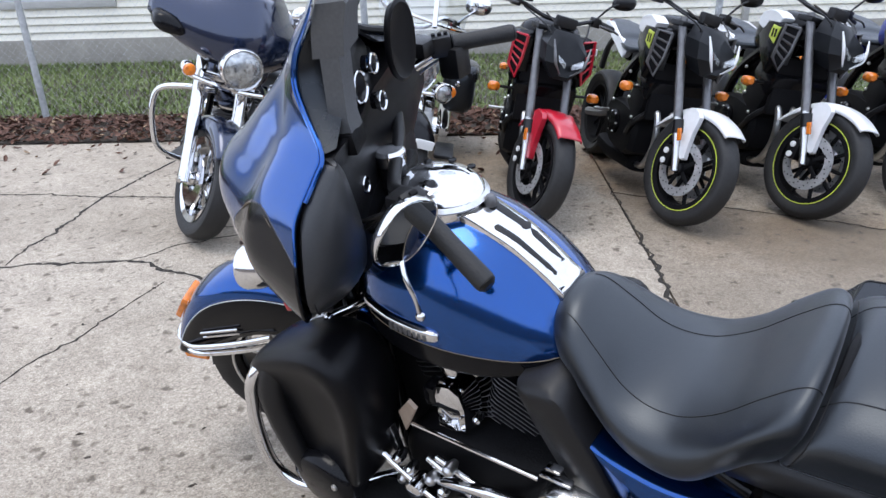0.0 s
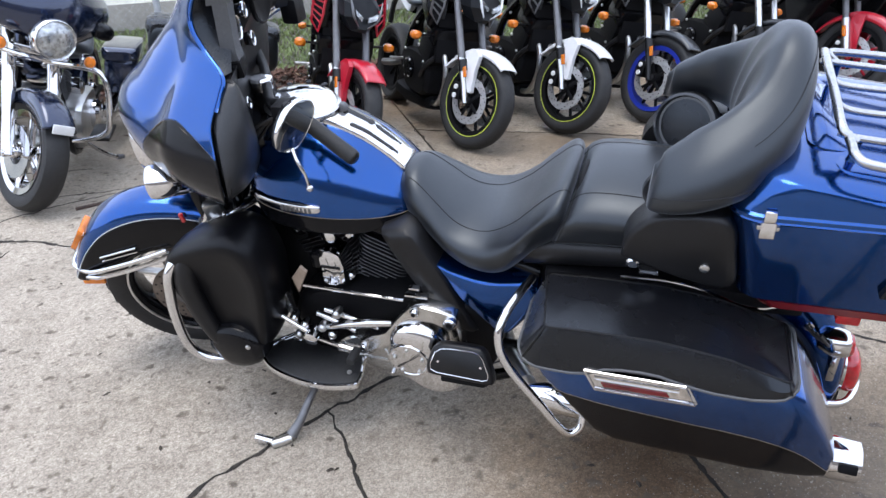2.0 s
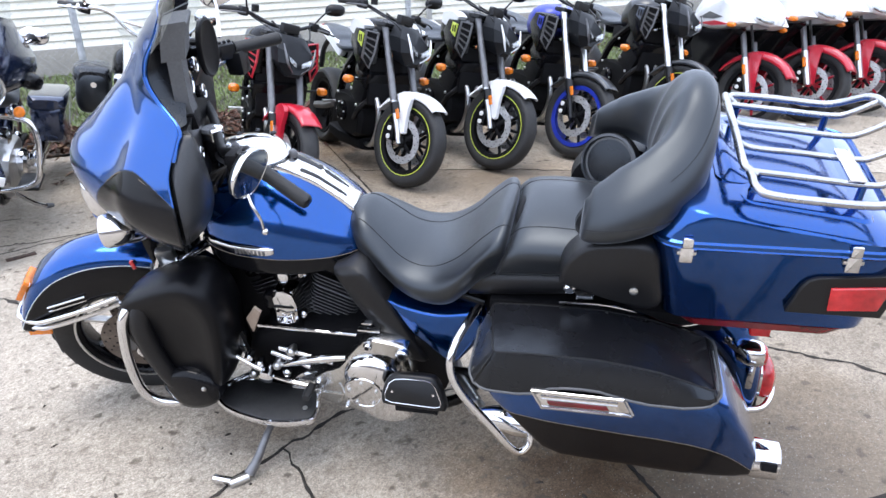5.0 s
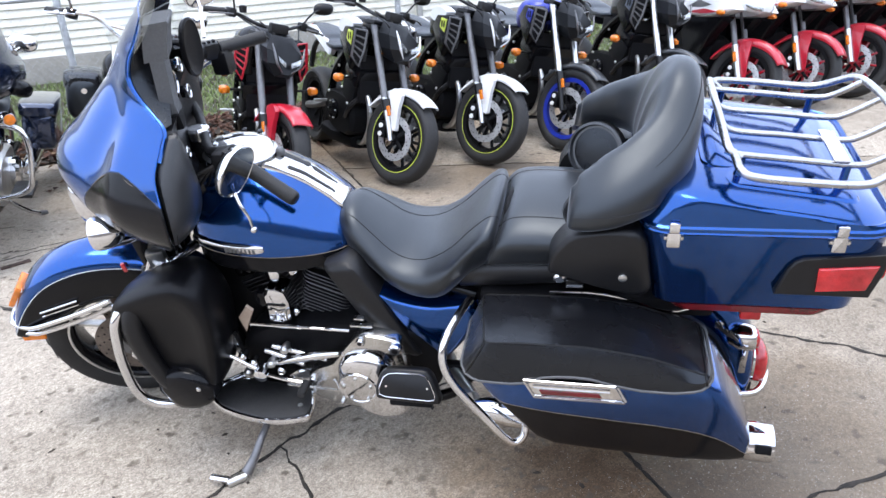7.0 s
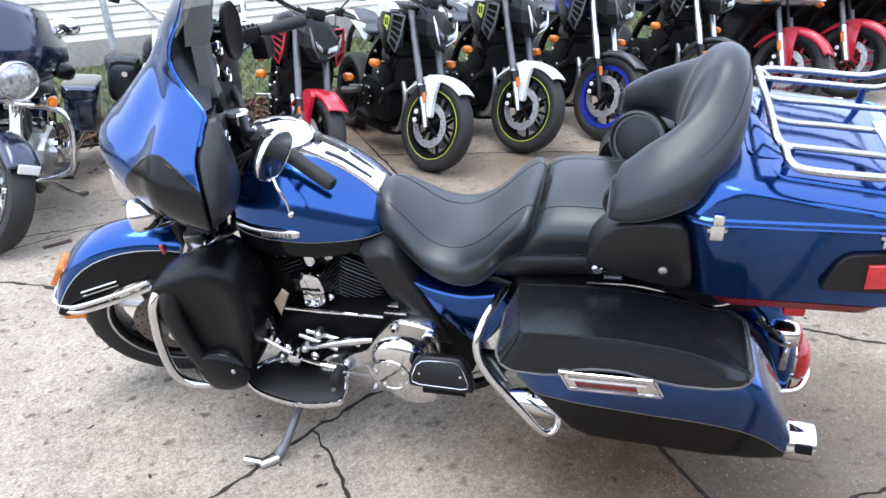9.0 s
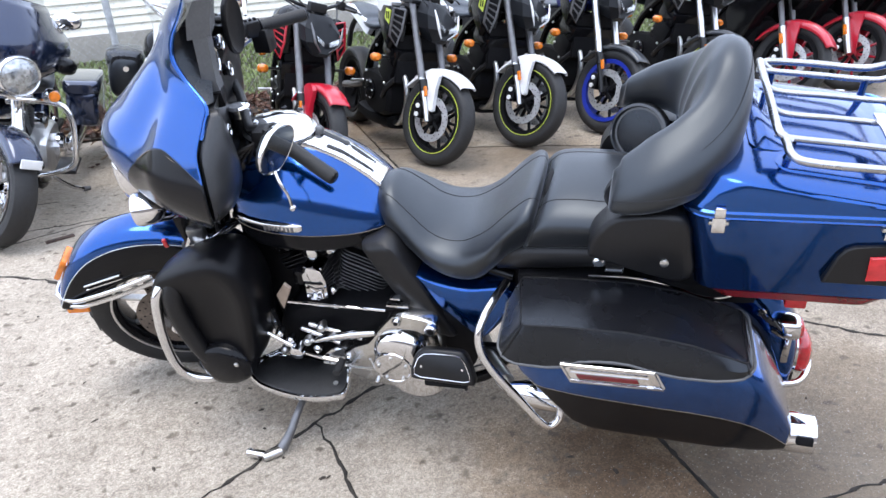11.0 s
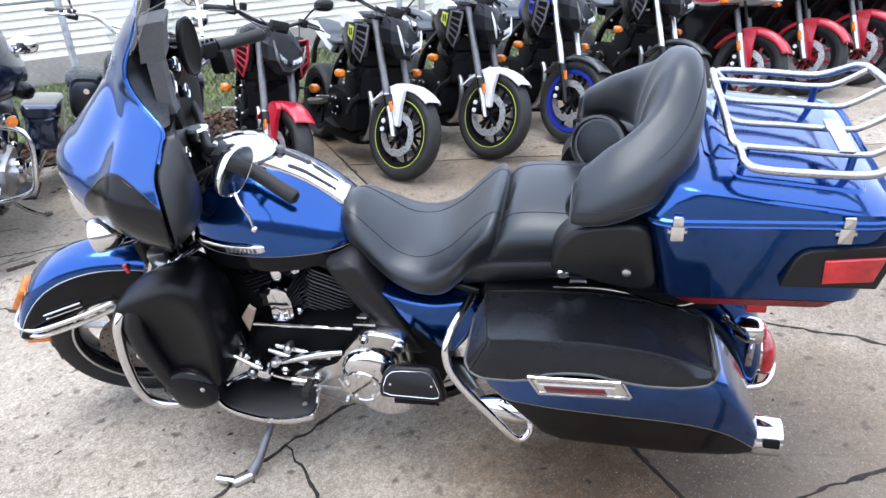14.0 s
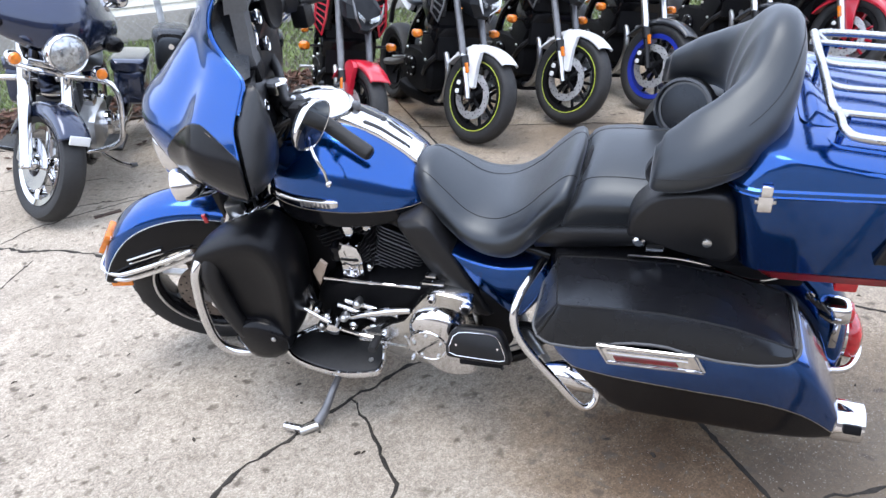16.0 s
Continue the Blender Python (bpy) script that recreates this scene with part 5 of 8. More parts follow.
def lid_ring(x0, x1, w, h, r, fall):
    """A ring of the lid at height h above the flange; the lid falls away towards the rear."""
    out = []
    for p in round_rect(x0, x1, -w, w, r, 7, 10):
        f = max(0.0, min(1.0, (p[0] - 0.87) / 0.43))
        out.append(Vector((*p, 0.944 + h * (1 - fall * f))))
    return out


lid = skin(bmesh.new(), [lid_ring(*a) for a in ((0.775, 1.308, 0.297, -0.004, 0.07, 0), (0.764, 1.320, 0.307, 0.0, 0.072, 0), (0.764, 1.320, 0.307, 0.008, 0.072, 0), (0.770, 1.316, 0.3015, 0.012, 0.072, 0), (0.776, 1.313, 0.3005, 0.022, 0.072, 0.2), (0.796, 1.309, 0.2990, 0.050, 0.073, 0.6), (0.816, 1.305, 0.2970, 0.074, 0.075, 0.80), (0.822, 1.303, 0.2945, 0.080, 0.077, 0.82), (0.830, 1.298, 0.287, 0.0845, 0.08, 0.80), (0.860, 1.276, 0.258, 0.091, 0.085, 0.72), (0.91, 1.22, 0.20, 0.099, 0.08, 0.6), (1.0, 1.13, 0.10, 0.104, 0.05, 0.5))])
part("trunk_lid", lid, BLUE, trunk, "blue domed trunk lid", TT, angle=28)
for rib in (((0.950, 1.250, 0.238, 0.086, 0.035, 0.70), (0.956, 1.244, 0.231, 0.0985, 0.035, 0.62), (0.970, 1.232, 0.218, 0.1010, 0.035, 0.60)), ((0.905, 1.00, 0.165, 0.085, 0.03, 0.66), (0.909, 0.99, 0.160, 0.1035, 0.03, 0.60), (0.921, 0.98, 0.150, 0.1065, 0.03, 0.60))):
    part("lid_rib", skin(bmesh.new(), [lid_ring(*a) for a in rib]), BLUE, trunk, "raised panel on the lid", TT, angle=28)
ring = box_ring(0.768, 1.317, 0.304, 0.939, 0.072)
part("lid_seal", tube([*ring, ring[0]], 0.0045, 6, 1), BLUE, trunk, "", TT)
for x in (0.845, 1.195):
    for s in (-1, 1):
        lt = part("latch", block(x - 0.015, x + 0.015, s * 0.306 - 0.005, s * 0.306 + 0.005, 0.902, 0.942, 0.003), CHROME, trunk, "chrome trunk latch", TT)
        part("latch_hook", block(x - 0.012, x + 0.012, s * 0.309 - 0.006, s * 0.309 + 0.006, 0.944, 0.970, 0.004), CHROME, lt, "", TT)
        part("latch_bar", block(x - 0.022, x + 0.022, s * 0.303 - 0.006, s * 0.303 + 0.006, 0.922, 0.932, 0.003), STEEL, lt, "", TT)
for s in (-1, 1):
    sl = part("side_lamp", plate([(1.085, 0.772), (1.104, 0.846), (1.116, 0.866), (1.134, 0.876), (1.308, 0.897), (1.304, 0.84), (1.288, 0.772)], [(s * 0.27, 0.0), (s * 0.3005, 0.0), (s * 0.304, 0.006)], round_n=1), SATIN, trunk, "black lamp surround", TT)
    part("lamp_lens", plate([(1.171, 0.788), (1.167, 0.853), (1.290, 0.866), (1.275, 0.797)], [(s * 0.29, 0.0), (s * 0.307, 0.0), (s * 0.310, 0.006)], round_n=1), REDLENS, sl, "red side lamp", TT)
part("rear_lamp_bar", block(1.285, 1.325, -0.27, 0.27, 0.80, 0.86, 0.012), REDLENS, trunk, "", TT)
part("underside_strip", skin(bmesh.new(), [box_ring(0.86, 1.235, 0.262, 0.680, 0.05), box_ring(0.835, 1.262, 0.267, 0.703, 0.05)]), DARKRED, trunk, "dark red strip under the trunk", TT)
part("stop_lamp", block(1.035, 1.085, -0.245, -0.195, 0.640, 0.684, 0.006), REDLENS, trunk, "small red lamp under the trunk", TT)
part("trunk_carrier", block(0.66, 1.20, -0.14, 0.14, 0.66, 0.694, 0.01), MATT, trunk, "", TT)
# rack
rack = new("luggage_rack")
rack.parent = bike
tagged(rack, "chrome tubular luggage rack")
RZ = 1.072
RACKTUBE = shader("dulled_chrome", (0.47, 0.47, 0.48), 0.26, 1.0, 0.10, 12.0, 0.03, 200, 0.0, 90, rough_vary=0.06)
RT = TT @ pose(1.02, 0, RZ, 0, 4, 0) @ pose(-1.02, 0, -RZ)
for s in (-1, 1):
    rail = [(0.968, s * 0.185, RZ + 0.010), (0.972, s * 0.212, RZ + 0.006), (0.978, s * 0.250, RZ), (1.005, s * 0.272, RZ - 0.004), (1.10, s * 0.276, RZ - 0.006), (1.215, s * 0.268, RZ - 0.008), (1.262, s * 0.258, RZ + 0.004), (1.312, s * 0.228, RZ + 0.038), (1.326, s * 0.195, RZ + 0.048)]
    part("rack_rail", tube(rail, 0.0095, 12, 5), RACKTUBE, rack, "", RT)
part("rack_rear", tube([(1.312, -0.228, RZ + 0.038), (1.328, -0.19, RZ + 0.050), (1.338, -0.09, RZ + 0.056), (1.340, 0.0, RZ + 0.058), (1.338, 0.09, RZ + 0.056), (1.328, 0.19, RZ + 0.050), (1.312, 0.228, RZ + 0.038)], 0.0095, 12, 5), RACKTUBE, rack, "", RT)
part("rack_front", tube([(0.985, -0.196, RZ + 0.002), (0.962, -0.190, RZ + 0.014), (0.952, -0.165, RZ + 0.026), (0.948, -0.08, RZ + 0.038), (0.947, 0, RZ + 0.042), (0.948, 0.08, RZ + 0.040), (0.952, 0.165, RZ + 0.034), (0.958, 0.190, RZ + 0.024), (0.985, 0.196, RZ + 0.002)], 0.0095, 12, 5), RACKTUBE, rack, "", RT)
for y in (-0.185, -0.062, 0.062, 0.185):
    e = abs(y) / 0.185
    part("rack_bar", tube([(0.952, y * 0.97, RZ + 0.036 - 0.026 * e), (0.985, y, RZ + 0.004), (1.10, y, RZ), (1.225, y, RZ - 0.004), (1.270, y * 0.99, RZ + 0.008), (1.336 - 0.010 * e, y * 0.96, RZ + 0.054 - 0.006 * e)], 0.0078, 12, 5), RACKTUBE, rack, "", RT)
part("rack_plate", block(1.180, 1.215, -0.195, -0.04, RZ + 0.004, RZ + 0.011, 0.003), CHROME, rack, "flat chrome cross plate", RT)
for x in (0.99, 1.215):
    for y in (-0.185, 0.185):
        part("rack_foot", lathe([(0.014, 0.985 if x > 1.1 else 1.02), (0.009, 1.005 if x > 1.1 else 1.035), (0.009, RZ - 0.004)], 10, "Z", None, (x, y, 0)), BLUE, rack, "", RT)

# saddlebags
LID_EDGE = [(0.34, 0.602), (0.36, 0.588), (0.40, 0.580), (0.46, 0.577), (0.51, 0.584), (0.55, 0.606), (0.61, 0.615), (0.67, 0.611), (0.74, 0.590), (0.80, 0.582), (0.87, 0.582), (0.925, 0.593), (0.957, 0.604)]
LID_TOP = [(0.37, 0.689), (0.50, 0.694), (0.66, 0.692), (0.80, 0.670), (0.94, 0.622)]
LID_CORNERS = (2, 19)


def between(pts, x):
    """The height at x along a smooth run of (x, z) points."""
    for (a, p), (b, q) in zip(pts, pts[1:]):
        if x <= b:
            t = max(0.0, min(1.0, (x - a) / (b - a)))
            return p + (q - p) * (t * t * (3 - 2 * t) if len(pts) > 6 else t)
    return pts[-1][1]


def border(x):
    """How far the border between blue and black sinks towards the tail of the bag."""
    f = max(0.0, (x - 0.80) / 0.27)
    return 0.10 * f ** 3


for s in (-1, 1):
    def bag_rings(rows):
        out = []
        for x, y0, y1, z0, z1, p in rows:
            out.append(oval((x, s * (y0 + y1) / 2, (z0 + z1) / 2), (0, 1, 0), (0, 0, 1), abs(y1 - y0) / 2, (z1 - z0) / 2, 40, p))
        return out
    rows_ = [(0.375, 0.24, 0.415, 0.545, 0.600, 4), (0.400, 0.225, 0.430, 0.500, 0.612, 5), (0.46, 0.22, 0.442, 0.425, 0.645, 8), (0.53, 0.22, 0.448, 0.330, 0.655, 9), (0.58, 0.22, 0.450, 0.308, 0.660, 10), (0.66, 0.22, 0.450, 0.300, 0.660, 10), (0.75, 0.22, 0.450, 0.292, 0.640, 9), (0.82, 0.22, 0.448, 0.284, 0.625, 9), (0.90, 0.22, 0.446, 0.274, 0.610, 8), (0.95, 0.22, 0.442, 0.269, 0.596, 7), (0.985, 0.225, 0.438, 0.266, 0.560, 7), (1.01, 0.228, 0.435, 0.266, 0.515, 6.5), (1.035, 0.23, 0.432, 0.268, 0.470, 6), (1.068, 0.24, 0.425, 0.276, 0.400, 5), (1.078, 0.26, 0.41, 0.292, 0.372, 4)]
    bm = skin(bmesh.new(), bag_rings(rows_))
    for v in bm.verts:
        if v.co.z < 0.53:
            v.co.y -= s * 0.10 * (0.53 - v.co.z)
        v.co.z += border(v.co.x)
    up, low, line = halves(bm, (0.45, 0, 0.477), (0.100, 0, 0.995))
    for b in (up, low, line):
        for v in b.verts:
            v.co.z -= border(v.co.x)
    bag = part("saddlebag", up, BLUE, bike, "blue and black hard saddlebag with vinyl-covered lid", angle=35)
    part("bag_bottom", low, BLACK, bag, "gloss black lower half of the bag", angle=35)
    part("pinstripe", line, GOLD, bag)
    low_, mid_, top_ = [], [], []
    for (x, y), (u, v) in zip(round_rect(0.341, 0.956, 0.206, 0.461, 0.050), round_rect(0.392, 0.938, 0.222, 0.436, 0.014)):
        u += (v - 0.33) * 0.15 * (1 - (u - 0.392) / 0.546)
        low_.append(Vector((x, s * y, between(LID_EDGE, x))))
        top_.append(Vector((u, s * v, between(LID_TOP, u) - 0.022 * (1 - (v - 0.222) / 0.214))))
        mid_.append(low_[-1].lerp(top_[-1], 0.55) + Vector((0, s * (0.010 if y > 0.40 else 0.0), 0.004)))
    under = [Vector((p.x + (0.65 - p.x) * 0.03, p.y + (s * 0.33 - p.y) * 0.05, p.z - 0.004)) for p in low_]
    crown = [Vector((0.46 + (p.x - 0.392) * 0.72, s * 0.33, between(LID_TOP, 0.46 + (p.x - 0.392) * 0.72) - 0.006)) for p in top_]
    ridge = [p.lerp(q, 0.55) for p, q in zip(top_, crown)]
    spine = crown
    lid_bm = skin(bmesh.new(), [under, low_, mid_, top_, ridge, spine])
    bmesh.ops.delete(lid_bm, geom=[f for f in lid_bm.faces if all(abs(v.co.y - s * 0.33) < 1e-4 for v in f.verts)], context="FACES_ONLY")
    lid_ = part("bag_lid", lid_bm, VINYL, bag, "black padded vinyl lid cover with piped edge", angle=38)
    part("lid_piping", tube([*low_, low_[0]], 0.0038, 6, 1), PLASTIC, lid_, "piped edge")
    part("lid_piping", tube([*top_, top_[0]], 0.0024, 6, 1), SATIN, lid_, "piped edge")
    for k in LID_CORNERS:
        part("lid_seam", tube([low_[k], mid_[k], top_[k]], 0.0024, 6, 4), SATIN, lid_)
    rf = part("reflector_plate", plate([(0.500, 0.600), (0.730, 0.597), (0.758, 0.537), (0.528, 0.538)], [(s * 0.445, 0), (s * 0.458, 0.0), (s * 0.462, 0.006)], round_n=1), CHROME, bag, "chrome plate with red reflector")
    rim = [Vector((x, s * 0.4645, z)) for x, z in ((0.505, 0.597), (0.727, 0.594), (0.752, 0.540), (0.530, 0.541))]
    part("plate_rim", tube([*rim, rim[0]], 0.0036, 8, 1), CHROME, rf, "raised chrome rim")
    part("plate_ledge", tube([(0.528, s * 0.463, 0.578), (0.715, s * 0.463, 0.576)], 0.0045, 8, 1), CHROME, rf)
    part("reflector", plate([(0.543, 0.564), (0.690, 0.563), (0.696, 0.551), (0.549, 0.551)], [(s * 0.455, 0), (s * 0.4635, 0.0), (s * 0.4645, 0.003)], round_n=1), DARKRED, rf)
    for x, z in ((0.512, 0.594), (0.724, 0.591), (0.748, 0.543)):
        part("plate_screw", bolt((x, s * 0.461, z), 0.005, 0.003 * s), GREYALLOY, rf)
    part("bag_latch", block(0.60, 0.64, s * 0.19 - 0.01, s * 0.21, 0.698, 0.708, 0.004), CHROME, bag)
    # rear guard bar and silencer
    gb = [(0.330, s * 0.20, 0.63), (0.312, s * 0.30, 0.645), (0.292, s * 0.375, 0.630), (0.288, s * 0.405, 0.58), (0.312, s * 0.415, 0.515), (0.378, s * 0.420, 0.418), (0.442, s * 0.420, 0.322), (0.470, s * 0.412, 0.298), (0.492, s * 0.395, 0.315), (0.488, s * 0.365, 0.358), (0.45, s * 0.30, 0.372), (0.36, s * 0.22, 0.375)]
    part("saddlebag_guard", tube(gb, 0.0115, 12, 6), CHROME, bike, "chrome saddlebag guard bar")
    muf = part("silencer", lathe([(0.022, 0.04), (0.034, 0.08), (0.045, 0.14), (0.050, 0.70), (0.050, 0.74), (0.048, 0.745)], 24, "X"), CHROME, bike, "chrome silencer", pose(0.30, s * 0.325, 0.335, 0, 4, 0))
    part("silencer_tip", lathe([(0.050, 0.74), (0.054, 0.745), (0.055, 0.80), (0.053, 0.850), (0.044, 0.853), (0.042, 0.80), (0.02, 0.795)], 24, "X"), CHROME, muf, "chrome end cap", pose(0.30, s * 0.325, 0.335, 0, 4, 0))
    part("tip_slot", block(0.80, 0.84, -0.012, 0.012, 0.050, 0.064, 0.004), MATT, muf, "", pose(0.30, s * 0.325, 0.335, 0, 4, 0) @ pose(0, 0, 0, s * -62, 0, 0))
part("lid_rail", tube([(0.554, -0.200, 0.668), (0.655, -0.200, 0.671), (0.743, -0.200, 0.657), (0.833, -0.200, 0.624), (0.890, -0.200, 0.621), (0.942, -0.196, 0.644), (0.965, -0.185, 0.664)], 0.0042, 8, 5), CHROME, bike, "thin chrome rail above the saddlebag")
part("rail_knob", lathe([(0.010, -0.02), (0.016, -0.015), (0.016, 0.012), (0.010, 0.018)], 14, "Y", None, (0.58, -0.195, 0.722)), CHROME, bike)

# rear wheel, fender, tail lamp
RX, RZ2 = 0.805, 0.305
RM = pose(RX, 0, RZ2)
rw = part("rear_wheel", lathe([(0.015, -0.13), (0.04, -0.10), (0.04, 0.10), (0.015, 0.13)], 16), CHROME, bike, "cast alloy rear wheel", RM)
wheel_spokes(rw, RM, 0.03, 0.195, 9, 0.016, 0.03, STEEL)
part("tyre", tyre(0.320, 0.165, 0.205), RUBBER, rw, "wide black road tyre", RM)
part("rim", hoop(0.208, [(-0.03, -0.06), (0.004, -0.07), (-0.01, -0.04), (-0.01, 0.04), (0.004, 0.07), (-0.03, 0.06)], 40), STEEL, rw, "", RM)
RF = [(195, 0.36, 0.30), (165, 0.365, 0.26), (130, 0.372, 0.25), (90, 0.372, 0.25), (50, 0.360, 0.25), (20, 0.346, 0.255), (-4, 0.338, 0.28), (-16, 0.336, 0.31)]
thicken(part("rear_fender", arc_guard(RX, RZ2, RF, 0.112, 20, -1.0, 1.0), BLUE, bike, "blue rear fender", angle=60), 0.004)
lens = body(fine([(1.165, 0, 0.405, 0.045, 0.045, 2.5), (1.195, 0, 0.395, 0.066, 0.066, 2.6), (1.222, 0, 0.388, 0.060, 0.060, 2.6), (1.236, 0, 0.385, 0.035, 0.038, 2.4)], 4), 22)
tail = part("tail_lamp", body(fine([(1.12, 0, 0.41, 0.05, 0.06, 2.6), (1.165, 0, 0.40, 0.070, 0.072, 2.6), (1.19, 0, 0.395, 0.072, 0.072, 2.6)], 4), 22), CHROME, bike, "chrome tail lamp with red lens", pose(-0.050, -0.02, -0.090))
part("lens", lens, REDLENS, tail, "red lens", pose(-0.050, -0.02, -0.090))
part("rear_bumper", tube([(1.03, -0.14, 0.30), (1.08, -0.135, 0.262), (1.155, -0.10, 0.242), (1.195, 0.0, 0.236), (1.155, 0.10, 0.242), (1.08, 0.135, 0.262), (1.03, 0.14, 0.30)], 0.011, 10, 6), CHROME, bike, "chrome rear bumper bar")
part("plate_bracket", block(1.13, 1.145, -0.07, 0.07, 0.20, 0.27, 0.004), SATIN, bike)
# lamps, brackets and leads between the bag and the rear fender
for s in (-1, 1):
    sig = part("rear_signal", body(fine([(1.045, s * 0.115, 0.470, 0.020, 0.022, 2.4), (1.075, s * 0.115, 0.468, 0.036, 0.036, 2.4), (1.112, s * 0.115, 0.465, 0.034, 0.034, 2.4), (1.120, s * 0.115, 0.465, 0.020, 0.020, 2.4)], 3), 18), CHROME, bike, "chrome turn signal with red lens")
    part("lens", body([(1.113, s * 0.115, 0.465, 0.033, 0.033, 2.4), (1.124, s * 0.115, 0.464, 0.026, 0.026, 2.4), (1.128, s * 0.115, 0.464, 0.010, 0.010, 2.4)], 16), REDLENS, sig)
    part("signal_bracket", block(1.085, 1.105, s * 0.115 - 0.012, s * 0.115 + 0.012, 0.335, 0.440, 0.005), CHROME, sig, "chrome bracket")
    for k in range(4):
        part("lead", tube([(0.99 + 0.012 * k, s * 0.20, 0.585 - 0.010 * k), (1.015 + 0.015 * k, s * 0.165, 0.530 - 0.012 * k), (1.045, s * 0.13, 0.480 + 0.006 * k)], 0.0035, 6, 4), SATIN, sig)
    part("carrier_bolt", lathe([(0.010, 0.0), (0.013, s * 0.010), (0.006, s * 0.014)], 12, "Y", None, (1.005, s * 0.150, 0.545)), CHROME, sig)
# blue frame cover, black side cover
for s in (-1, 1):
    part("frame_cover", plate([(0.055, 0.635), (0.12, 0.605), (0.21, 0.588), (0.33, 0.598), (0.335, 0.52), (0.27, 0.42), (0.235, 0.405), (0.165, 0.470), (0.11, 0.530)], [(s * 0.12, 0.0), (s * 0.185, 0.0), (s * 0.197, 0.010), (s * 0.200, 0.03)]), BLUE, bike, "blue side cover under the seat", angle=50)
    part("side_cover", plate([(-0.085, 0.728), (0.0, 0.735), (0.045, 0.67), (0.095, 0.57), (0.150, 0.44), (0.168, 0.40), (0.125, 0.405), (0.06, 0.475), (0.0, 0.555), (-0.05, 0.65)], [(s * 0.10, 0.0), (s * 0.185, 0.0), (s * 0.206, 0.012), (s * 0.210, 0.03)]), SATIN, bike, "satin black engine side cover", angle=50)

# engine
CASTING = shader("bare_casting", (0.40, 0.31, 0.24), 0.55, 0.2, 0.15, 12.0, 0.2, 150)
FIN = shader("dark_fin_metal", (0.008, 0.008, 0.009), 0.5, 0.0, 0.15, 12.0, 0.05, 200)
case = plate([(-0.42, 0.24), (-0.44, 0.36), (-0.36, 0.47), (-0.16, 0.48), (0.06, 0.50), (0.20, 0.47), (0.22, 0.30), (0.12, 0.20), (-0.20, 0.17)], [(-0.19, 0.03), (-0.17, 0.0), (0.17, 0.0), (0.19, 0.03)])
engine = part("engine", case, MATT, bike, "black and chrome twin-cylinder engine", angle=40)
for name, bx, bz, tilt in (("front_cylinder", -0.262, 0.44, -22), ("rear_cylinder", -0.185, 0.44, 23)):
    cm = pose(bx, 0, bz, 0, tilt, 0)
    cyl = part(name, lathe([(0.078, 0.0), (0.078, 0.21)], 24, "Z"), MATT, engine, "black finned cylinder", cm)
    fin_mesh, fin_edges = {}, {}
    for k in range(13):
        w = 0.098 if k < 9 else 0.108
        if w not in fin_mesh:
            fin = part("fin", skin(bmesh.new(), [[Vector((p.x, p.y, dz)) for p in box_ring(-w * 0.86, w * 0.86, w + 0.012, 0, 0.03, 4)] for dz in (0, 0.0032)]), FIN, cyl)
            fin_mesh[w] = fin.data
            ring = [Vector((p.x, p.y, 0.0016)) for p in box_ring(-w * 0.86, w * 0.86, w + 0.012, 0, 0.03, 4)]
            edge = part("fin_edge", tube([*ring, ring[0]], 0.0009, 5, 1), GREYALLOY, cyl, "bright machined fin edge")
            fin_edges[w] = edge.data
        else:
            fin, edge = new("fin", fin_mesh[w]), new("fin_edge", fin_edges[w])
            fin.parent = edge.parent = cyl
        fin.matrix_local = edge.matrix_local = cm @ pose(0, 0, 0.03 + k * 0.0135)
    part("rocker_cover", block(-0.085, 0.085, -0.115, 0.115, 0.205, 0.262, 0.018), BLACK, cyl, "black rocker cover", cm)
    for x in (-0.06, 0.06):
        part("cover_bolt", bolt((x, -0.112, 0.232), 0.008, 0.010), CHROME, cyl, "", cm)
# horn cover between the cylinders
HORN = [(-0.312, 0.489), (-0.262, 0.487), (-0.234, 0.503), (-0.229, 0.572), (-0.238, 0.612), (-0.265, 0.628), (-0.298, 0.621), (-0.314, 0.602), (-0.306, 0.562)]
horn = part("horn_cover", skin(bmesh.new(), [[Vector((-0.270 + (x + 0.270) * k, y, 0.555 + (z - 0.555) * k)) for x, z in HORN] for y, k in ((-0.12, 0.98), (-0.172, 1.0), (-0.186, 0.94), (-0.192, 0.78))]), CHROME, engine, "chrome horn cover", angle=30)
part("horn_band", block(-0.300, -0.238, -0.1965, -0.180, 0.566, 0.572, 0.002), BLACK, horn)
part("horn_lobe", block(-0.330, -0.300, -0.196, -0.150, 0.560, 0.612, 0.008), BLACK, horn, "black end of the horn")
part("horn_bracket", lathe([(0.012, -0.15), (0.022, -0.155), (0.022, -0.175), (0.010, -0.182)], 16, "Y", None, (-0.265, 0, 0.668)), CHROME, engine)
for k, (x, z) in enumerate(((-0.21, 0.665), (-0.35, 0.668), (-0.235, 0.505))):
    part("head_bolt", lathe([(0.006, -0.12), (0.014, -0.13), (0.014, -0.15), (0.008, -0.156)], 12, "Y", None, (x, 0, z)), CHROME, engine)
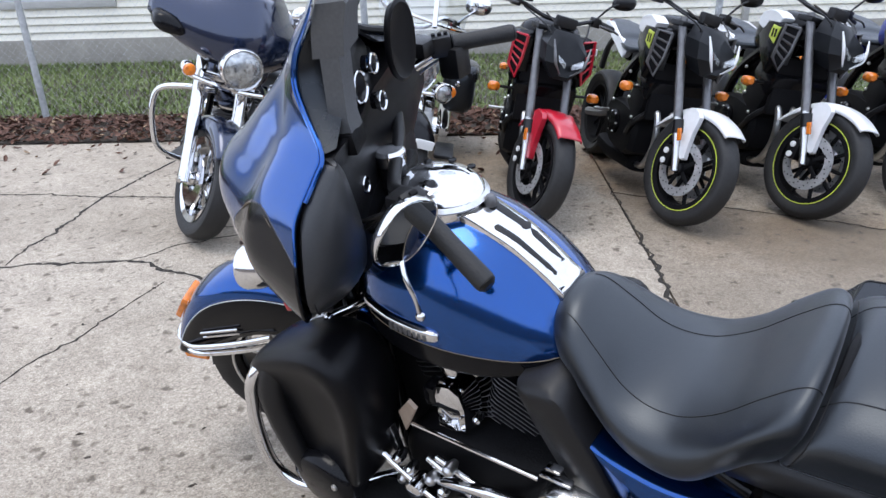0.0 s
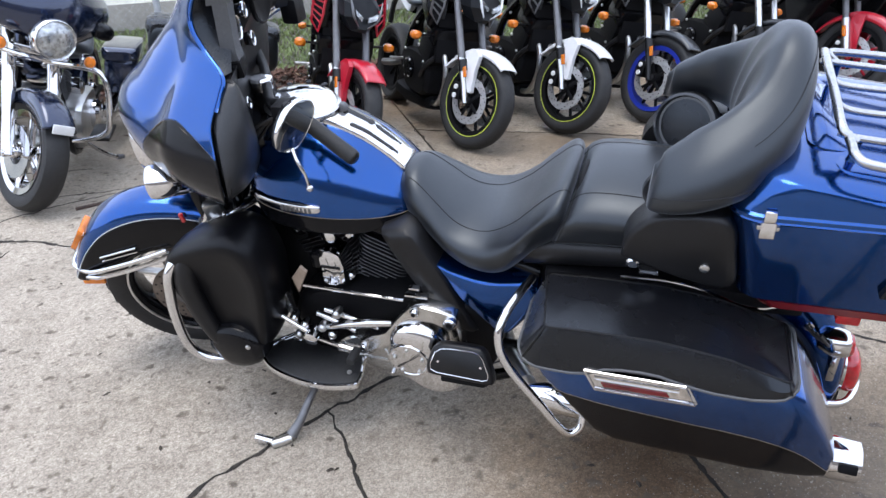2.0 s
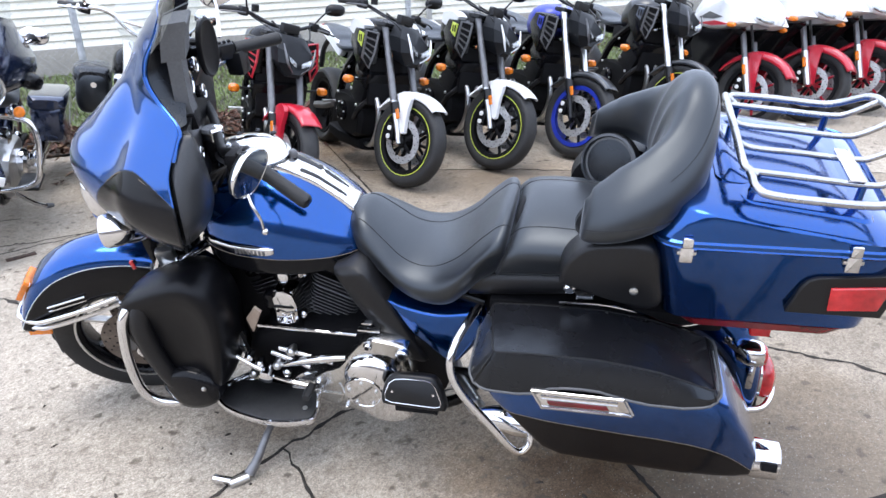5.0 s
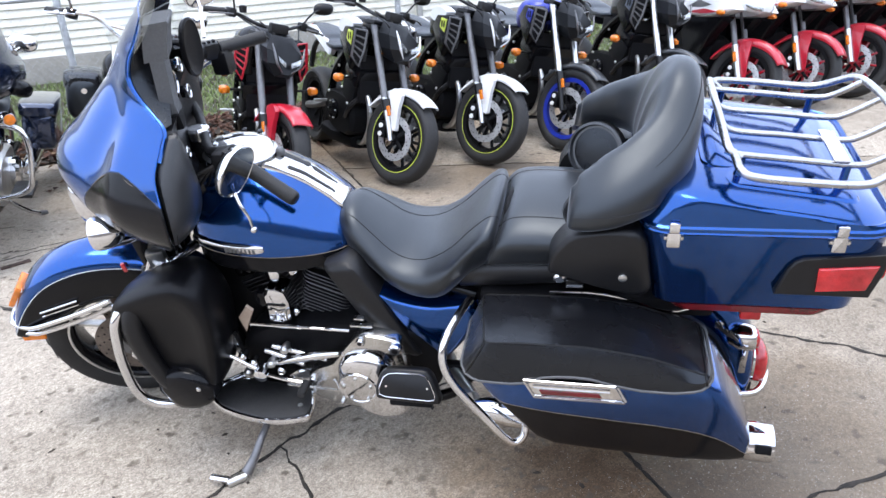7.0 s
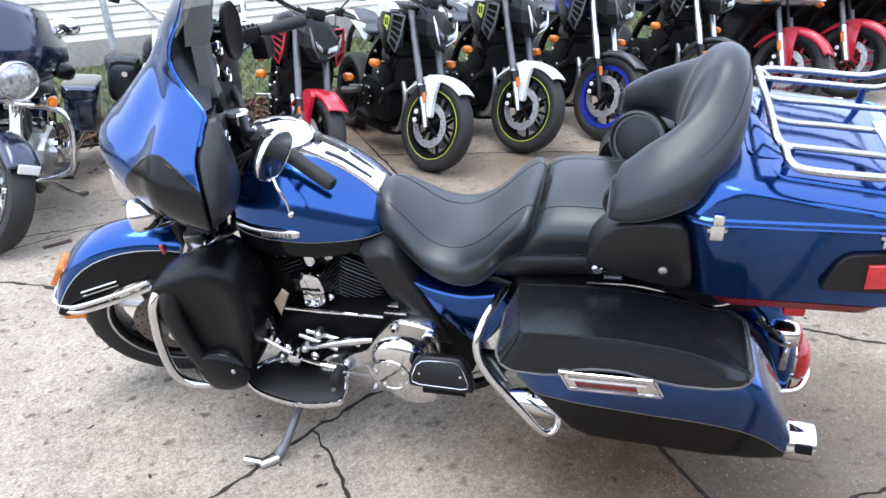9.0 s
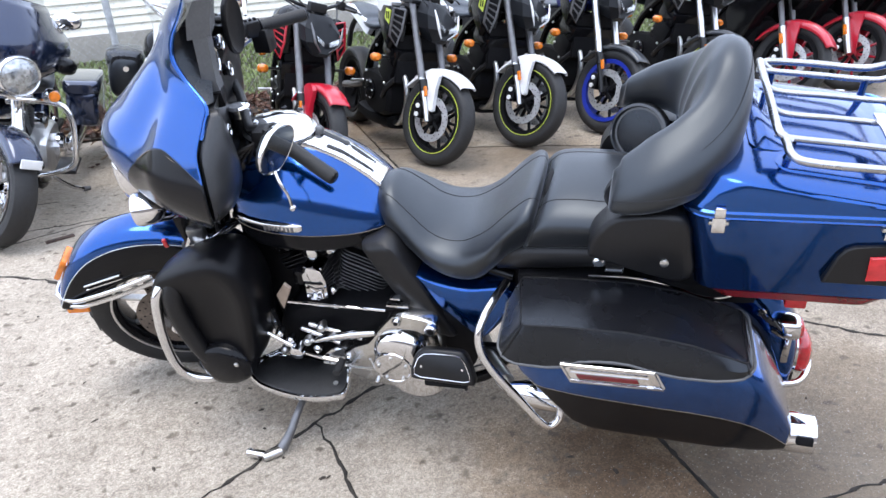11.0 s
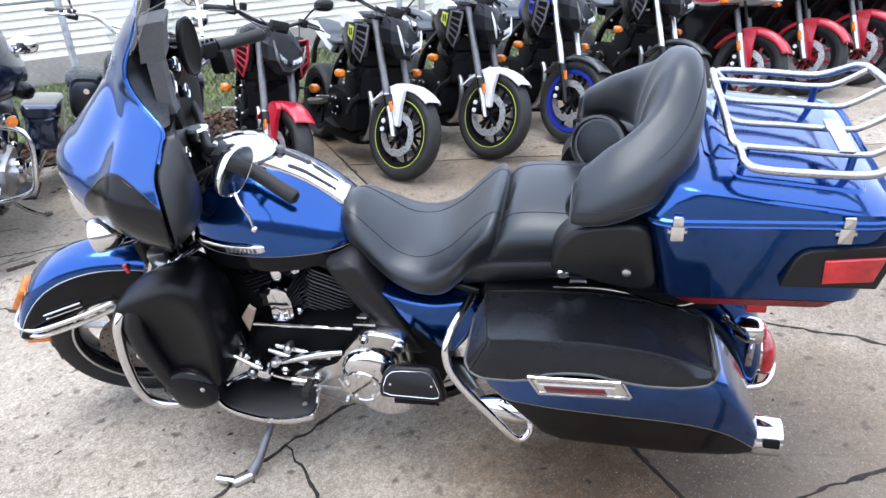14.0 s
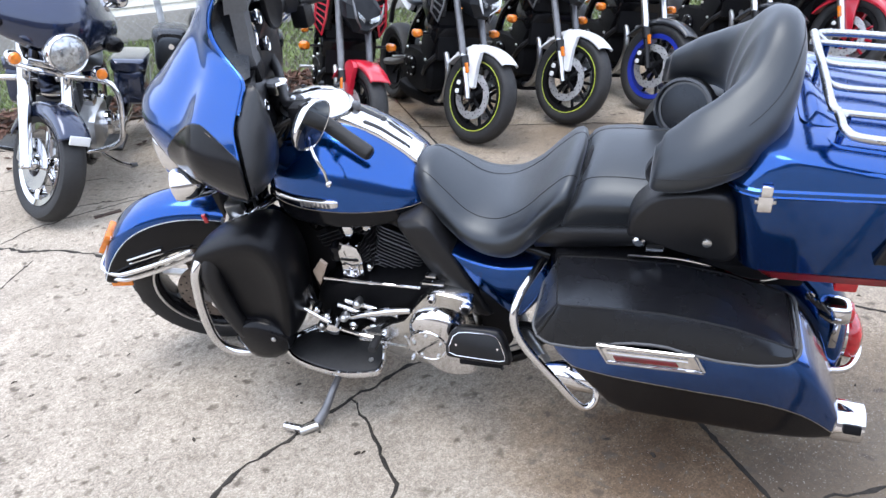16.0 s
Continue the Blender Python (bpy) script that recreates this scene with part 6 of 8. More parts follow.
# primary drive covers
prim = part("primary_cover", plate([(-0.30, 0.285), (-0.24, 0.335), (-0.165, 0.345), (-0.08, 0.395), (-0.02, 0.47), (0.09, 0.480), (0.125, 0.42), (0.120, 0.30), (0.07, 0.195), (-0.02, 0.172), (-0.12, 0.190), (-0.22, 0.225), (-0.29, 0.25)], [(-0.14, 0.0), (-0.212, 0.0), (-0.228, 0.010), (-0.233, 0.028)]), POLISHED, engine, "polished alloy primary drive cover", angle=30)
part("cover_window", plate([(-0.196, 0.334), (-0.178, 0.360), (-0.137, 0.362), (-0.148, 0.328), (-0.168, 0.312)], [(-0.225, 0.0), (-0.2345, 0.0), (-0.2355, 0.002)], round_n=1), MATT, prim, "dark opening in the cover")
for pts in ([(-0.275, 0.300), (-0.20, 0.298), (-0.135, 0.312), (-0.105, 0.352)], [(-0.285, 0.268), (-0.19, 0.262), (-0.115, 0.258), (-0.075, 0.285)], [(-0.14, 0.212), (-0.115, 0.258), (-0.12, 0.305)]):
    part("cover_rib", tube([(x, -0.2325, z) for x, z in pts], 0.0045, 8, 5), POLISHED, prim)
part("drive_cover", lathe([(0.105, -0.215), (0.105, -0.240), (0.098, -0.252), (0.088, -0.255), (0.084, -0.262), (0.01, -0.266)], 44, "Y", None, (0.034, 0, 0.272)), CHROME, prim, "round chrome outer cover")
part("drive_dome", lathe([(0.088, -0.220), (0.088, -0.255), (0.083, -0.272), (0.070, -0.284), (0.040, -0.292), (0.005, -0.294)], 44, "Y", None, (0.002, 0, 0.372)), CHROME, prim, "domed chrome cover")
derby = part("clutch_cover", lathe([(0.064, -0.26), (0.064, -0.290), (0.060, -0.297), (0.054, -0.298), (0.051, -0.2955), (0.005, -0.297)], 40, "Y", None, (-0.018, 0, 0.338)), CHROME, prim, "small round chrome clutch cover")
for a in range(20, 380, 72):
    part("cover_screw", bolt((-0.018 + 0.045 * math.cos(radians(a)), -0.2955, 0.338 + 0.045 * math.sin(radians(a))), 0.005, 0.006), STEEL, derby)
ARM = [(-0.195, 0.338), (-0.150, 0.372), (-0.101, 0.394), (-0.052, 0.460), (-0.006, 0.511), (0.030, 0.520), (0.108, 0.503), (0.124, 0.478), (0.108, 0.448), (0.060, 0.466), (0.012, 0.462), (-0.035, 0.415), (-0.081, 0.361), (-0.120, 0.335), (-0.167, 0.312)]
arm = part("upper_arm", plate(ARM, [(-0.21, 0), (-0.246, 0.0), (-0.254, 0.006)], round_n=2), POLISHED, prim, "cast alloy upper bracket", angle=30)
for x, z, r in ((0.005, 0.498, 0.014), (0.108, 0.476, 0.020), (-0.178, 0.328, 0.012)):
    part("arm_bolt", bolt((x, -0.250, z), r, 0.018), CHROME, arm)
    part("bolt_socket", bolt((x, -0.266, z), r * 0.5, 0.004), MATT, arm)
for x, z in ((-0.26, 0.30), (-0.20, 0.245), (-0.11, 0.205), (-0.085, 0.33), (0.095, 0.21)):
    part("cover_screw", bolt((x, -0.228, z), 0.009, 0.014), CHROME, prim)
part("lever_arm", tube([(-0.310, -0.240, 0.366), (-0.24, -0.245, 0.395), (-0.15, -0.247, 0.421), (-0.076, -0.245, 0.432)], [0.008, 0.013, 0.016, 0.010], 10, 5), CHROME, engine, "tapered chrome lever arm")
part("exhaust_pipe", tube([(-0.42, 0.12, 0.52), (-0.50, 0.15, 0.35), (-0.40, 0.14, 0.20), (-0.1, 0.13, 0.17), (0.15, 0.05, 0.20), (0.26, -0.18, 0.30), (0.33, -0.30, 0.335)], 0.026, 12, 6), STEEL, engine)
part("oil_cooler", block(-0.50, -0.37, -0.11, 0.16, 0.22, 0.70, 0.02), MATT, engine, "black oil cooler behind the front frame tubes")
part("oil_tank", block(-0.05, 0.20, -0.13, 0.13, 0.20, 0.42, 0.03), MATT, engine)
part("air_box", block(-0.36, -0.12, 0.12, 0.22, 0.50, 0.66, 0.03), CHROME, engine, "chrome air cleaner")
# frame
for s in (-1, 1):
    part("down_tube", tube([(-0.53, s * 0.03, 0.90), (-0.50, s * 0.10, 0.62), (-0.46, s * 0.14, 0.32), (-0.40, s * 0.14, 0.18), (-0.10, s * 0.14, 0.15), (0.20, s * 0.14, 0.17), (0.32, s * 0.14, 0.30)], 0.019, 10, 6), BLACK, bike, "black frame tube")
    part("top_tube", tube([(-0.50, s * 0.02, 0.93), (-0.20, s * 0.06, 0.74), (0.10, s * 0.10, 0.66), (0.34, s * 0.14, 0.60)], 0.02, 10, 5), BLACK, bike)
    part("swing_arm", tube([(0.22, s * 0.14, 0.30), (0.50, s * 0.15, 0.31), (0.83, s * 0.15, 0.305)], 0.024, 10, 4), MATT, bike)
part("battery_box", block(-0.02, 0.36, -0.13, 0.13, 0.42, 0.70, 0.02), MATT, bike)
part("bag_carrier", block(0.36, 0.98, -0.20, 0.20, 0.60, 0.66, 0.02), MATT, bike)

# leg shields with engine guard
SHIELD = shader("deep_black_plastic", (0.004, 0.004, 0.005), 0.34, 0.0, 0.2, 5.0, 0.05, 300, 0.0, 120, 0.18, rough_vary=0.06)
for s in (-1, 1):
    shield = plate([(-0.738, 0.620), (-0.705, 0.668), (-0.630, 0.706), (-0.540, 0.740), (-0.475, 0.750), (-0.425, 0.720), (-0.400, 0.640), (-0.408, 0.54), (-0.430, 0.43), (-0.455, 0.350), (-0.520, 0.275), (-0.600, 0.268), (-0.645, 0.300), (-0.660, 0.36), (-0.695, 0.47), (-0.742, 0.560)], [(s * 0.16, 0.05), (s * 0.19, 0.01), (s * 0.25, 0.0), (s * 0.31, 0.003), (s * 0.340, 0.014), (s * 0.350, 0.030), (s * 0.350, 0.055), (s * 0.344, 0.09), (s * 0.337, 0.14), (s * 0.333, 0.20)])
    lf = part("leg_shield", shield, SHIELD, bike, "black lower leg fairing", angle=60)
    part("shield_lobe", plate([(-0.655, 0.345), (-0.635, 0.400), (-0.57, 0.425), (-0.50, 0.410), (-0.462, 0.355), (-0.48, 0.300), (-0.54, 0.268), (-0.61, 0.272)], [(s * 0.30, 0.0), (s * 0.352, 0.0), (s * 0.368, 0.012), (s * 0.374, 0.035)]), BLACK, lf, "rounded lower storage lobe", angle=60)
    part("shield_fold", tube([(-0.605, s * 0.285, 0.688), (-0.648, s * 0.318, 0.650), (-0.662, s * 0.340, 0.585), (-0.650, s * 0.348, 0.50), (-0.622, s * 0.352, 0.40), (-0.595, s * 0.350, 0.33), (-0.585, s * 0.335, 0.285)], [0.016, 0.030, 0.034, 0.032, 0.026, 0.018, 0.010], 12, 6), SATIN, lf, "rounded front fold")
    for x, z in ((-0.50, 0.372),):
        part("shield_bolt", bolt((x, s * 0.372, z), 0.008, 0.006 * s * -1), STEEL, lf)
    guard = [(-0.55, s * 0.06, 0.70), (-0.64, s * 0.22, 0.68), (-0.690, s * 0.345, 0.635), (-0.712, s * 0.372, 0.54), (-0.722, s * 0.378, 0.42), (-0.718, s * 0.374, 0.335), (-0.690, s * 0.365, 0.290), (-0.630, s * 0.345, 0.268), (-0.55, s * 0.27, 0.25), (-0.44, s * 0.14, 0.23)]
    part("engine_guard", tube(guard, 0.0155, 12, 6), CHROME, bike, "chrome engine guard bar")

# footboards, levers, stand
for s in (-1, 1):
    bd = plate([(-0.535, s * 0.300), (-0.500, s * 0.225), (-0.43, s * 0.205), (-0.30, s * 0.215), (-0.215, s * 0.225), (-0.188, s * 0.255), (-0.172, s * 0.330), (-0.205, s * 0.362), (-0.30, s * 0.378), (-0.40, s * 0.365), (-0.48, s * 0.340)], [(0.236, 0.006), (0.240, 0.0), (0.252, 0.0), (0.258, 0.006)], axis="z", round_n=3)
    fb = part("footboard", bd, CHROME, bike, "rider footboard with rubber pad and chrome edge", angle=40)
    part("pad", plate([(-0.520, s * 0.296), (-0.490, s * 0.234), (-0.43, s * 0.215), (-0.30, s * 0.223), (-0.218, s * 0.233), (-0.197, s * 0.258), (-0.183, s * 0.326), (-0.208, s * 0.351), (-0.30, s * 0.366), (-0.40, s * 0.353), (-0.475, s * 0.329)], [(0.252, 0.0), (0.262, 0.0), (0.264, 0.006)], axis="z", round_n=3), RUBBER, fb, "black rubber pad", angle=40)
    part("pad_stud", lathe([(0.008, 0.262), (0.008, 0.267), (0.003, 0.268)], 10, "Z", None, (-0.215, s * 0.312, 0)), STEEL, fb)
    part("hanger", block(-0.38, -0.33, s * 0.16 - 0.02, s * 0.25, 0.215, 0.236, 0.006), MATT, fb)
    pm = pose(0.150, s * 0.318, 0.400, s * 26, 0, 0)
    PB = [(-0.094, -0.015), (-0.080, 0.028), (-0.060, 0.045), (-0.030, 0.050), (0.045, 0.050), (0.067, 0.043), (0.081, 0.022), (0.099, -0.030), (0.097, -0.046), (0.080, -0.052), (-0.070, -0.047), (-0.092, -0.038)]
    pb = part("passenger_board", plate(PB, [(s * -0.020, 0.012), (s * -0.012, 0.0), (s * 0.010, 0.0), (s * 0.017, 0.005), (s * 0.020, 0.014)], round_n=3), SATIN, bike, "black folded passenger footboard", pm, angle=40)
    out = [Vector((x * 0.86, s * 0.021, z * 0.76)) for x, z in PB]
    part("board_trim", tube([*out, out[0]], 0.0018, 6, 1), CHROME, pb, "thin chrome border", pm)
    for x in (-0.060, 0.062):
        part("board_screw", bolt((x, s * 0.0205, -0.004), 0.0035, 0.003 * s), CHROME, pb, "", pm)
    part("board_hinge", block(-0.06, 0.07, s * -0.03 - 0.02, s * -0.03 + 0.02, -0.075, -0.045, 0.008), MATT, pb, "", pm)
    part("board_arm", tube([(-0.01, s * -0.02, -0.05), (-0.03, s * -0.12, -0.08)], 0.016, 8, 1), MATT, pb, "", pm)
part("shift_lever", tube([(-0.482, -0.255, 0.426), (-0.42, -0.260, 0.396), (-0.372, -0.262, 0.368), (-0.33, -0.258, 0.340)], 0.0075, 8, 4), CHROME, bike, "chrome heel-toe shift lever")
part("shift_lever", tube([(-0.33, -0.262, 0.340), (-0.27, -0.268, 0.330), (-0.195, -0.270, 0.318)], 0.0075, 8, 4), CHROME, bike)
part("shift_peg", lathe([(0.012, -0.32), (0.014, -0.30), (0.014, -0.265), (0.008, -0.26)], 12, "Y", None, (-0.20, 0, 0.318)), RUBBER, bike)
part("shift_pivot", lathe([(0.016, -0.285), (0.024, -0.28), (0.024, -0.235), (0.012, -0.22)], 16, "Y", None, (-0.345, 0, 0.345)), CHROME, bike, "chrome lever pivot")
part("shift_rod", tube([(-0.353, -0.225, 0.515), (-0.037, -0.225, 0.509)], 0.0050, 8, 1), CHROME, bike, "long chrome shift rod")
part("rod_end", block(-0.028, 0.041, -0.235, -0.215, 0.532, 0.540, 0.003), CHROME, bike)
part("rod_end", block(-0.012, 0.020, -0.235, -0.215, 0.560, 0.567, 0.003), CHROME, bike)
part("rod_link", plate([(-0.346, 0.592), (-0.328, 0.574), (-0.371, 0.490), (-0.382, 0.545)], [(-0.222, 0.0), (-0.230, 0.0), (-0.232, 0.002)], round_n=1), CASTING, bike, "pale forged link")
part("guard_bracket", plate([(-0.456, 0.517), (-0.424, 0.501), (-0.436, 0.475), (-0.474, 0.472)], [(-0.212, 0.0), (-0.228, 0.0), (-0.230, 0.002)], round_n=1), CASTING, bike, "brown cast bracket")
part("bracket_arm", plate([(-0.474, 0.452), (-0.420, 0.476), (-0.408, 0.396), (-0.424, 0.386), (-0.437, 0.453)], [(-0.215, 0.0), (-0.230, 0.0), (-0.232, 0.002)], round_n=1), CHROME, bike, "bent chrome bracket arm")
part("pushrod_tube", tube([(-0.335, -0.215, 0.40), (-0.20, -0.240, 0.375)], 0.011, 10, 1), CHROME, engine)
part("pushrod_tube", tube([(-0.30, -0.225, 0.43), (-0.12, -0.245, 0.405)], 0.009, 10, 1), CHROME, engine)
for k, (x, z) in enumerate(((-0.40, 0.33), (-0.37, 0.375), (-0.31, 0.375), (-0.28, 0.35), (-0.25, 0.44), (-0.40, 0.40))):
    part("linkage_bolt", lathe([(0.008, -0.22), (0.014, -0.235), (0.014, -0.255), (0.008, -0.262)], 12, "Y", None, (x, 0, z)), CHROME if k % 2 else STEEL, engine)
WB = BIKE.inverted()


def ground_at(x, y, z):
    return WB @ Vector((x, y, z))


leg = [Vector((-0.33, -0.16, 0.20)), ground_at(-0.350, -0.33, 0.12), ground_at(-0.366, -0.395, 0.06), ground_at(-0.385, -0.43, 0.022)]
stand = part("side_stand", tube(leg, [0.010, 0.011, 0.014, 0.018], 10, 4), GREYALLOY, bike, "steel side stand resting on the concrete")
part("stand_foot", tube([ground_at(-0.385, -0.435, 0.016), ground_at(-0.43, -0.475, 0.013)], 0.015, 10, 1, flat=1.0), STEEL, stand)
part("stand_toe", tube([ground_at(-0.425, -0.470, 0.020), ground_at(-0.485, -0.468, 0.022)], 0.014, 10, 1), CHROME, stand, "chrome peg on the stand")

# ---- the parked row: naked motorcycles, sport motorcycles and two cruisers; each with its front wheel at its origin ----


def front_end(root, wheelbase, R, rim, w, S, rim_mat, stripe, spoke_n, disc_mat, spoke_mat):
    """Both wheels with tyres, rims and brake discs."""
    for name, m, ww in (("front_wheel", S @ pose(0, 0, R), w), ("rear_wheel", pose(wheelbase, 0, R), w * 1.45)):
        wh = part(name, lathe([(0.01, -0.10), (0.028, -0.09), (0.036, -0.03), (0.036, 0.03), (0.028, 0.09), (0.01, 0.10)], 16), spoke_mat, root, "", m)
        wheel_spokes(wh, m, 0.03, rim - 0.012, spoke_n, 0.011, 0.014, spoke_mat, 0.75)
        part("tyre", tyre(R, ww, rim, 40), RUBBER, wh, "black sport tyre", m)
        part("rim", hoop(rim, [(-0.026, -ww * 0.36), (0.003, -ww * 0.42), (0.004, -ww * 0.36), (-0.014, -0.02), (-0.014, 0.02), (0.004, ww * 0.36), (0.003, ww * 0.42), (-0.026, ww * 0.36)], 40), rim_mat, wh, "", m)
        if stripe and name == "front_wheel":
            for s in (-1, 1):
                part("rim_stripe", hoop(rim + 0.003, [(-0.001, s * ww * 0.42), (0.0035, s * ww * 0.425), (0.0035, s * ww * 0.40), (-0.001, s * ww * 0.39)], 40), stripe, wh, "coloured stripe round the rim", m)
        for s in ((-1, 1) if name == "front_wheel" else (-1,)):
            y = s * 0.066
            part("brake_disc", drilled_disc(0.100, 0.148, 0.0025, y), disc_mat, wh, "steel brake disc", m)
            part("disc_carrier", spokes(0.028, 0.108, 5, 0.013, 0.004, 0.8), MATT, wh, "", m @ pose(0, y, 0))
            if name == "front_wheel":
                part("disc_holes", disc_holes(0.100, 0.148, y, 0.0025, 12), MATT, wh, "", m)["kind"] = "stuff"


def ambers(root, spots):
    for x, y, z, r in spots:
        sg = part("turn_signal", body([(x - 0.045, y, z, r * 0.45, r * 0.4, 2.4), (x - 0.02, y, z, r, r * 0.8, 2.4), (x + 0.015, y, z, r * 0.95, r * 0.75, 2.4), (x + 0.03, y, z, r * 0.4, r * 0.4, 2.4)], 14), AMBER, root, "amber turn signal")
        part("stalk", tube([(x + 0.01, y, z), (x + 0.02, y * 0.6, z - 0.005)], 0.009, 6, 1), SATIN, sg)


def wing_mirror(root, a, b, c, s):
    st = part("mirror", skin(bmesh.new(), [oval(Vector(c) + Vector((d, 0, 0)), (0, 1, 0), (0, 0.15 * s, 1), aa, bb, 18, 2.6) for d, aa, bb in ((-0.035, 0.02, 0.012), (-0.025, 0.055, 0.030), (-0.005, 0.068, 0.040), (0.008, 0.064, 0.037))]), SATIN, root, "black mirror on a bent stem")
    part("mirror_stem", tube([a, b, c], 0.006, 7, 5), SATIN, st)


COWL = shader("dark_cowl_plastic", (0.008, 0.009, 0.011), 0.30, 0.0, 0.2, 8.0, 0.05, 300, 0.0, 120, 0.20)


def naked_bike(label, fender_mat, rim_mat, stripe, accent, shroud_mat, tank_mat, group, slim_fender=False, fork_mat=None):
    root = thing("naked_motorcycle", label, "motorcycle", group=group)
    neck = Vector((0.36, 0, 1.0))
    S = steer(20, neck)
    front_end(root, 1.42, 0.302, 0.218, 0.118, S, rim_mat, stripe, 10, DISC, MATT)
    for s in (-1, 1):
        y = s * 0.105
        part("fork_leg", tube([(-0.005, y, 0.285), (0.045, y, 0.40), (0.115, y, 0.545)], [0.017, 0.018, 0.024], 12, 3), SATIN if slim_fender else STEEL, root, "alloy lower fork leg", S)
        part("fork_tube", tube([(0.112, y, 0.54), (0.345, y, 1.03)], 0.0235, 12, 1), fork_mat or GREYALLOY, root, "upper fork tube", S)
        part("fork_shield", tube([(0.07, y - s * 0.002, 0.47), (0.10, y - s * 0.002, 0.535)], 0.032, 12, 1), SATIN, root, "", S)
        part("side_reflector", block(-0.02, 0.006, y + s * 0.026, y + s * 0.036, 0.41, 0.475, 0.004), AMBER, root, "amber fork reflector", S @ pose(0, 0, 0, 0, 24, 0) @ pose(-0.16, 0, 0.0))
        cal = part("brake_caliper", block(0.055, 0.125, y * 0.8 - 0.03, y * 0.8 + 0.03, 0.29, 0.40, 0.014), MATT, root, "black brake caliper", S)
        for z in (0.315, 0.37):
            part("caliper_bolt", lathe([(0.016, 0.0), (0.016, s * 0.008), (0.006, s * 0.010)], 12, "Y", None, (0.088, y * 0.8 + s * 0.034, z)), PALEBLUE, cal, "bright piston cap", S)
        # fender leg that runs down beside the fork
        if not slim_fender:
            part("fender_leg", plate([(-0.028, 0.360), (0.004, 0.352), (0.042, 0.44), (0.078, 0.53), (0.084, 0.600), (0.02, 0.622), (-0.030, 0.585), (-0.020, 0.50)], [(s * 0.072, 0.0), (s * 0.092, 0.0), (s * 0.100, 0.005)], round_n=2), fender_mat, root, "fender leg beside the fork", S)
    rows = [(132, 0.334, 0.308), (115, 0.333, 0.295), (95, 0.330, 0.285), (70, 0.328, 0.285), (45, 0.330, 0.298), (28, 0.335, 0.318)]
    thicken(part("front_fender", arc_guard(0, 0.302, rows, 0.070, 12, -1, 1), fender_mat, root, "front fender", S, angle=50), 0.004)
    # headlamp and its cowl
    cowl = skin(bmesh.new(), [[Vector(p) for p in r] for r in (
        ((0.09, -0.03, 0.80), (0.09, 0.03, 0.80), (0.07, 0.075, 0.86), (0.10, 0.095, 0.93), (0.16, 0.05, 0.985), (0.16, -0.05, 0.985), (0.10, -0.095, 0.93), (0.07, -0.075, 0.86)),
        ((0.13, -0.05, 0.775), (0.13, 0.05, 0.775), (0.13, 0.115, 0.855), (0.15, 0.125, 0.94), (0.20, 0.075, 1.02), (0.20, -0.075, 1.02), (0.15, -0.125, 0.94), (0.13, -0.115, 0.855)),
        ((0.24, -0.05, 0.80), (0.24, 0.05, 0.80), (0.25, 0.10, 0.86), (0.27, 0.11, 0.95), (0.28, 0.07, 1.03), (0.28, -0.07, 1.03), (0.27, -0.11, 0.95), (0.25, -0.10, 0.86)))])
    hl = part("headlamp_cowl", cowl, COWL, root, "dark angular headlamp cowl", S, angle=25)
    for s in (-1, 1):
        quad = [(0.062, 0.070, 0.872), (0.076, 0.020, 0.846), (0.080, 0.018, 0.872), (0.078, 0.080, 0.908)]
        part("headlamp_lens", skin(bmesh.new(), [[Vector((x + d, s * y, z)) for x, y, z in quad] for d in (-0.010, 0.004)]), LAMP, hl, "slanted headlamp lens", S)
        part("cowl_blade", tube([(0.105, s * 0.112, 0.975), (0.078, s * 0.098, 0.915), (0.066, s * 0.080, 0.862), (0.082, s * 0.030, 0.812)], [0.004, 0.008, 0.008, 0.003], 6, 4), WHITEP if fender_mat is WHITEP else GREYALLOY, hl, "", S)
    part("meter", block(0.24, 0.29, -0.06, 0.06, 1.03, 1.09, 0.01), SATIN, root, "", S)
    part("triple_clamp", block(0.30, 0.40, -0.135, 0.135, 0.99, 1.02, 0.01), SATIN, root, "", S)
    part("handlebar", tube([(0.47, -0.40, 1.085), (0.42, -0.25, 1.10), (0.36, -0.10, 1.06), (0.355, 0, 1.055), (0.36, 0.10, 1.06), (0.42, 0.25, 1.10), (0.47, 0.40, 1.085)], 0.012, 8, 4), SATIN, root, "black wide handlebar", S)
    for s in (-1, 1):
        part("grip", tube([(0.435, s * 0.29, 1.098), (0.475, s * 0.41, 1.083)], 0.018, 10, 1), RUBBER, root, "", S)
        part("lever", tube([(0.37, s * 0.26, 1.09), (0.36, s * 0.33, 1.085), (0.395, s * 0.41, 1.07)], 0.006, 6, 4), GREYALLOY, root, "", S)
        part("switch_housing", block(0.39, 0.45, s * 0.255 - 0.025, s * 0.255 + 0.025, 1.07, 1.125, 0.01), SATIN, root, "", S)
        wing_mirror(root, S @ Vector((0.40, s * 0.24, 1.11)), S @ Vector((0.37, s * 0.29, 1.20)), S @ Vector((0.40, s * 0.38, 1.24)), s)
    part("brake_reservoir", lathe([(0.022, 0), (0.024, 0.04), (0.018, 0.045)], 12, "Z", None, S @ Vector((0.37, 0.20, 1.11))), SATIN, root)
    for k in range(4):
        part("cable", tube([S @ Vector((0.37, 0.22 - 0.14 * k, 1.08)), S @ Vector((0.20, 0.10 - 0.07 * k, 1.0)), S @ Vector((0.25, 0.06 - 0.04 * k, 0.86)), (0.38, 0.04 - 0.03 * k, 0.78)], 0.005, 5, 4), SATIN, root)
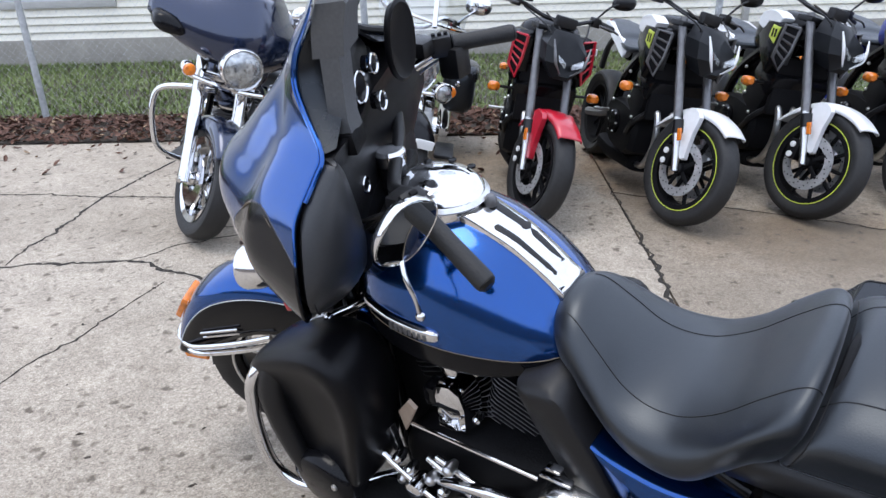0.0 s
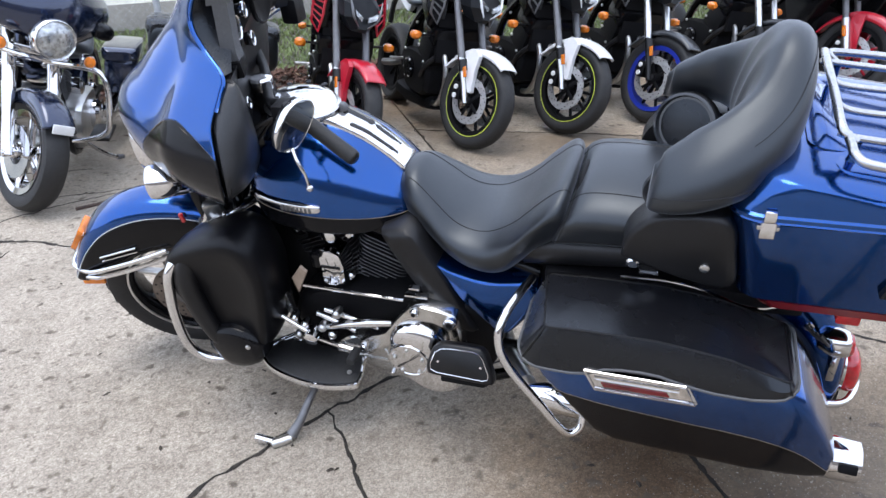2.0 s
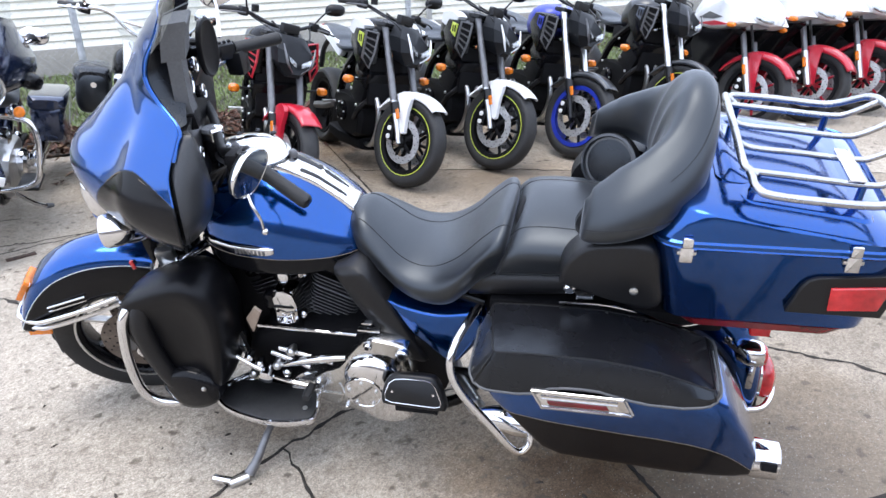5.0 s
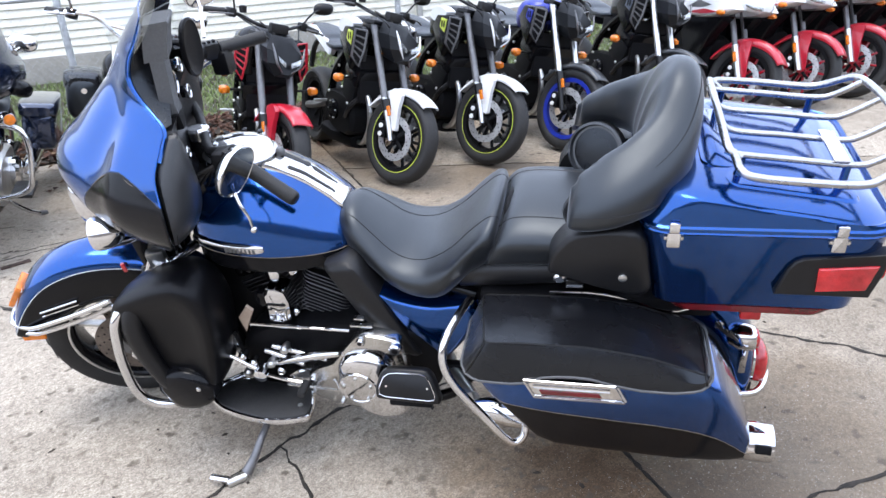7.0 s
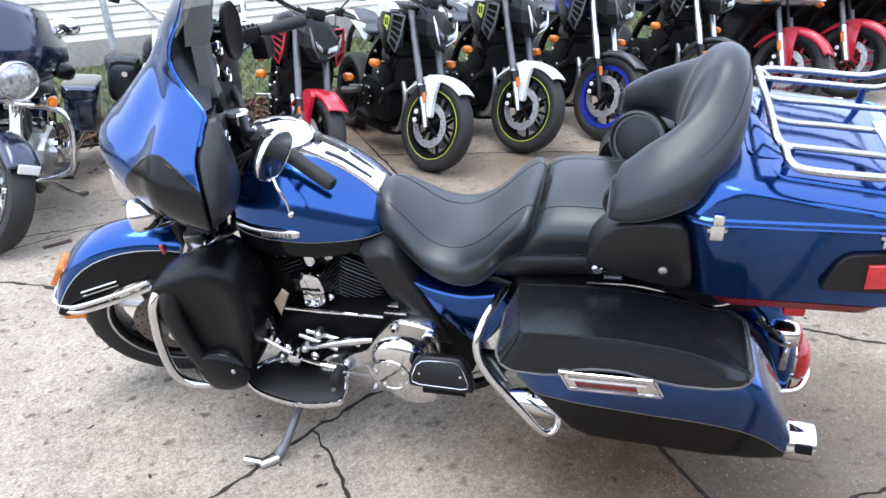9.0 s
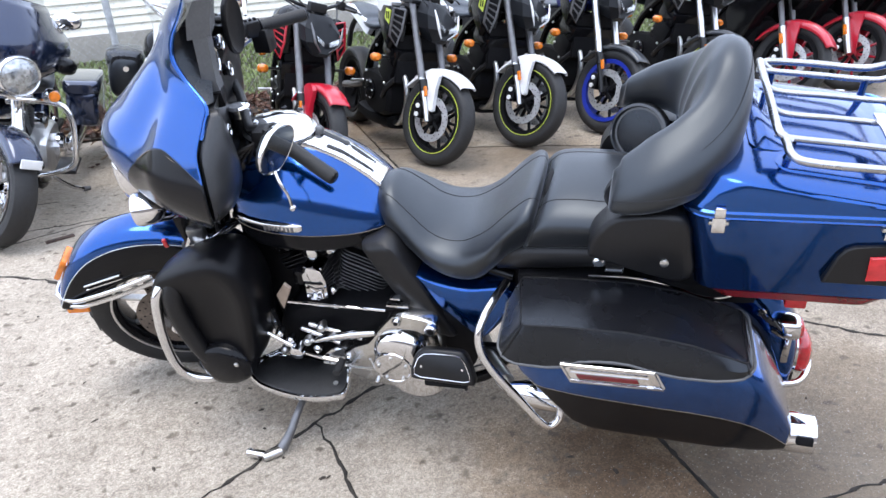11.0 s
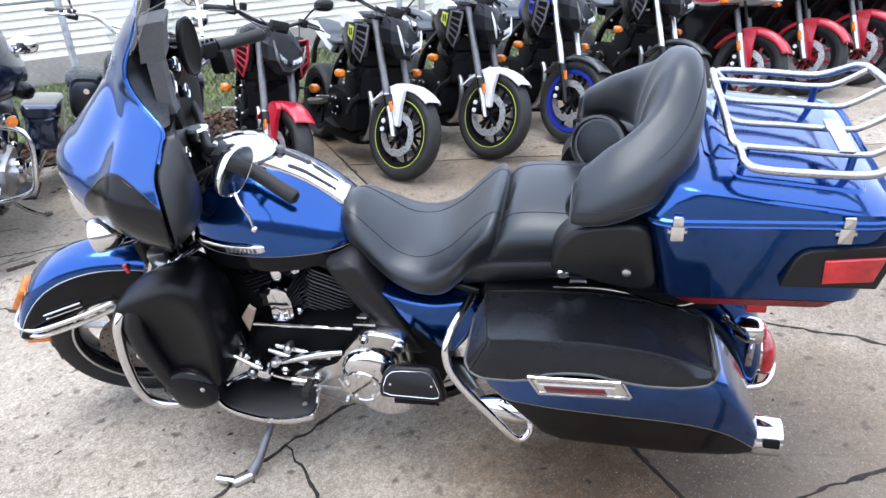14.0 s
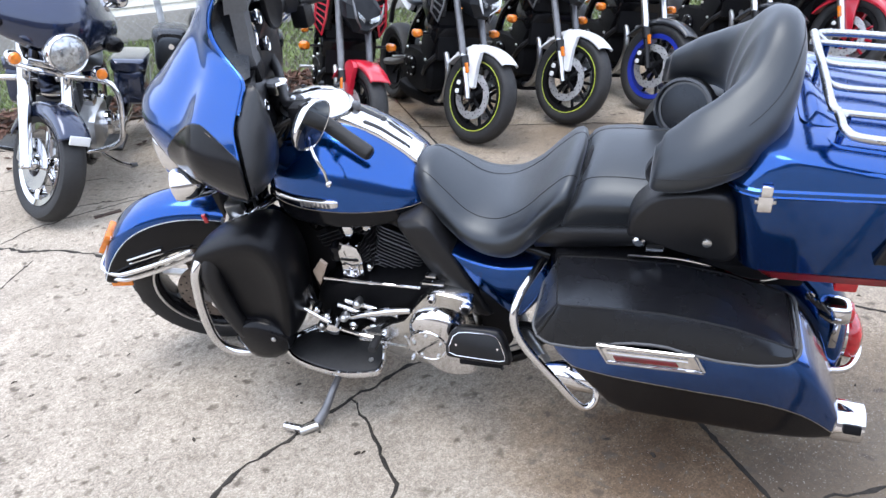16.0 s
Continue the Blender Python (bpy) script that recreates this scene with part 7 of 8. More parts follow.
    # tank, shrouds, seat, tail
    part("fuel_tank", body(fine(tb([(0.40, 0.985, 0.86, 0.07, 2.4), (0.46, 1.03, 0.82, 0.15, 2.6), (0.56, 1.05, 0.80, 0.185, 2.8), (0.68, 1.02, 0.79, 0.17, 2.6), (0.78, 0.93, 0.79, 0.11, 2.5), (0.84, 0.87, 0.80, 0.07, 2.2)]), 5), 28), tank_mat, root, "sculpted fuel tank", angle=50)
    for s in (-1, 1):
        sh = part("tank_shroud", plate([(0.29, 0.95), (0.36, 0.985), (0.50, 0.985), (0.57, 0.90), (0.50, 0.79), (0.40, 0.70), (0.34, 0.76)], [(s * 0.12, 0.0), (s * 0.192, 0.0), (s * 0.212, 0.012), (s * 0.217, 0.03)], round_n=1), shroud_mat, root, "angular radiator shroud", angle=25)
        # open lattice at the shroud's front
        lat = accent if accent is REDP else GREYALLOY
        corner = [Vector((0.262, s * 0.150, 0.965)), Vector((0.292, s * 0.222, 0.975)), Vector((0.318, s * 0.232, 0.80)), Vector((0.300, s * 0.190, 0.735)), Vector((0.272, s * 0.165, 0.84))]
        part("shroud_back", skin(bmesh.new(), [[c + Vector((d, 0, 0)) for c in corner] for d in (0.008, 0.03)]), MATT, sh)
        part("shroud_lattice", tube([*corner, corner[0]], 0.0085, 6, 1), lat, sh, "lattice frame on the shroud")
        for k in range(4):
            f = 0.22 + 0.18 * k
            part("lattice_bar", tube([corner[0].lerp(corner[3], f), corner[1].lerp(corner[2], f)], 0.006, 6, 1), lat, sh)
        if fender_mat is WHITEP:
            part("tank_panel", plate([(0.36, 1.005), (0.46, 1.04), (0.60, 1.02), (0.62, 0.95), (0.52, 0.93), (0.42, 0.95)], [(s * 0.14, 0.0), (s * 0.196, 0.0), (s * 0.205, 0.012)], round_n=2), WHITEP, root, "white tank side panel", angle=40)
            part("tail_panel", plate([(0.92, 0.80), (1.10, 0.86), (1.36, 0.93), (1.40, 0.90), (1.14, 0.80), (0.98, 0.74)], [(s * 0.09, 0.0), (s * 0.125, 0.0), (s * 0.130, 0.008)], round_n=2), WHITEP, root, "white tail panel", angle=40)
        part("shroud_panel", plate([(0.34, 0.955), (0.42, 0.965), (0.44, 0.90), (0.37, 0.865)], [(s * 0.205, 0.0), (s * 0.2195, 0.0), (s * 0.222, 0.004)], round_n=1), accent, sh, "bright panel on the shroud")
        for k in range(2):
            part("panel_mark", block(0.365 + 0.030 * k, 0.382 + 0.030 * k, s * 0.2225 - 0.001, s * 0.2225 + 0.0012, 0.90, 0.945, 0.0), MATT, sh)
    part("seat", body(fine(tb([(0.78, 0.845, 0.79, 0.09, 2.6), (0.90, 0.835, 0.775, 0.14, 3), (1.05, 0.85, 0.79, 0.13, 3), (1.12, 0.89, 0.81, 0.12, 3), (1.30, 0.93, 0.85, 0.11, 3), (1.45, 0.945, 0.88, 0.08, 2.8)]), 4), 20), LEATHER, root, "black seat")
    part("tail", body(fine(tb([(1.0, 0.80, 0.72, 0.11, 3), (1.25, 0.86, 0.78, 0.10, 3), (1.48, 0.93, 0.87, 0.07, 3), (1.56, 0.94, 0.90, 0.04, 3)]), 3), 16), tank_mat, root)
    part("tail_lamp", block(1.55, 1.585, -0.045, 0.045, 0.90, 0.93, 0.006), REDLENS, root)
    part("plate_hanger", tube([(1.45, 0, 0.86), (1.62, 0, 0.74), (1.68, 0, 0.58)], 0.022, 8, 4), SATIN, root)
    # engine, radiator, frame, exhaust
    part("radiator", block(0.345, 0.385, -0.155, 0.155, 0.48, 0.80, 0.01), MATT, root, "black radiator")
    part("engine", plate([(0.46, 0.26), (0.44, 0.40), (0.52, 0.50), (0.80, 0.52), (0.94, 0.48), (0.94, 0.34), (0.80, 0.24), (0.56, 0.22)], [(-0.17, 0.03), (-0.14, 0.0), (0.14, 0.0), (0.17, 0.03)], round_n=2), MATT, root, "black engine", angle=30)
    part("cylinder_block", block(-0.10, 0.10, -0.17, 0.17, 0.0, 0.17, 0.012), MATT, root, "", pose(0.55, 0, 0.48, 0, -28, 0))
    part("cylinder_head", block(-0.11, 0.11, -0.18, 0.18, 0.17, 0.30, 0.02), BLACK, root, "", pose(0.55, 0, 0.48, 0, -28, 0))
    part("air_box", block(0.60, 0.86, -0.12, 0.12, 0.62, 0.80, 0.03), MATT, root)
    part("radiator_hose", tube([(0.38, -0.12, 0.74), (0.46, -0.185, 0.66), (0.52, -0.18, 0.50)], 0.017, 8, 4), SATIN, root)
    part("radiator_hose", tube([(0.38, 0.13, 0.52), (0.44, 0.185, 0.44), (0.54, 0.17, 0.36)], 0.017, 8, 4), SATIN, root)
    for k in range(7):
        part("wiring", tube([(0.40, -0.15 + 0.05 * k, 0.90 - 0.01 * k), (0.44, -0.18 + 0.06 * k, 0.72 + 0.02 * (k % 3)), (0.56 + 0.02 * k, -0.16 + 0.05 * k, 0.60)], 0.0055, 5, 4), SATIN, root)
    for s in (-1, 1):
        cv = part("engine_cover", lathe([(0.072, s * 0.15), (0.072, s * 0.185), (0.06, s * 0.197), (0.01, s * 0.20)], 20, "Y", None, (0.74, 0, 0.38)), BLACK, root)
        for a in range(0, 360, 60):
            part("cover_bolt", bolt((0.74 + 0.064 * math.cos(radians(a)), s * 0.188, 0.38 + 0.064 * math.sin(radians(a))), 0.006, -0.010 * s), STEEL, cv)
        for x, z in ((0.50, 0.46), (0.60, 0.56), (0.52, 0.64), (0.84, 0.50), (0.90, 0.42), (0.66, 0.70)):
            part("frame_bolt", bolt((x, s * 0.172, z), 0.010, -0.012 * s), STEEL, root)
        part("frame_spar", tube([(0.36, s * 0.05, 0.93), (0.50, s * 0.16, 0.84), (0.78, s * 0.15, 0.66), (0.92, s * 0.13, 0.46)], 0.030, 8, 4), BLACK, root, "", None)
        part("swing_arm", tube([(0.92, s * 0.12, 0.42), (1.15, s * 0.13, 0.35), (1.43, s * 0.12, 0.302)], 0.028, 8, 3), GREYALLOY, root)
        part("foot_peg", tube([(0.90, s * 0.17, 0.42), (0.90, s * 0.27, 0.42)], 0.010, 7, 1), STEEL, root)
    for k, y in enumerate((-0.09, 0.0, 0.09)):
        part("exhaust_header", tube([(0.43, y, 0.56), (0.33, y, 0.50), (0.32, y * 0.9, 0.34), (0.42, y * 0.8, 0.20), (0.60, y * 0.5, 0.16)], 0.019, 8, 5), STEEL, root, "steel exhaust header")
    part("silencer", body([(0.55, 0.0, 0.17, 0.12, 0.05, 3), (0.85, 0.02, 0.17, 0.14, 0.06, 3), (1.0, 0.10, 0.20, 0.07, 0.05, 3)], 14), MATT, root)
    ambers(root, ((0.40, 0.29, 0.65, 0.036), (0.40, -0.29, 0.65, 0.036), (1.50, 0.17, 0.60, 0.032), (1.50, -0.17, 0.60, 0.032)))
    part("side_stand", tube([(0.75, -0.14, 0.26), (0.80, -0.21, 0.12), (0.81, -0.252, 0.05)], 0.011, 7, 3), STEEL, root)
    part("label_plate", block(0.30, 0.36, -0.245, -0.238, 0.90, 0.935, 0.002), PALEBLUE, root)
    return root


def sport_bike(label, group):
    root = thing("sport_motorcycle", label, "motorcycle", group=group)
    neck = Vector((0.36, 0, 0.95))
    S = steer(22, neck)
    front_end(root, 1.38, 0.300, 0.216, 0.118, S, MATT, None, 10, DISC, REDP)
    rows = [(150, 0.335, 0.295), (125, 0.333, 0.275), (100, 0.330, 0.262), (70, 0.328, 0.265), (45, 0.330, 0.285), (20, 0.335, 0.315)]
    thicken(part("front_fender", arc_guard(0, 0.30, rows, 0.078, 12, -1, 1), REDP, root, "red front fender", S, angle=50), 0.004)
    for s in (-1, 1):
        y = s * 0.105
        part("fender_leg", plate([(-0.05, 0.30), (0.02, 0.30), (0.09, 0.50), (0.07, 0.60), (-0.01, 0.60), (-0.02, 0.46)], [(s * 0.078, 0.0), (s * 0.090, 0.0), (s * 0.094, 0.006)], round_n=1), REDP, root, "", S)
        part("fork_leg", tube([(-0.005, y, 0.285), (0.115, y, 0.545)], [0.026, 0.028], 12, 1), STEEL, root, "alloy fork leg", S)
        part("fork_tube", tube([(0.112, y, 0.54), (0.30, y, 0.95)], 0.0225, 12, 1), GREYALLOY, root, "", S)
        part("side_reflector", block(-0.03, 0.0, y + s * 0.026, y + s * 0.036, 0.42, 0.50, 0.004), AMBER, root, "amber fork reflector", S @ pose(-0.10, 0, 0.03, 0, 24, 0))
        cal = part("brake_caliper", block(0.055, 0.125, y * 0.8 - 0.03, y * 0.8 + 0.03, 0.29, 0.40, 0.014), MATT, root, "black brake caliper", S)
        for z in (0.315, 0.37):
            part("caliper_bolt", lathe([(0.016, 0.0), (0.016, s * 0.008), (0.006, s * 0.010)], 12, "Y", None, (0.088, y * 0.8 + s * 0.034, z)), PALEBLUE, cal, "", S)
        sidef = part("side_fairing", plate([(0.00, 0.83), (0.10, 0.93), (0.30, 1.00), (0.52, 0.92), (0.66, 0.80), (0.58, 0.75), (0.36, 0.76), (0.14, 0.785)], [(s * 0.10, 0.02), (s * 0.19, 0.0), (s * 0.228, 0.015), (s * 0.238, 0.06)], round_n=1), WHITEP, root, "white angular side fairing", angle=25)
        part("fairing_stripe", plate([(0.16, 0.800), (0.36, 0.775), (0.56, 0.775), (0.34, 0.815)], [(s * 0.22, 0), (s * 0.2385, 0.0), (s * 0.241, 0.004)], round_n=1), REDP, sidef, "red stripe")
        part("fairing_intake", plate([(0.26, 0.85), (0.42, 0.88), (0.54, 0.82), (0.36, 0.825)], [(s * 0.22, 0), (s * 0.239, 0.0), (s * 0.242, 0.004)], round_n=1), GREYALLOY, sidef, "grey side intake")
        part("lower_fairing", plate([(0.12, 0.775), (0.36, 0.752), (0.58, 0.742), (0.62, 0.60), (0.50, 0.40), (0.36, 0.44), (0.26, 0.62)], [(s * 0.10, 0.0), (s * 0.19, 0.0), (s * 0.205, 0.02)], round_n=1), BLACK, root, "black lower fairing", angle=25)
        part("grip", tube([(0.36, s * 0.22, 0.98), (0.43, s * 0.34, 0.96)], 0.018, 10, 1), RUBBER, root, "", S)
        wing_mirror(root, Vector((0.16, s * 0.10, 1.02)), Vector((0.10, s * 0.24, 1.10)), Vector((0.12, s * 0.34, 1.12)), s)
        part("frame_spar", tube([(0.36, s * 0.05, 0.90), (0.52, s * 0.15, 0.80), (0.90, s * 0.13, 0.46)], 0.032, 8, 4), BLACK, root)
        part("swing_arm", tube([(0.90, s * 0.12, 0.42), (1.38, s * 0.12, 0.30)], 0.028, 8, 1), GREYALLOY, root)
    nose = body(fine([(-0.10, 0, 0.86, 0.03, 0.03, 2.6), (-0.05, 0, 0.885, 0.10, 0.07, 2.6), (0.05, 0, 0.92, 0.155, 0.10, 2.6), (0.18, 0, 0.96, 0.165, 0.11, 2.6), (0.26, 0, 0.99, 0.14, 0.09, 2.6)], 4), 22)
    ns = part("nose_fairing", nose, WHITEP, root, "white pointed nose fairing", angle=50)
    for s in (-1, 1):
        part("headlamp_lens", body([(-0.09, s * 0.045, 0.845, 0.012, 0.012, 2.4), (-0.05, s * 0.075, 0.855, 0.035, 0.02, 2.4), (0.0, s * 0.115, 0.875, 0.03, 0.018, 2.4)], 12), LAMP, ns)
    part("screen", body(fine([(0.06, 0, 1.00, 0.09, 0.02, 2.6), (0.18, 0, 1.07, 0.12, 0.04, 2.6), (0.30, 0, 1.12, 0.09, 0.02, 2.6)], 3), 18), GREYP, root, "smoked screen")
    part("belly", body(fine([(0.30, 0, 0.42, 0.12, 0.16, 3), (0.45, 0, 0.40, 0.17, 0.22, 3), (0.75, 0, 0.34, 0.16, 0.15, 3), (0.95, 0, 0.30, 0.10, 0.07, 3)], 3), 18), MATT, root, "black belly and radiator")
    part("engine", block(0.40, 0.90, -0.15, 0.15, 0.30, 0.72, 0.03), MATT, root)
    part("fuel_tank", body(fine(tb([(0.38, 0.97, 0.84, 0.08, 2.4), (0.48, 1.04, 0.80, 0.16, 2.6), (0.62, 1.02, 0.78, 0.17, 2.6), (0.76, 0.90, 0.78, 0.11, 2.5)]), 4), 24), WHITEP, root, "white fuel tank", angle=50)
    part("seat", body(fine(tb([(0.74, 0.82, 0.76, 0.09, 2.6), (0.90, 0.81, 0.75, 0.13, 3), (1.05, 0.85, 0.77, 0.11, 3), (1.30, 0.95, 0.87, 0.09, 3)]), 3), 18), LEATHER, root)
    part("tail", body(fine(tb([(0.95, 0.80, 0.68, 0.11, 3), (1.25, 0.92, 0.82, 0.10, 3), (1.48, 0.99, 0.93, 0.05, 3)]), 3), 16), WHITEP, root)
    part("handlebar", tube([(0.36, -0.22, 0.98), (0.32, 0, 0.98), (0.36, 0.22, 0.98)], 0.012, 8, 4), SATIN, root, "", S)
    ambers(root, ((0.12, 0.27, 0.80, 0.028), (0.12, -0.27, 0.80, 0.028)))
    part("side_stand", tube([(0.75, -0.14, 0.26), (0.80, -0.21, 0.12), (0.81, -0.252, 0.05)], 0.011, 7, 3), STEEL, root)
    return root


def cruiser(label, paint, batwing, turn_bar, group):
    root = thing("cruiser_motorcycle", label, "motorcycle", group=group)
    neck = Vector((0.36, 0, 1.0))
    S = steer(turn_bar, neck)
    R = 0.322
    for name, m, ww in (("front_wheel", S @ pose(0, 0, R), 0.13), ("rear_wheel", pose(1.63, 0, R), 0.17)):
        wh = part(name, lathe([(0.01, -0.12), (0.035, -0.10), (0.045, -0.05), (0.045, 0.05), (0.035, 0.10), (0.01, 0.12)], 18), CHROME, root, "chrome cast wheel", m)
        wheel_spokes(wh, m, 0.04, 0.21, 5, 0.028, 0.016, CHROME, 0.9)
        part("tyre", tyre(R, ww, 0.228, 44), RUBBER, wh, "black road tyre", m)
        part("rim", hoop(0.228, [(-0.03, -ww * 0.38), (0.004, -ww * 0.44), (0.005, -ww * 0.36), (-0.014, -0.02), (-0.014, 0.02), (0.005, ww * 0.36), (0.004, ww * 0.44), (-0.03, ww * 0.38)], 44), CHROME, wh, "", m)
        for s in (-1, 1):
            part("brake_disc", drilled_disc(0.07, 0.145, 0.0025, s * 0.075), CHROME, wh, "", m)
    for s in (-1, 1):
        y = s * 0.118
        part("fork_leg", tube([(-0.01, y, 0.30), (0.08, y, 0.50), (0.15, y, 0.66)], [0.036, 0.032, 0.037], 14, 3), CHROME, root, "thick chrome fork leg", S)
        part("fork_tube", tube([(0.15, y, 0.66), (0.31, y, 1.0)], 0.036 if not batwing else 0.033, 14, 1), CHROME, root, "", S)
        part("axle_nut", lathe([(0.012, s * 0.10), (0.022, s * 0.14), (0.018, s * 0.155), (0.005, s * 0.157)], 12, "Y", None, (-0.01, 0, 0.31)), CHROME, root, "", S)
        part("brake_caliper", block(0.06, 0.14, s * 0.085 - 0.03, s * 0.085 + 0.03, 0.30, 0.40, 0.012), STEEL, root, "", S)
    rows = [(140, 0.365, 0.30), (115, 0.362, 0.275), (90, 0.358, 0.262), (60, 0.356, 0.262), (35, 0.358, 0.28), (12, 0.362, 0.31)]
    fen = thicken(part("front_fender", arc_guard(0, R, rows, 0.085, 14, -1, 1), paint, root, "painted front fender", S, angle=50), 0.004)
    part("fender_tip_trim", block(-0.275, -0.262, -0.055, 0.055, 0.525, 0.575, 0.005), PALEBLUE, fen, "pale strip on the fender", S @ pose(0.005, 0, 0.012, 0, -2, 0))
    hz = 0.955 if batwing else 0.845
    drop = 0.0 if batwing else 0.075
    hx = 0.0 if batwing else 0.06
    hl = part("headlamp", lathe([(0.03, 0.20), (0.10, 0.13), (0.112, 0.04), (0.112, 0.0), (0.104, -0.012), (0.095, -0.004)], 32, "X", None, (hx, 0, hz)), CHROME, root, "chrome-rimmed round headlamp", S)
    part("lens", lathe([(0.098, 0.0), (0.08, -0.020), (0.04, -0.032), (0.005, -0.035)], 28, "X", None, (hx - 0.004, 0, hz)), LAMP, hl, "", S)
    part("lamp_bar", tube([(0.10, -0.24, 0.84 - drop), (0.07, -0.12, 0.83 - drop), (0.06, 0, 0.825 - drop), (0.07, 0.12, 0.83 - drop), (0.10, 0.24, 0.84 - drop)], 0.013, 8, 4), CHROME, root, "", S)
    part("fork_brace", block(0.11, 0.20, -0.15, 0.15, 0.80, 0.87, 0.02), CHROME, root, "", S)
    for s in (-1, 1):
        ts = part("turn_signal", lathe([(0.012, 0.06), (0.034, 0.045), (0.038, 0.0), (0.034, -0.010)], 20, "X", None, (0.07, s * 0.235, 0.87 - drop)), CHROME, root, "chrome turn signal with amber lens", S)
        part("lens", lathe([(0.033, -0.006), (0.026, -0.022), (0.005, -0.028)], 18, "X", None, (0.068, s * 0.235, 0.87 - drop)), AMBER, ts, "", S)
        if not batwing:
            pl = part("passing_lamp", lathe([(0.02, 0.08), (0.05, 0.06), (0.058, 0.0), (0.052, -0.008)], 24, "X", None, (0.05, s * 0.19, 0.78)), CHROME, root, "chrome passing lamp", S)
            part("lens", lathe([(0.05, -0.002), (0.035, -0.014), (0.005, -0.018)], 20, "X", None, (0.048, s * 0.19, 0.78)), LAMP, pl, "", S)
    if batwing:
        lv = [(0.93, 0.15, 0.14, 0.045), (0.96, 0.26, 0.22, 0.03), (1.00, 0.37, 0.30, 0.015), (1.05, 0.425, 0.34, 0.01), (1.11, 0.430, 0.345, 0.015), (1.17, 0.40, 0.34, 0.04), (1.23, 0.33, 0.33, 0.08), (1.29, 0.25, 0.31, 0.13), (1.33, 0.21, 0.30, 0.17)]
        rg = []
        for z, w, xr, xf in lv:
            rg.append([Vector((xr - (xr - xf) * (1 - abs(-1 + 2 * j / 40) ** 1.8), (-1 + 2 * j / 40) * w, z)) for j in range(41)])
        fa = thicken(part("fairing", skin(bmesh.new(), rg, False, False), paint, root, "dark batwing fairing", S, angle=60), 0.006, 1)
        part("inner_fairing", skin(bmesh.new(), [r + [Vector((r[0].x + 0.03, r[-1].y * k, r[0].z)) for k in (0.8, 0.3, -0.3, -0.8)] for r in rg]), SATIN, fa, "", S @ pose(0.012, 0, 0), angle=60)
        for s in (-1, 1):
            part("fairing_vent", body(fine([(0.16, s * 0.30, 1.02, 0.02, 0.02, 2.5), (0.20, s * 0.34, 1.03, 0.07, 0.045, 2.6), (0.28, s * 0.37, 1.04, 0.05, 0.045, 2.6)], 3), 16), BLACK, fa, "black lower wing of the fairing", S)
        sc = part("windscreen", skin(bmesh.new(), [[Vector((xr - (xr - xf) * (1 - abs(-1 + 2 * j / 20) ** 2), (-1 + 2 * j / 20) * w, z)) for j in range(21)] for z, w, xr, xf in ((1.32, 0.21, 0.30, 0.17), (1.42, 0.19, 0.31, 0.21), (1.48, 0.12, 0.30, 0.24))], False, False), CLEAR, fa, "", S, angle=60)
        sc.visible_shadow = False
    else:
        sc = part("windscreen", skin(bmesh.new(), [[Vector((xr - (xr - xf) * (1 - abs(-1 + 2 * j / 24) ** 2), (-1 + 2 * j / 24) * w, z)) for j in range(25)] for z, w, xr, xf in ((0.98, 0.20, 0.20, 0.05), (1.10, 0.27, 0.22, 0.08), (1.25, 0.28, 0.26, 0.13), (1.40, 0.25, 0.30, 0.19), (1.47, 0.17, 0.31, 0.23))], False, False), clear("frosted_screen", (0.88, 0.90, 0.90), 0.15, 0.9), root, "tall clear windscreen", S, angle=60)
        sc.visible_shadow = False
        part("screen_strap", tube([(0.17, -0.25, 1.12), (0.09, 0, 1.12), (0.17, 0.25, 1.12)], 0.010, 8, 5), CHROME, root, "chrome screen band", S)
    part("handlebar", tube([(0.62, -0.40, 1.10), (0.50, -0.36, 1.12), (0.42, -0.22, 1.14), (0.36, -0.08, 1.06), (0.36, 0.08, 1.06), (0.42, 0.22, 1.14), (0.50, 0.36, 1.12), (0.62, 0.40, 1.10)], 0.015, 10, 4), CHROME, root, "chrome handlebar", S)
    for s in (-1, 1):
        part("grip", tube([(0.50, s * 0.362, 1.12), (0.63, s * 0.405, 1.10)], 0.020, 12, 1), RUBBER, root, "", S)
        part("switch_housing", block(0.455, 0.505, s * 0.33 - 0.03, s * 0.33 + 0.03, 1.09, 1.15, 0.01), SATIN, root, "", S)
        part("lever", tube([(0.44, s * 0.33, 1.12), (0.46, s * 0.39, 1.11), (0.57, s * 0.44, 1.09)], 0.007, 7, 4), CHROME, root, "", S)
        mi = part("mirror", skin(bmesh.new(), [oval(S @ Vector((0.46 + d, s * 0.44, 1.27)), (0, 1, 0), (0, 0, 1), a, b, 20, 2.4) for d, a, b in ((-0.04, 0.02, 0.015), (-0.025, 0.06, 0.04), (0.0, 0.08, 0.052), (0.008, 0.075, 0.048))]), CHROME, root, "chrome mirror")
        part("mirror_stem", tube([S @ Vector((0.46, s * 0.34, 1.14)), S @ Vector((0.44, s * 0.38, 1.20)), S @ Vector((0.45, s * 0.44, 1.26))], 0.007, 7, 4), CHROME, mi)
    part("fuel_tank", body(fine(tb([(0.37, 0.90, 0.77, 0.08, 2.3), (0.44, 0.965, 0.73, 0.16, 2.5), (0.55, 0.985, 0.71, 0.19, 2.5), (0.68, 0.95, 0.71, 0.17, 2.5), (0.82, 0.85, 0.74, 0.10, 2.4), (0.88, 0.81, 0.76, 0.05, 2.2)]), 4), 28), paint, root, "teardrop fuel tank", angle=50)
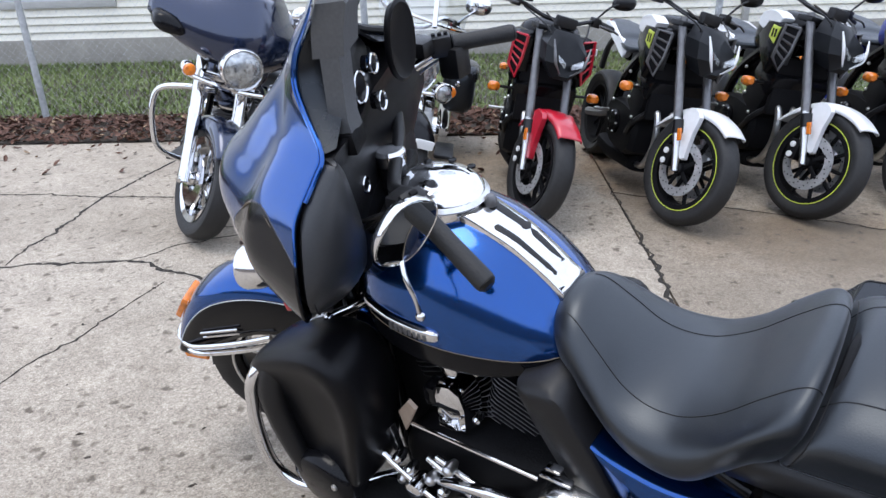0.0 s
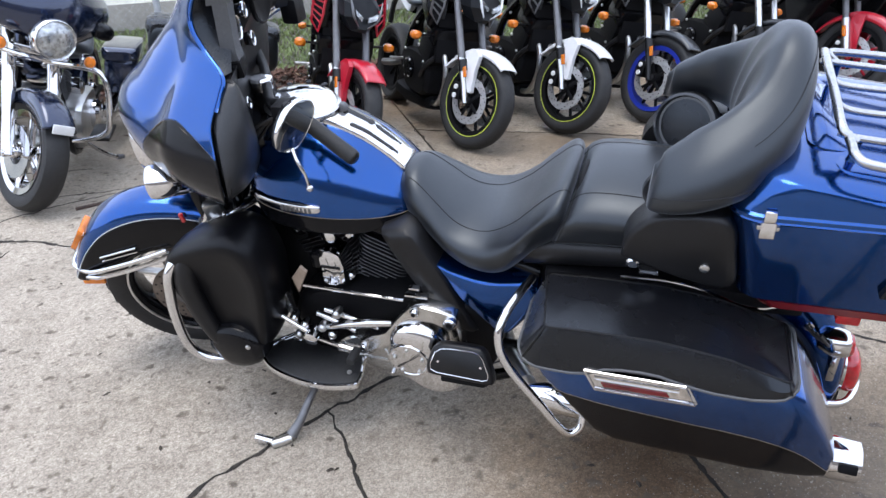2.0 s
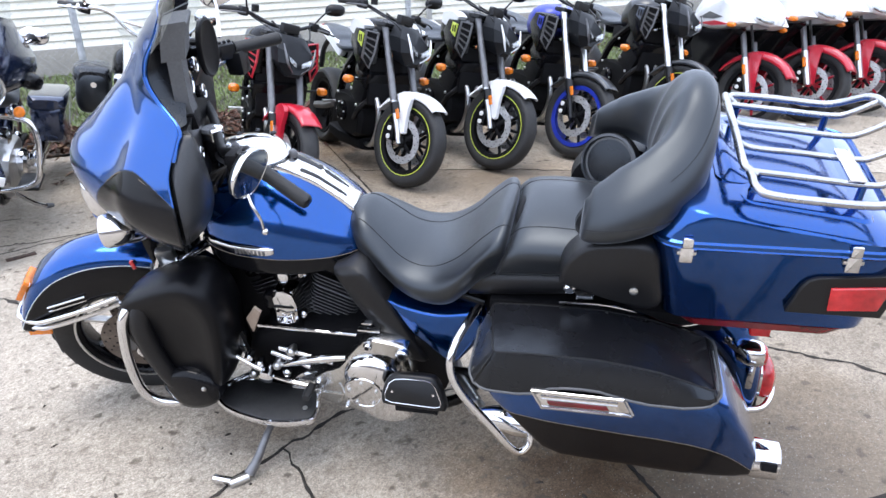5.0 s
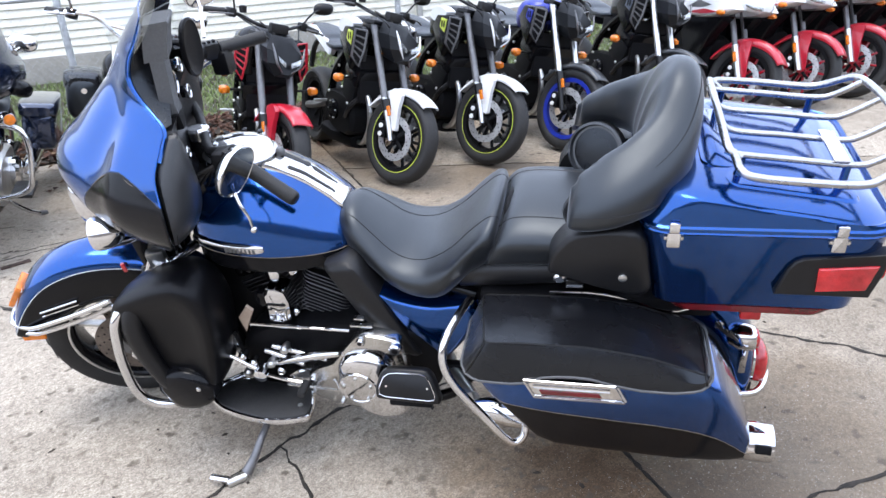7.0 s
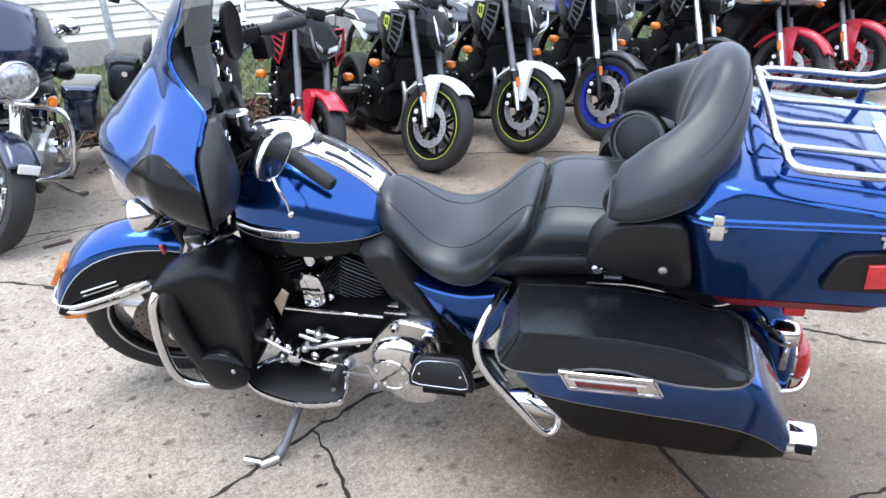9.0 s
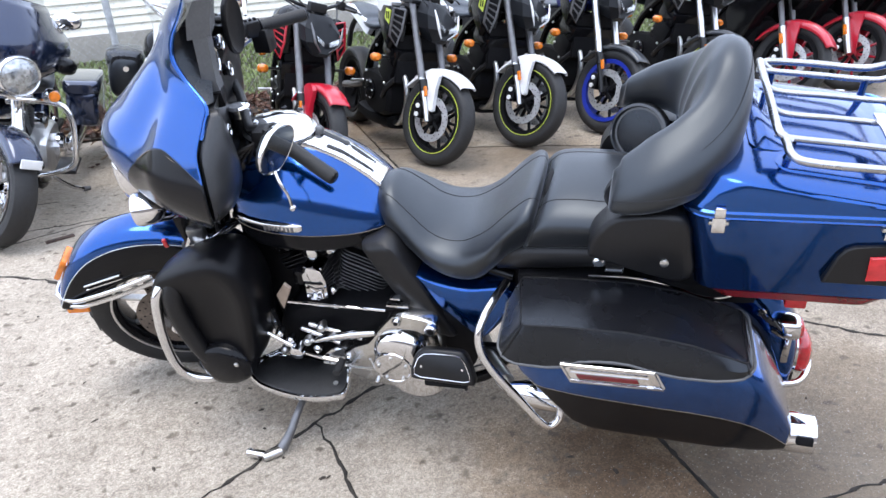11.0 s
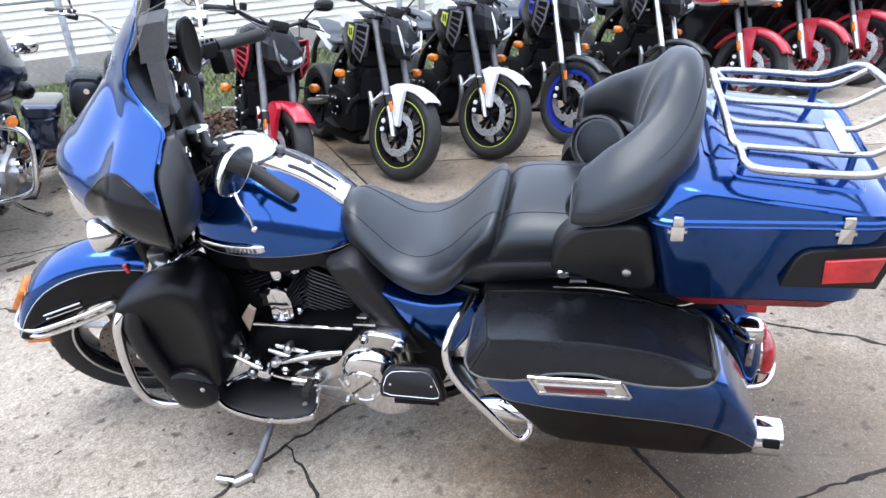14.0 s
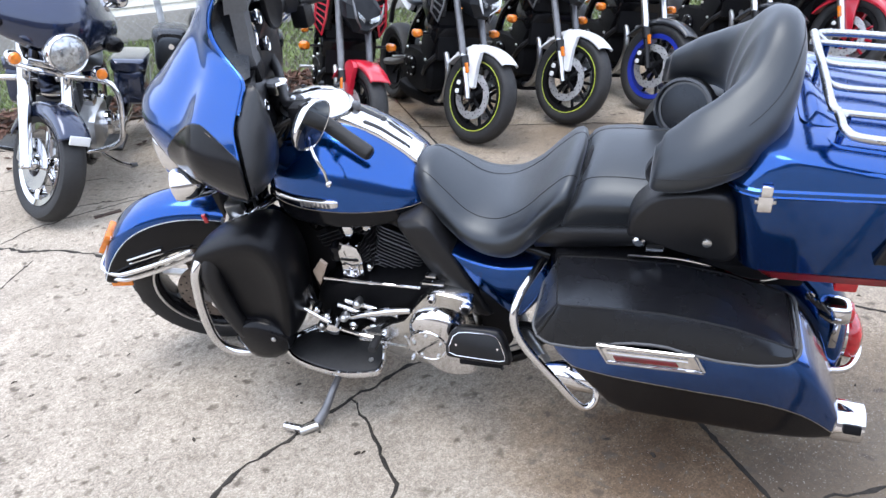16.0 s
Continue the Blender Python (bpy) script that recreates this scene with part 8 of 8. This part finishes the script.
    part("seat", body(fine(tb([(0.82, 0.83, 0.74, 0.10, 2.6), (0.95, 0.78, 0.66, 0.18, 3), (1.10, 0.77, 0.64, 0.20, 3), (1.22, 0.84, 0.68, 0.19, 3), (1.40, 0.87, 0.72, 0.17, 3), (1.58, 0.85, 0.76, 0.13, 2.8)]), 4), 24), LEATHER, root, "black two-up seat")
    part("engine", plate([(0.46, 0.24), (0.44, 0.40), (0.54, 0.47), (0.90, 0.49), (1.05, 0.44), (1.05, 0.26), (0.90, 0.18), (0.60, 0.17)], [(-0.20, 0.03), (-0.17, 0.0), (0.17, 0.0), (0.20, 0.03)], round_n=2), STEEL, root, "polished engine", angle=30)
    for bx, tilt in ((0.60, -22), (0.68, 23)):
        cm = pose(bx, 0, 0.44, 0, tilt, 0)
        cyl = part("cylinder", lathe([(0.078, 0), (0.078, 0.22)], 20, "Z"), MATT, root, "finned cylinder", cm)
        mesh_ = None
        for k in range(9):
            if mesh_ is None:
                fin = part("fin", skin(bmesh.new(), [box_ring(-0.088, 0.088, 0.11, dz, 0.03, 4) for dz in (0, 0.006)]), GREYALLOY, cyl)
                mesh_ = fin.data
            else:
                fin = new("fin", mesh_)
                fin.parent = cyl
            fin.matrix_local = cm @ pose(0, 0, 0.03 + k * 0.019)
        part("rocker_cover", block(-0.085, 0.085, -0.115, 0.115, 0.21, 0.27, 0.018), CHROME, cyl, "", cm)
    for s in (-1, 1):
        part("engine_cover", lathe([(0.10, s * 0.18), (0.10, s * 0.23), (0.08, s * 0.25), (0.01, s * 0.255)], 24, "Y", None, (0.88, 0, 0.32)), CHROME, root)
        part("horn_cover", lathe([(0.05, s * 0.14), (0.055, s * 0.19), (0.03, s * 0.205), (0.005, s * 0.207)], 20, "Y", None, (0.63, 0, 0.56)), CHROME, root)
        gd = [(0.36, s * 0.05, 0.73), (0.33, s * 0.22, 0.74), (0.31, s * 0.345, 0.715), (0.30, s * 0.385, 0.62), (0.30, s * 0.385, 0.46), (0.32, s * 0.36, 0.36), (0.37, s * 0.26, 0.30), (0.44, s * 0.12, 0.26)]
        if batwing:
            part("engine_guard", tube(gd, 0.0165, 12, 5), CHROME, root, "chrome engine guard bar")
        part("footboard", block(0.40, 0.72, s * 0.30 - 0.06, s * 0.30 + 0.06, 0.275, 0.30, 0.01), SATIN, root)
        part("frame_tube", tube([(0.36, s * 0.03, 0.92), (0.40, s * 0.12, 0.50), (0.46, s * 0.14, 0.20), (0.80, s * 0.14, 0.15), (1.15, s * 0.14, 0.28)], 0.02, 8, 4), BLACK, root)
        if batwing:
            bg = part("saddlebag", body(fine([(1.20, s * 0.34, 0.52, 0.07, 0.08, 5), (1.25, s * 0.34, 0.50, 0.105, 0.13, 6), (1.60, s * 0.34, 0.48, 0.11, 0.15, 6), (1.82, s * 0.34, 0.47, 0.10, 0.13, 6), (1.87, s * 0.34, 0.47, 0.07, 0.09, 5)], 3), 28), paint, root, "hard saddlebag", angle=40)
            part("bag_lid", body(fine([(1.19, s * 0.34, 0.645, 0.08, 0.03, 5), (1.26, s * 0.34, 0.65, 0.118, 0.045, 6), (1.60, s * 0.34, 0.65, 0.12, 0.045, 6), (1.85, s * 0.34, 0.64, 0.10, 0.035, 5)], 3), 28), paint, bg, "", angle=40)
        else:
            bg = part("saddlebag", body(fine([(1.20, s * 0.34, 0.55, 0.08, 0.10, 3.4), (1.26, s * 0.35, 0.54, 0.115, 0.155, 3.6), (1.60, s * 0.35, 0.54, 0.12, 0.17, 3.6), (1.80, s * 0.34, 0.55, 0.09, 0.12, 3.2)], 3), 28), LEATHER, root, "black leather saddlebag", angle=50)
            part("bag_flap", body(fine([(1.21, s * 0.345, 0.64, 0.09, 0.05, 3.4), (1.30, s * 0.352, 0.655, 0.128, 0.065, 3.6), (1.60, s * 0.352, 0.655, 0.13, 0.065, 3.6), (1.78, s * 0.345, 0.64, 0.10, 0.05, 3.4)], 3), 24), VINYL, bg, "", angle=50)
            part("bag_stud", lathe([(0.02, 0.0), (0.02, s * 0.006), (0.006, s * 0.010)], 12, "X", None, (1.195, s * 0.34, 0.60)), CHROME, bg)
        part("silencer", lathe([(0.03, 0.0), (0.05, 0.06), (0.052, 0.85), (0.044, 0.86)], 20, "X", None, (1.0, s * 0.27, 0.29)), CHROME, root, "chrome silencer")
        part("swing_arm", tube([(1.05, s * 0.14, 0.32), (1.64, s * 0.14, 0.322)], 0.022, 8, 1), MATT, root)
    rows = [(170, 0.37, 0.29), (120, 0.375, 0.27), (80, 0.378, 0.27), (40, 0.38, 0.28), (5, 0.385, 0.32)]
    thicken(part("rear_fender", arc_guard(1.63, R, rows, 0.11, 14, -1, 1), paint, root, "", None, angle=50), 0.004)
    part("side_stand", tube([(0.60, -0.18, 0.22), (0.68, -0.28, 0.115), (0.74, -0.36, 0.068)], 0.013, 8, 3), CHROME, root, "chrome side stand")
    part("stand_foot", tube([(0.735, -0.35, 0.073), (0.76, -0.385, 0.066)], 0.018, 8, 1), GREYALLOY, root)
    part("oil_filter", lathe([(0.035, 0.0), (0.038, -0.08), (0.03, -0.09)], 16, "X", None, (0.44, 0, 0.28)), CHROME, root)
    return root


ROW = "parked row by the fence"
LEANR = 9
first = naked_bike("black naked motorcycle with red fender and red shrouds", REDP, MATT, None, REDP, BLACK, BLACK, ROW)
first.matrix_world = yard_pose(0.005, 2.43, 0, LEANR)
second = naked_bike("black naked motorcycle with white fender and yellow-striped wheels", WHITEP, MATT, LIME, LIME, BLACK, BLACK, ROW)
second.matrix_world = yard_pose(0.80, 2.36, 8, LEANR)
copy_thing(second, yard_pose(1.495, 2.43, 7, LEANR))
blue_one = naked_bike("dark naked motorcycle with bright blue tank and wheels", GREYP, RIMBLUE, None, RIMBLUE, BLACK, RIMBLUE, ROW, True, STEEL)
blue_one.matrix_world = yard_pose(2.135, 2.42, 0, LEANR)
dark_one = naked_bike("dark grey naked motorcycle with silver fork", GREYP, MATT, LIME, SLATE, BLACK, GREYP, ROW, True, STEEL)
dark_one.matrix_world = yard_pose(3.03, 2.45, 0, LEANR)
sport = sport_bike("white and red sport motorcycle with red front wheel", ROW)
sport.matrix_world = yard_pose(3.77, 2.46, 0, LEANR)
for u in (4.40, 4.99, 5.6):
    copy_thing(sport, yard_pose(u, 2.46, 0, LEANR))
tourer = cruiser("dark blue batwing touring motorcycle with chrome engine guards", NAVY, True, 38, ROW)
tourer.matrix_world = yard_pose(-1.81, 2.27, 0, LEANR)
screened = cruiser("black chrome-trimmed cruiser with tall clear windscreen and leather saddlebags", BLACK, False, 30, ROW)
screened.matrix_world = yard_pose(-0.83, 2.50, 0, LEANR)
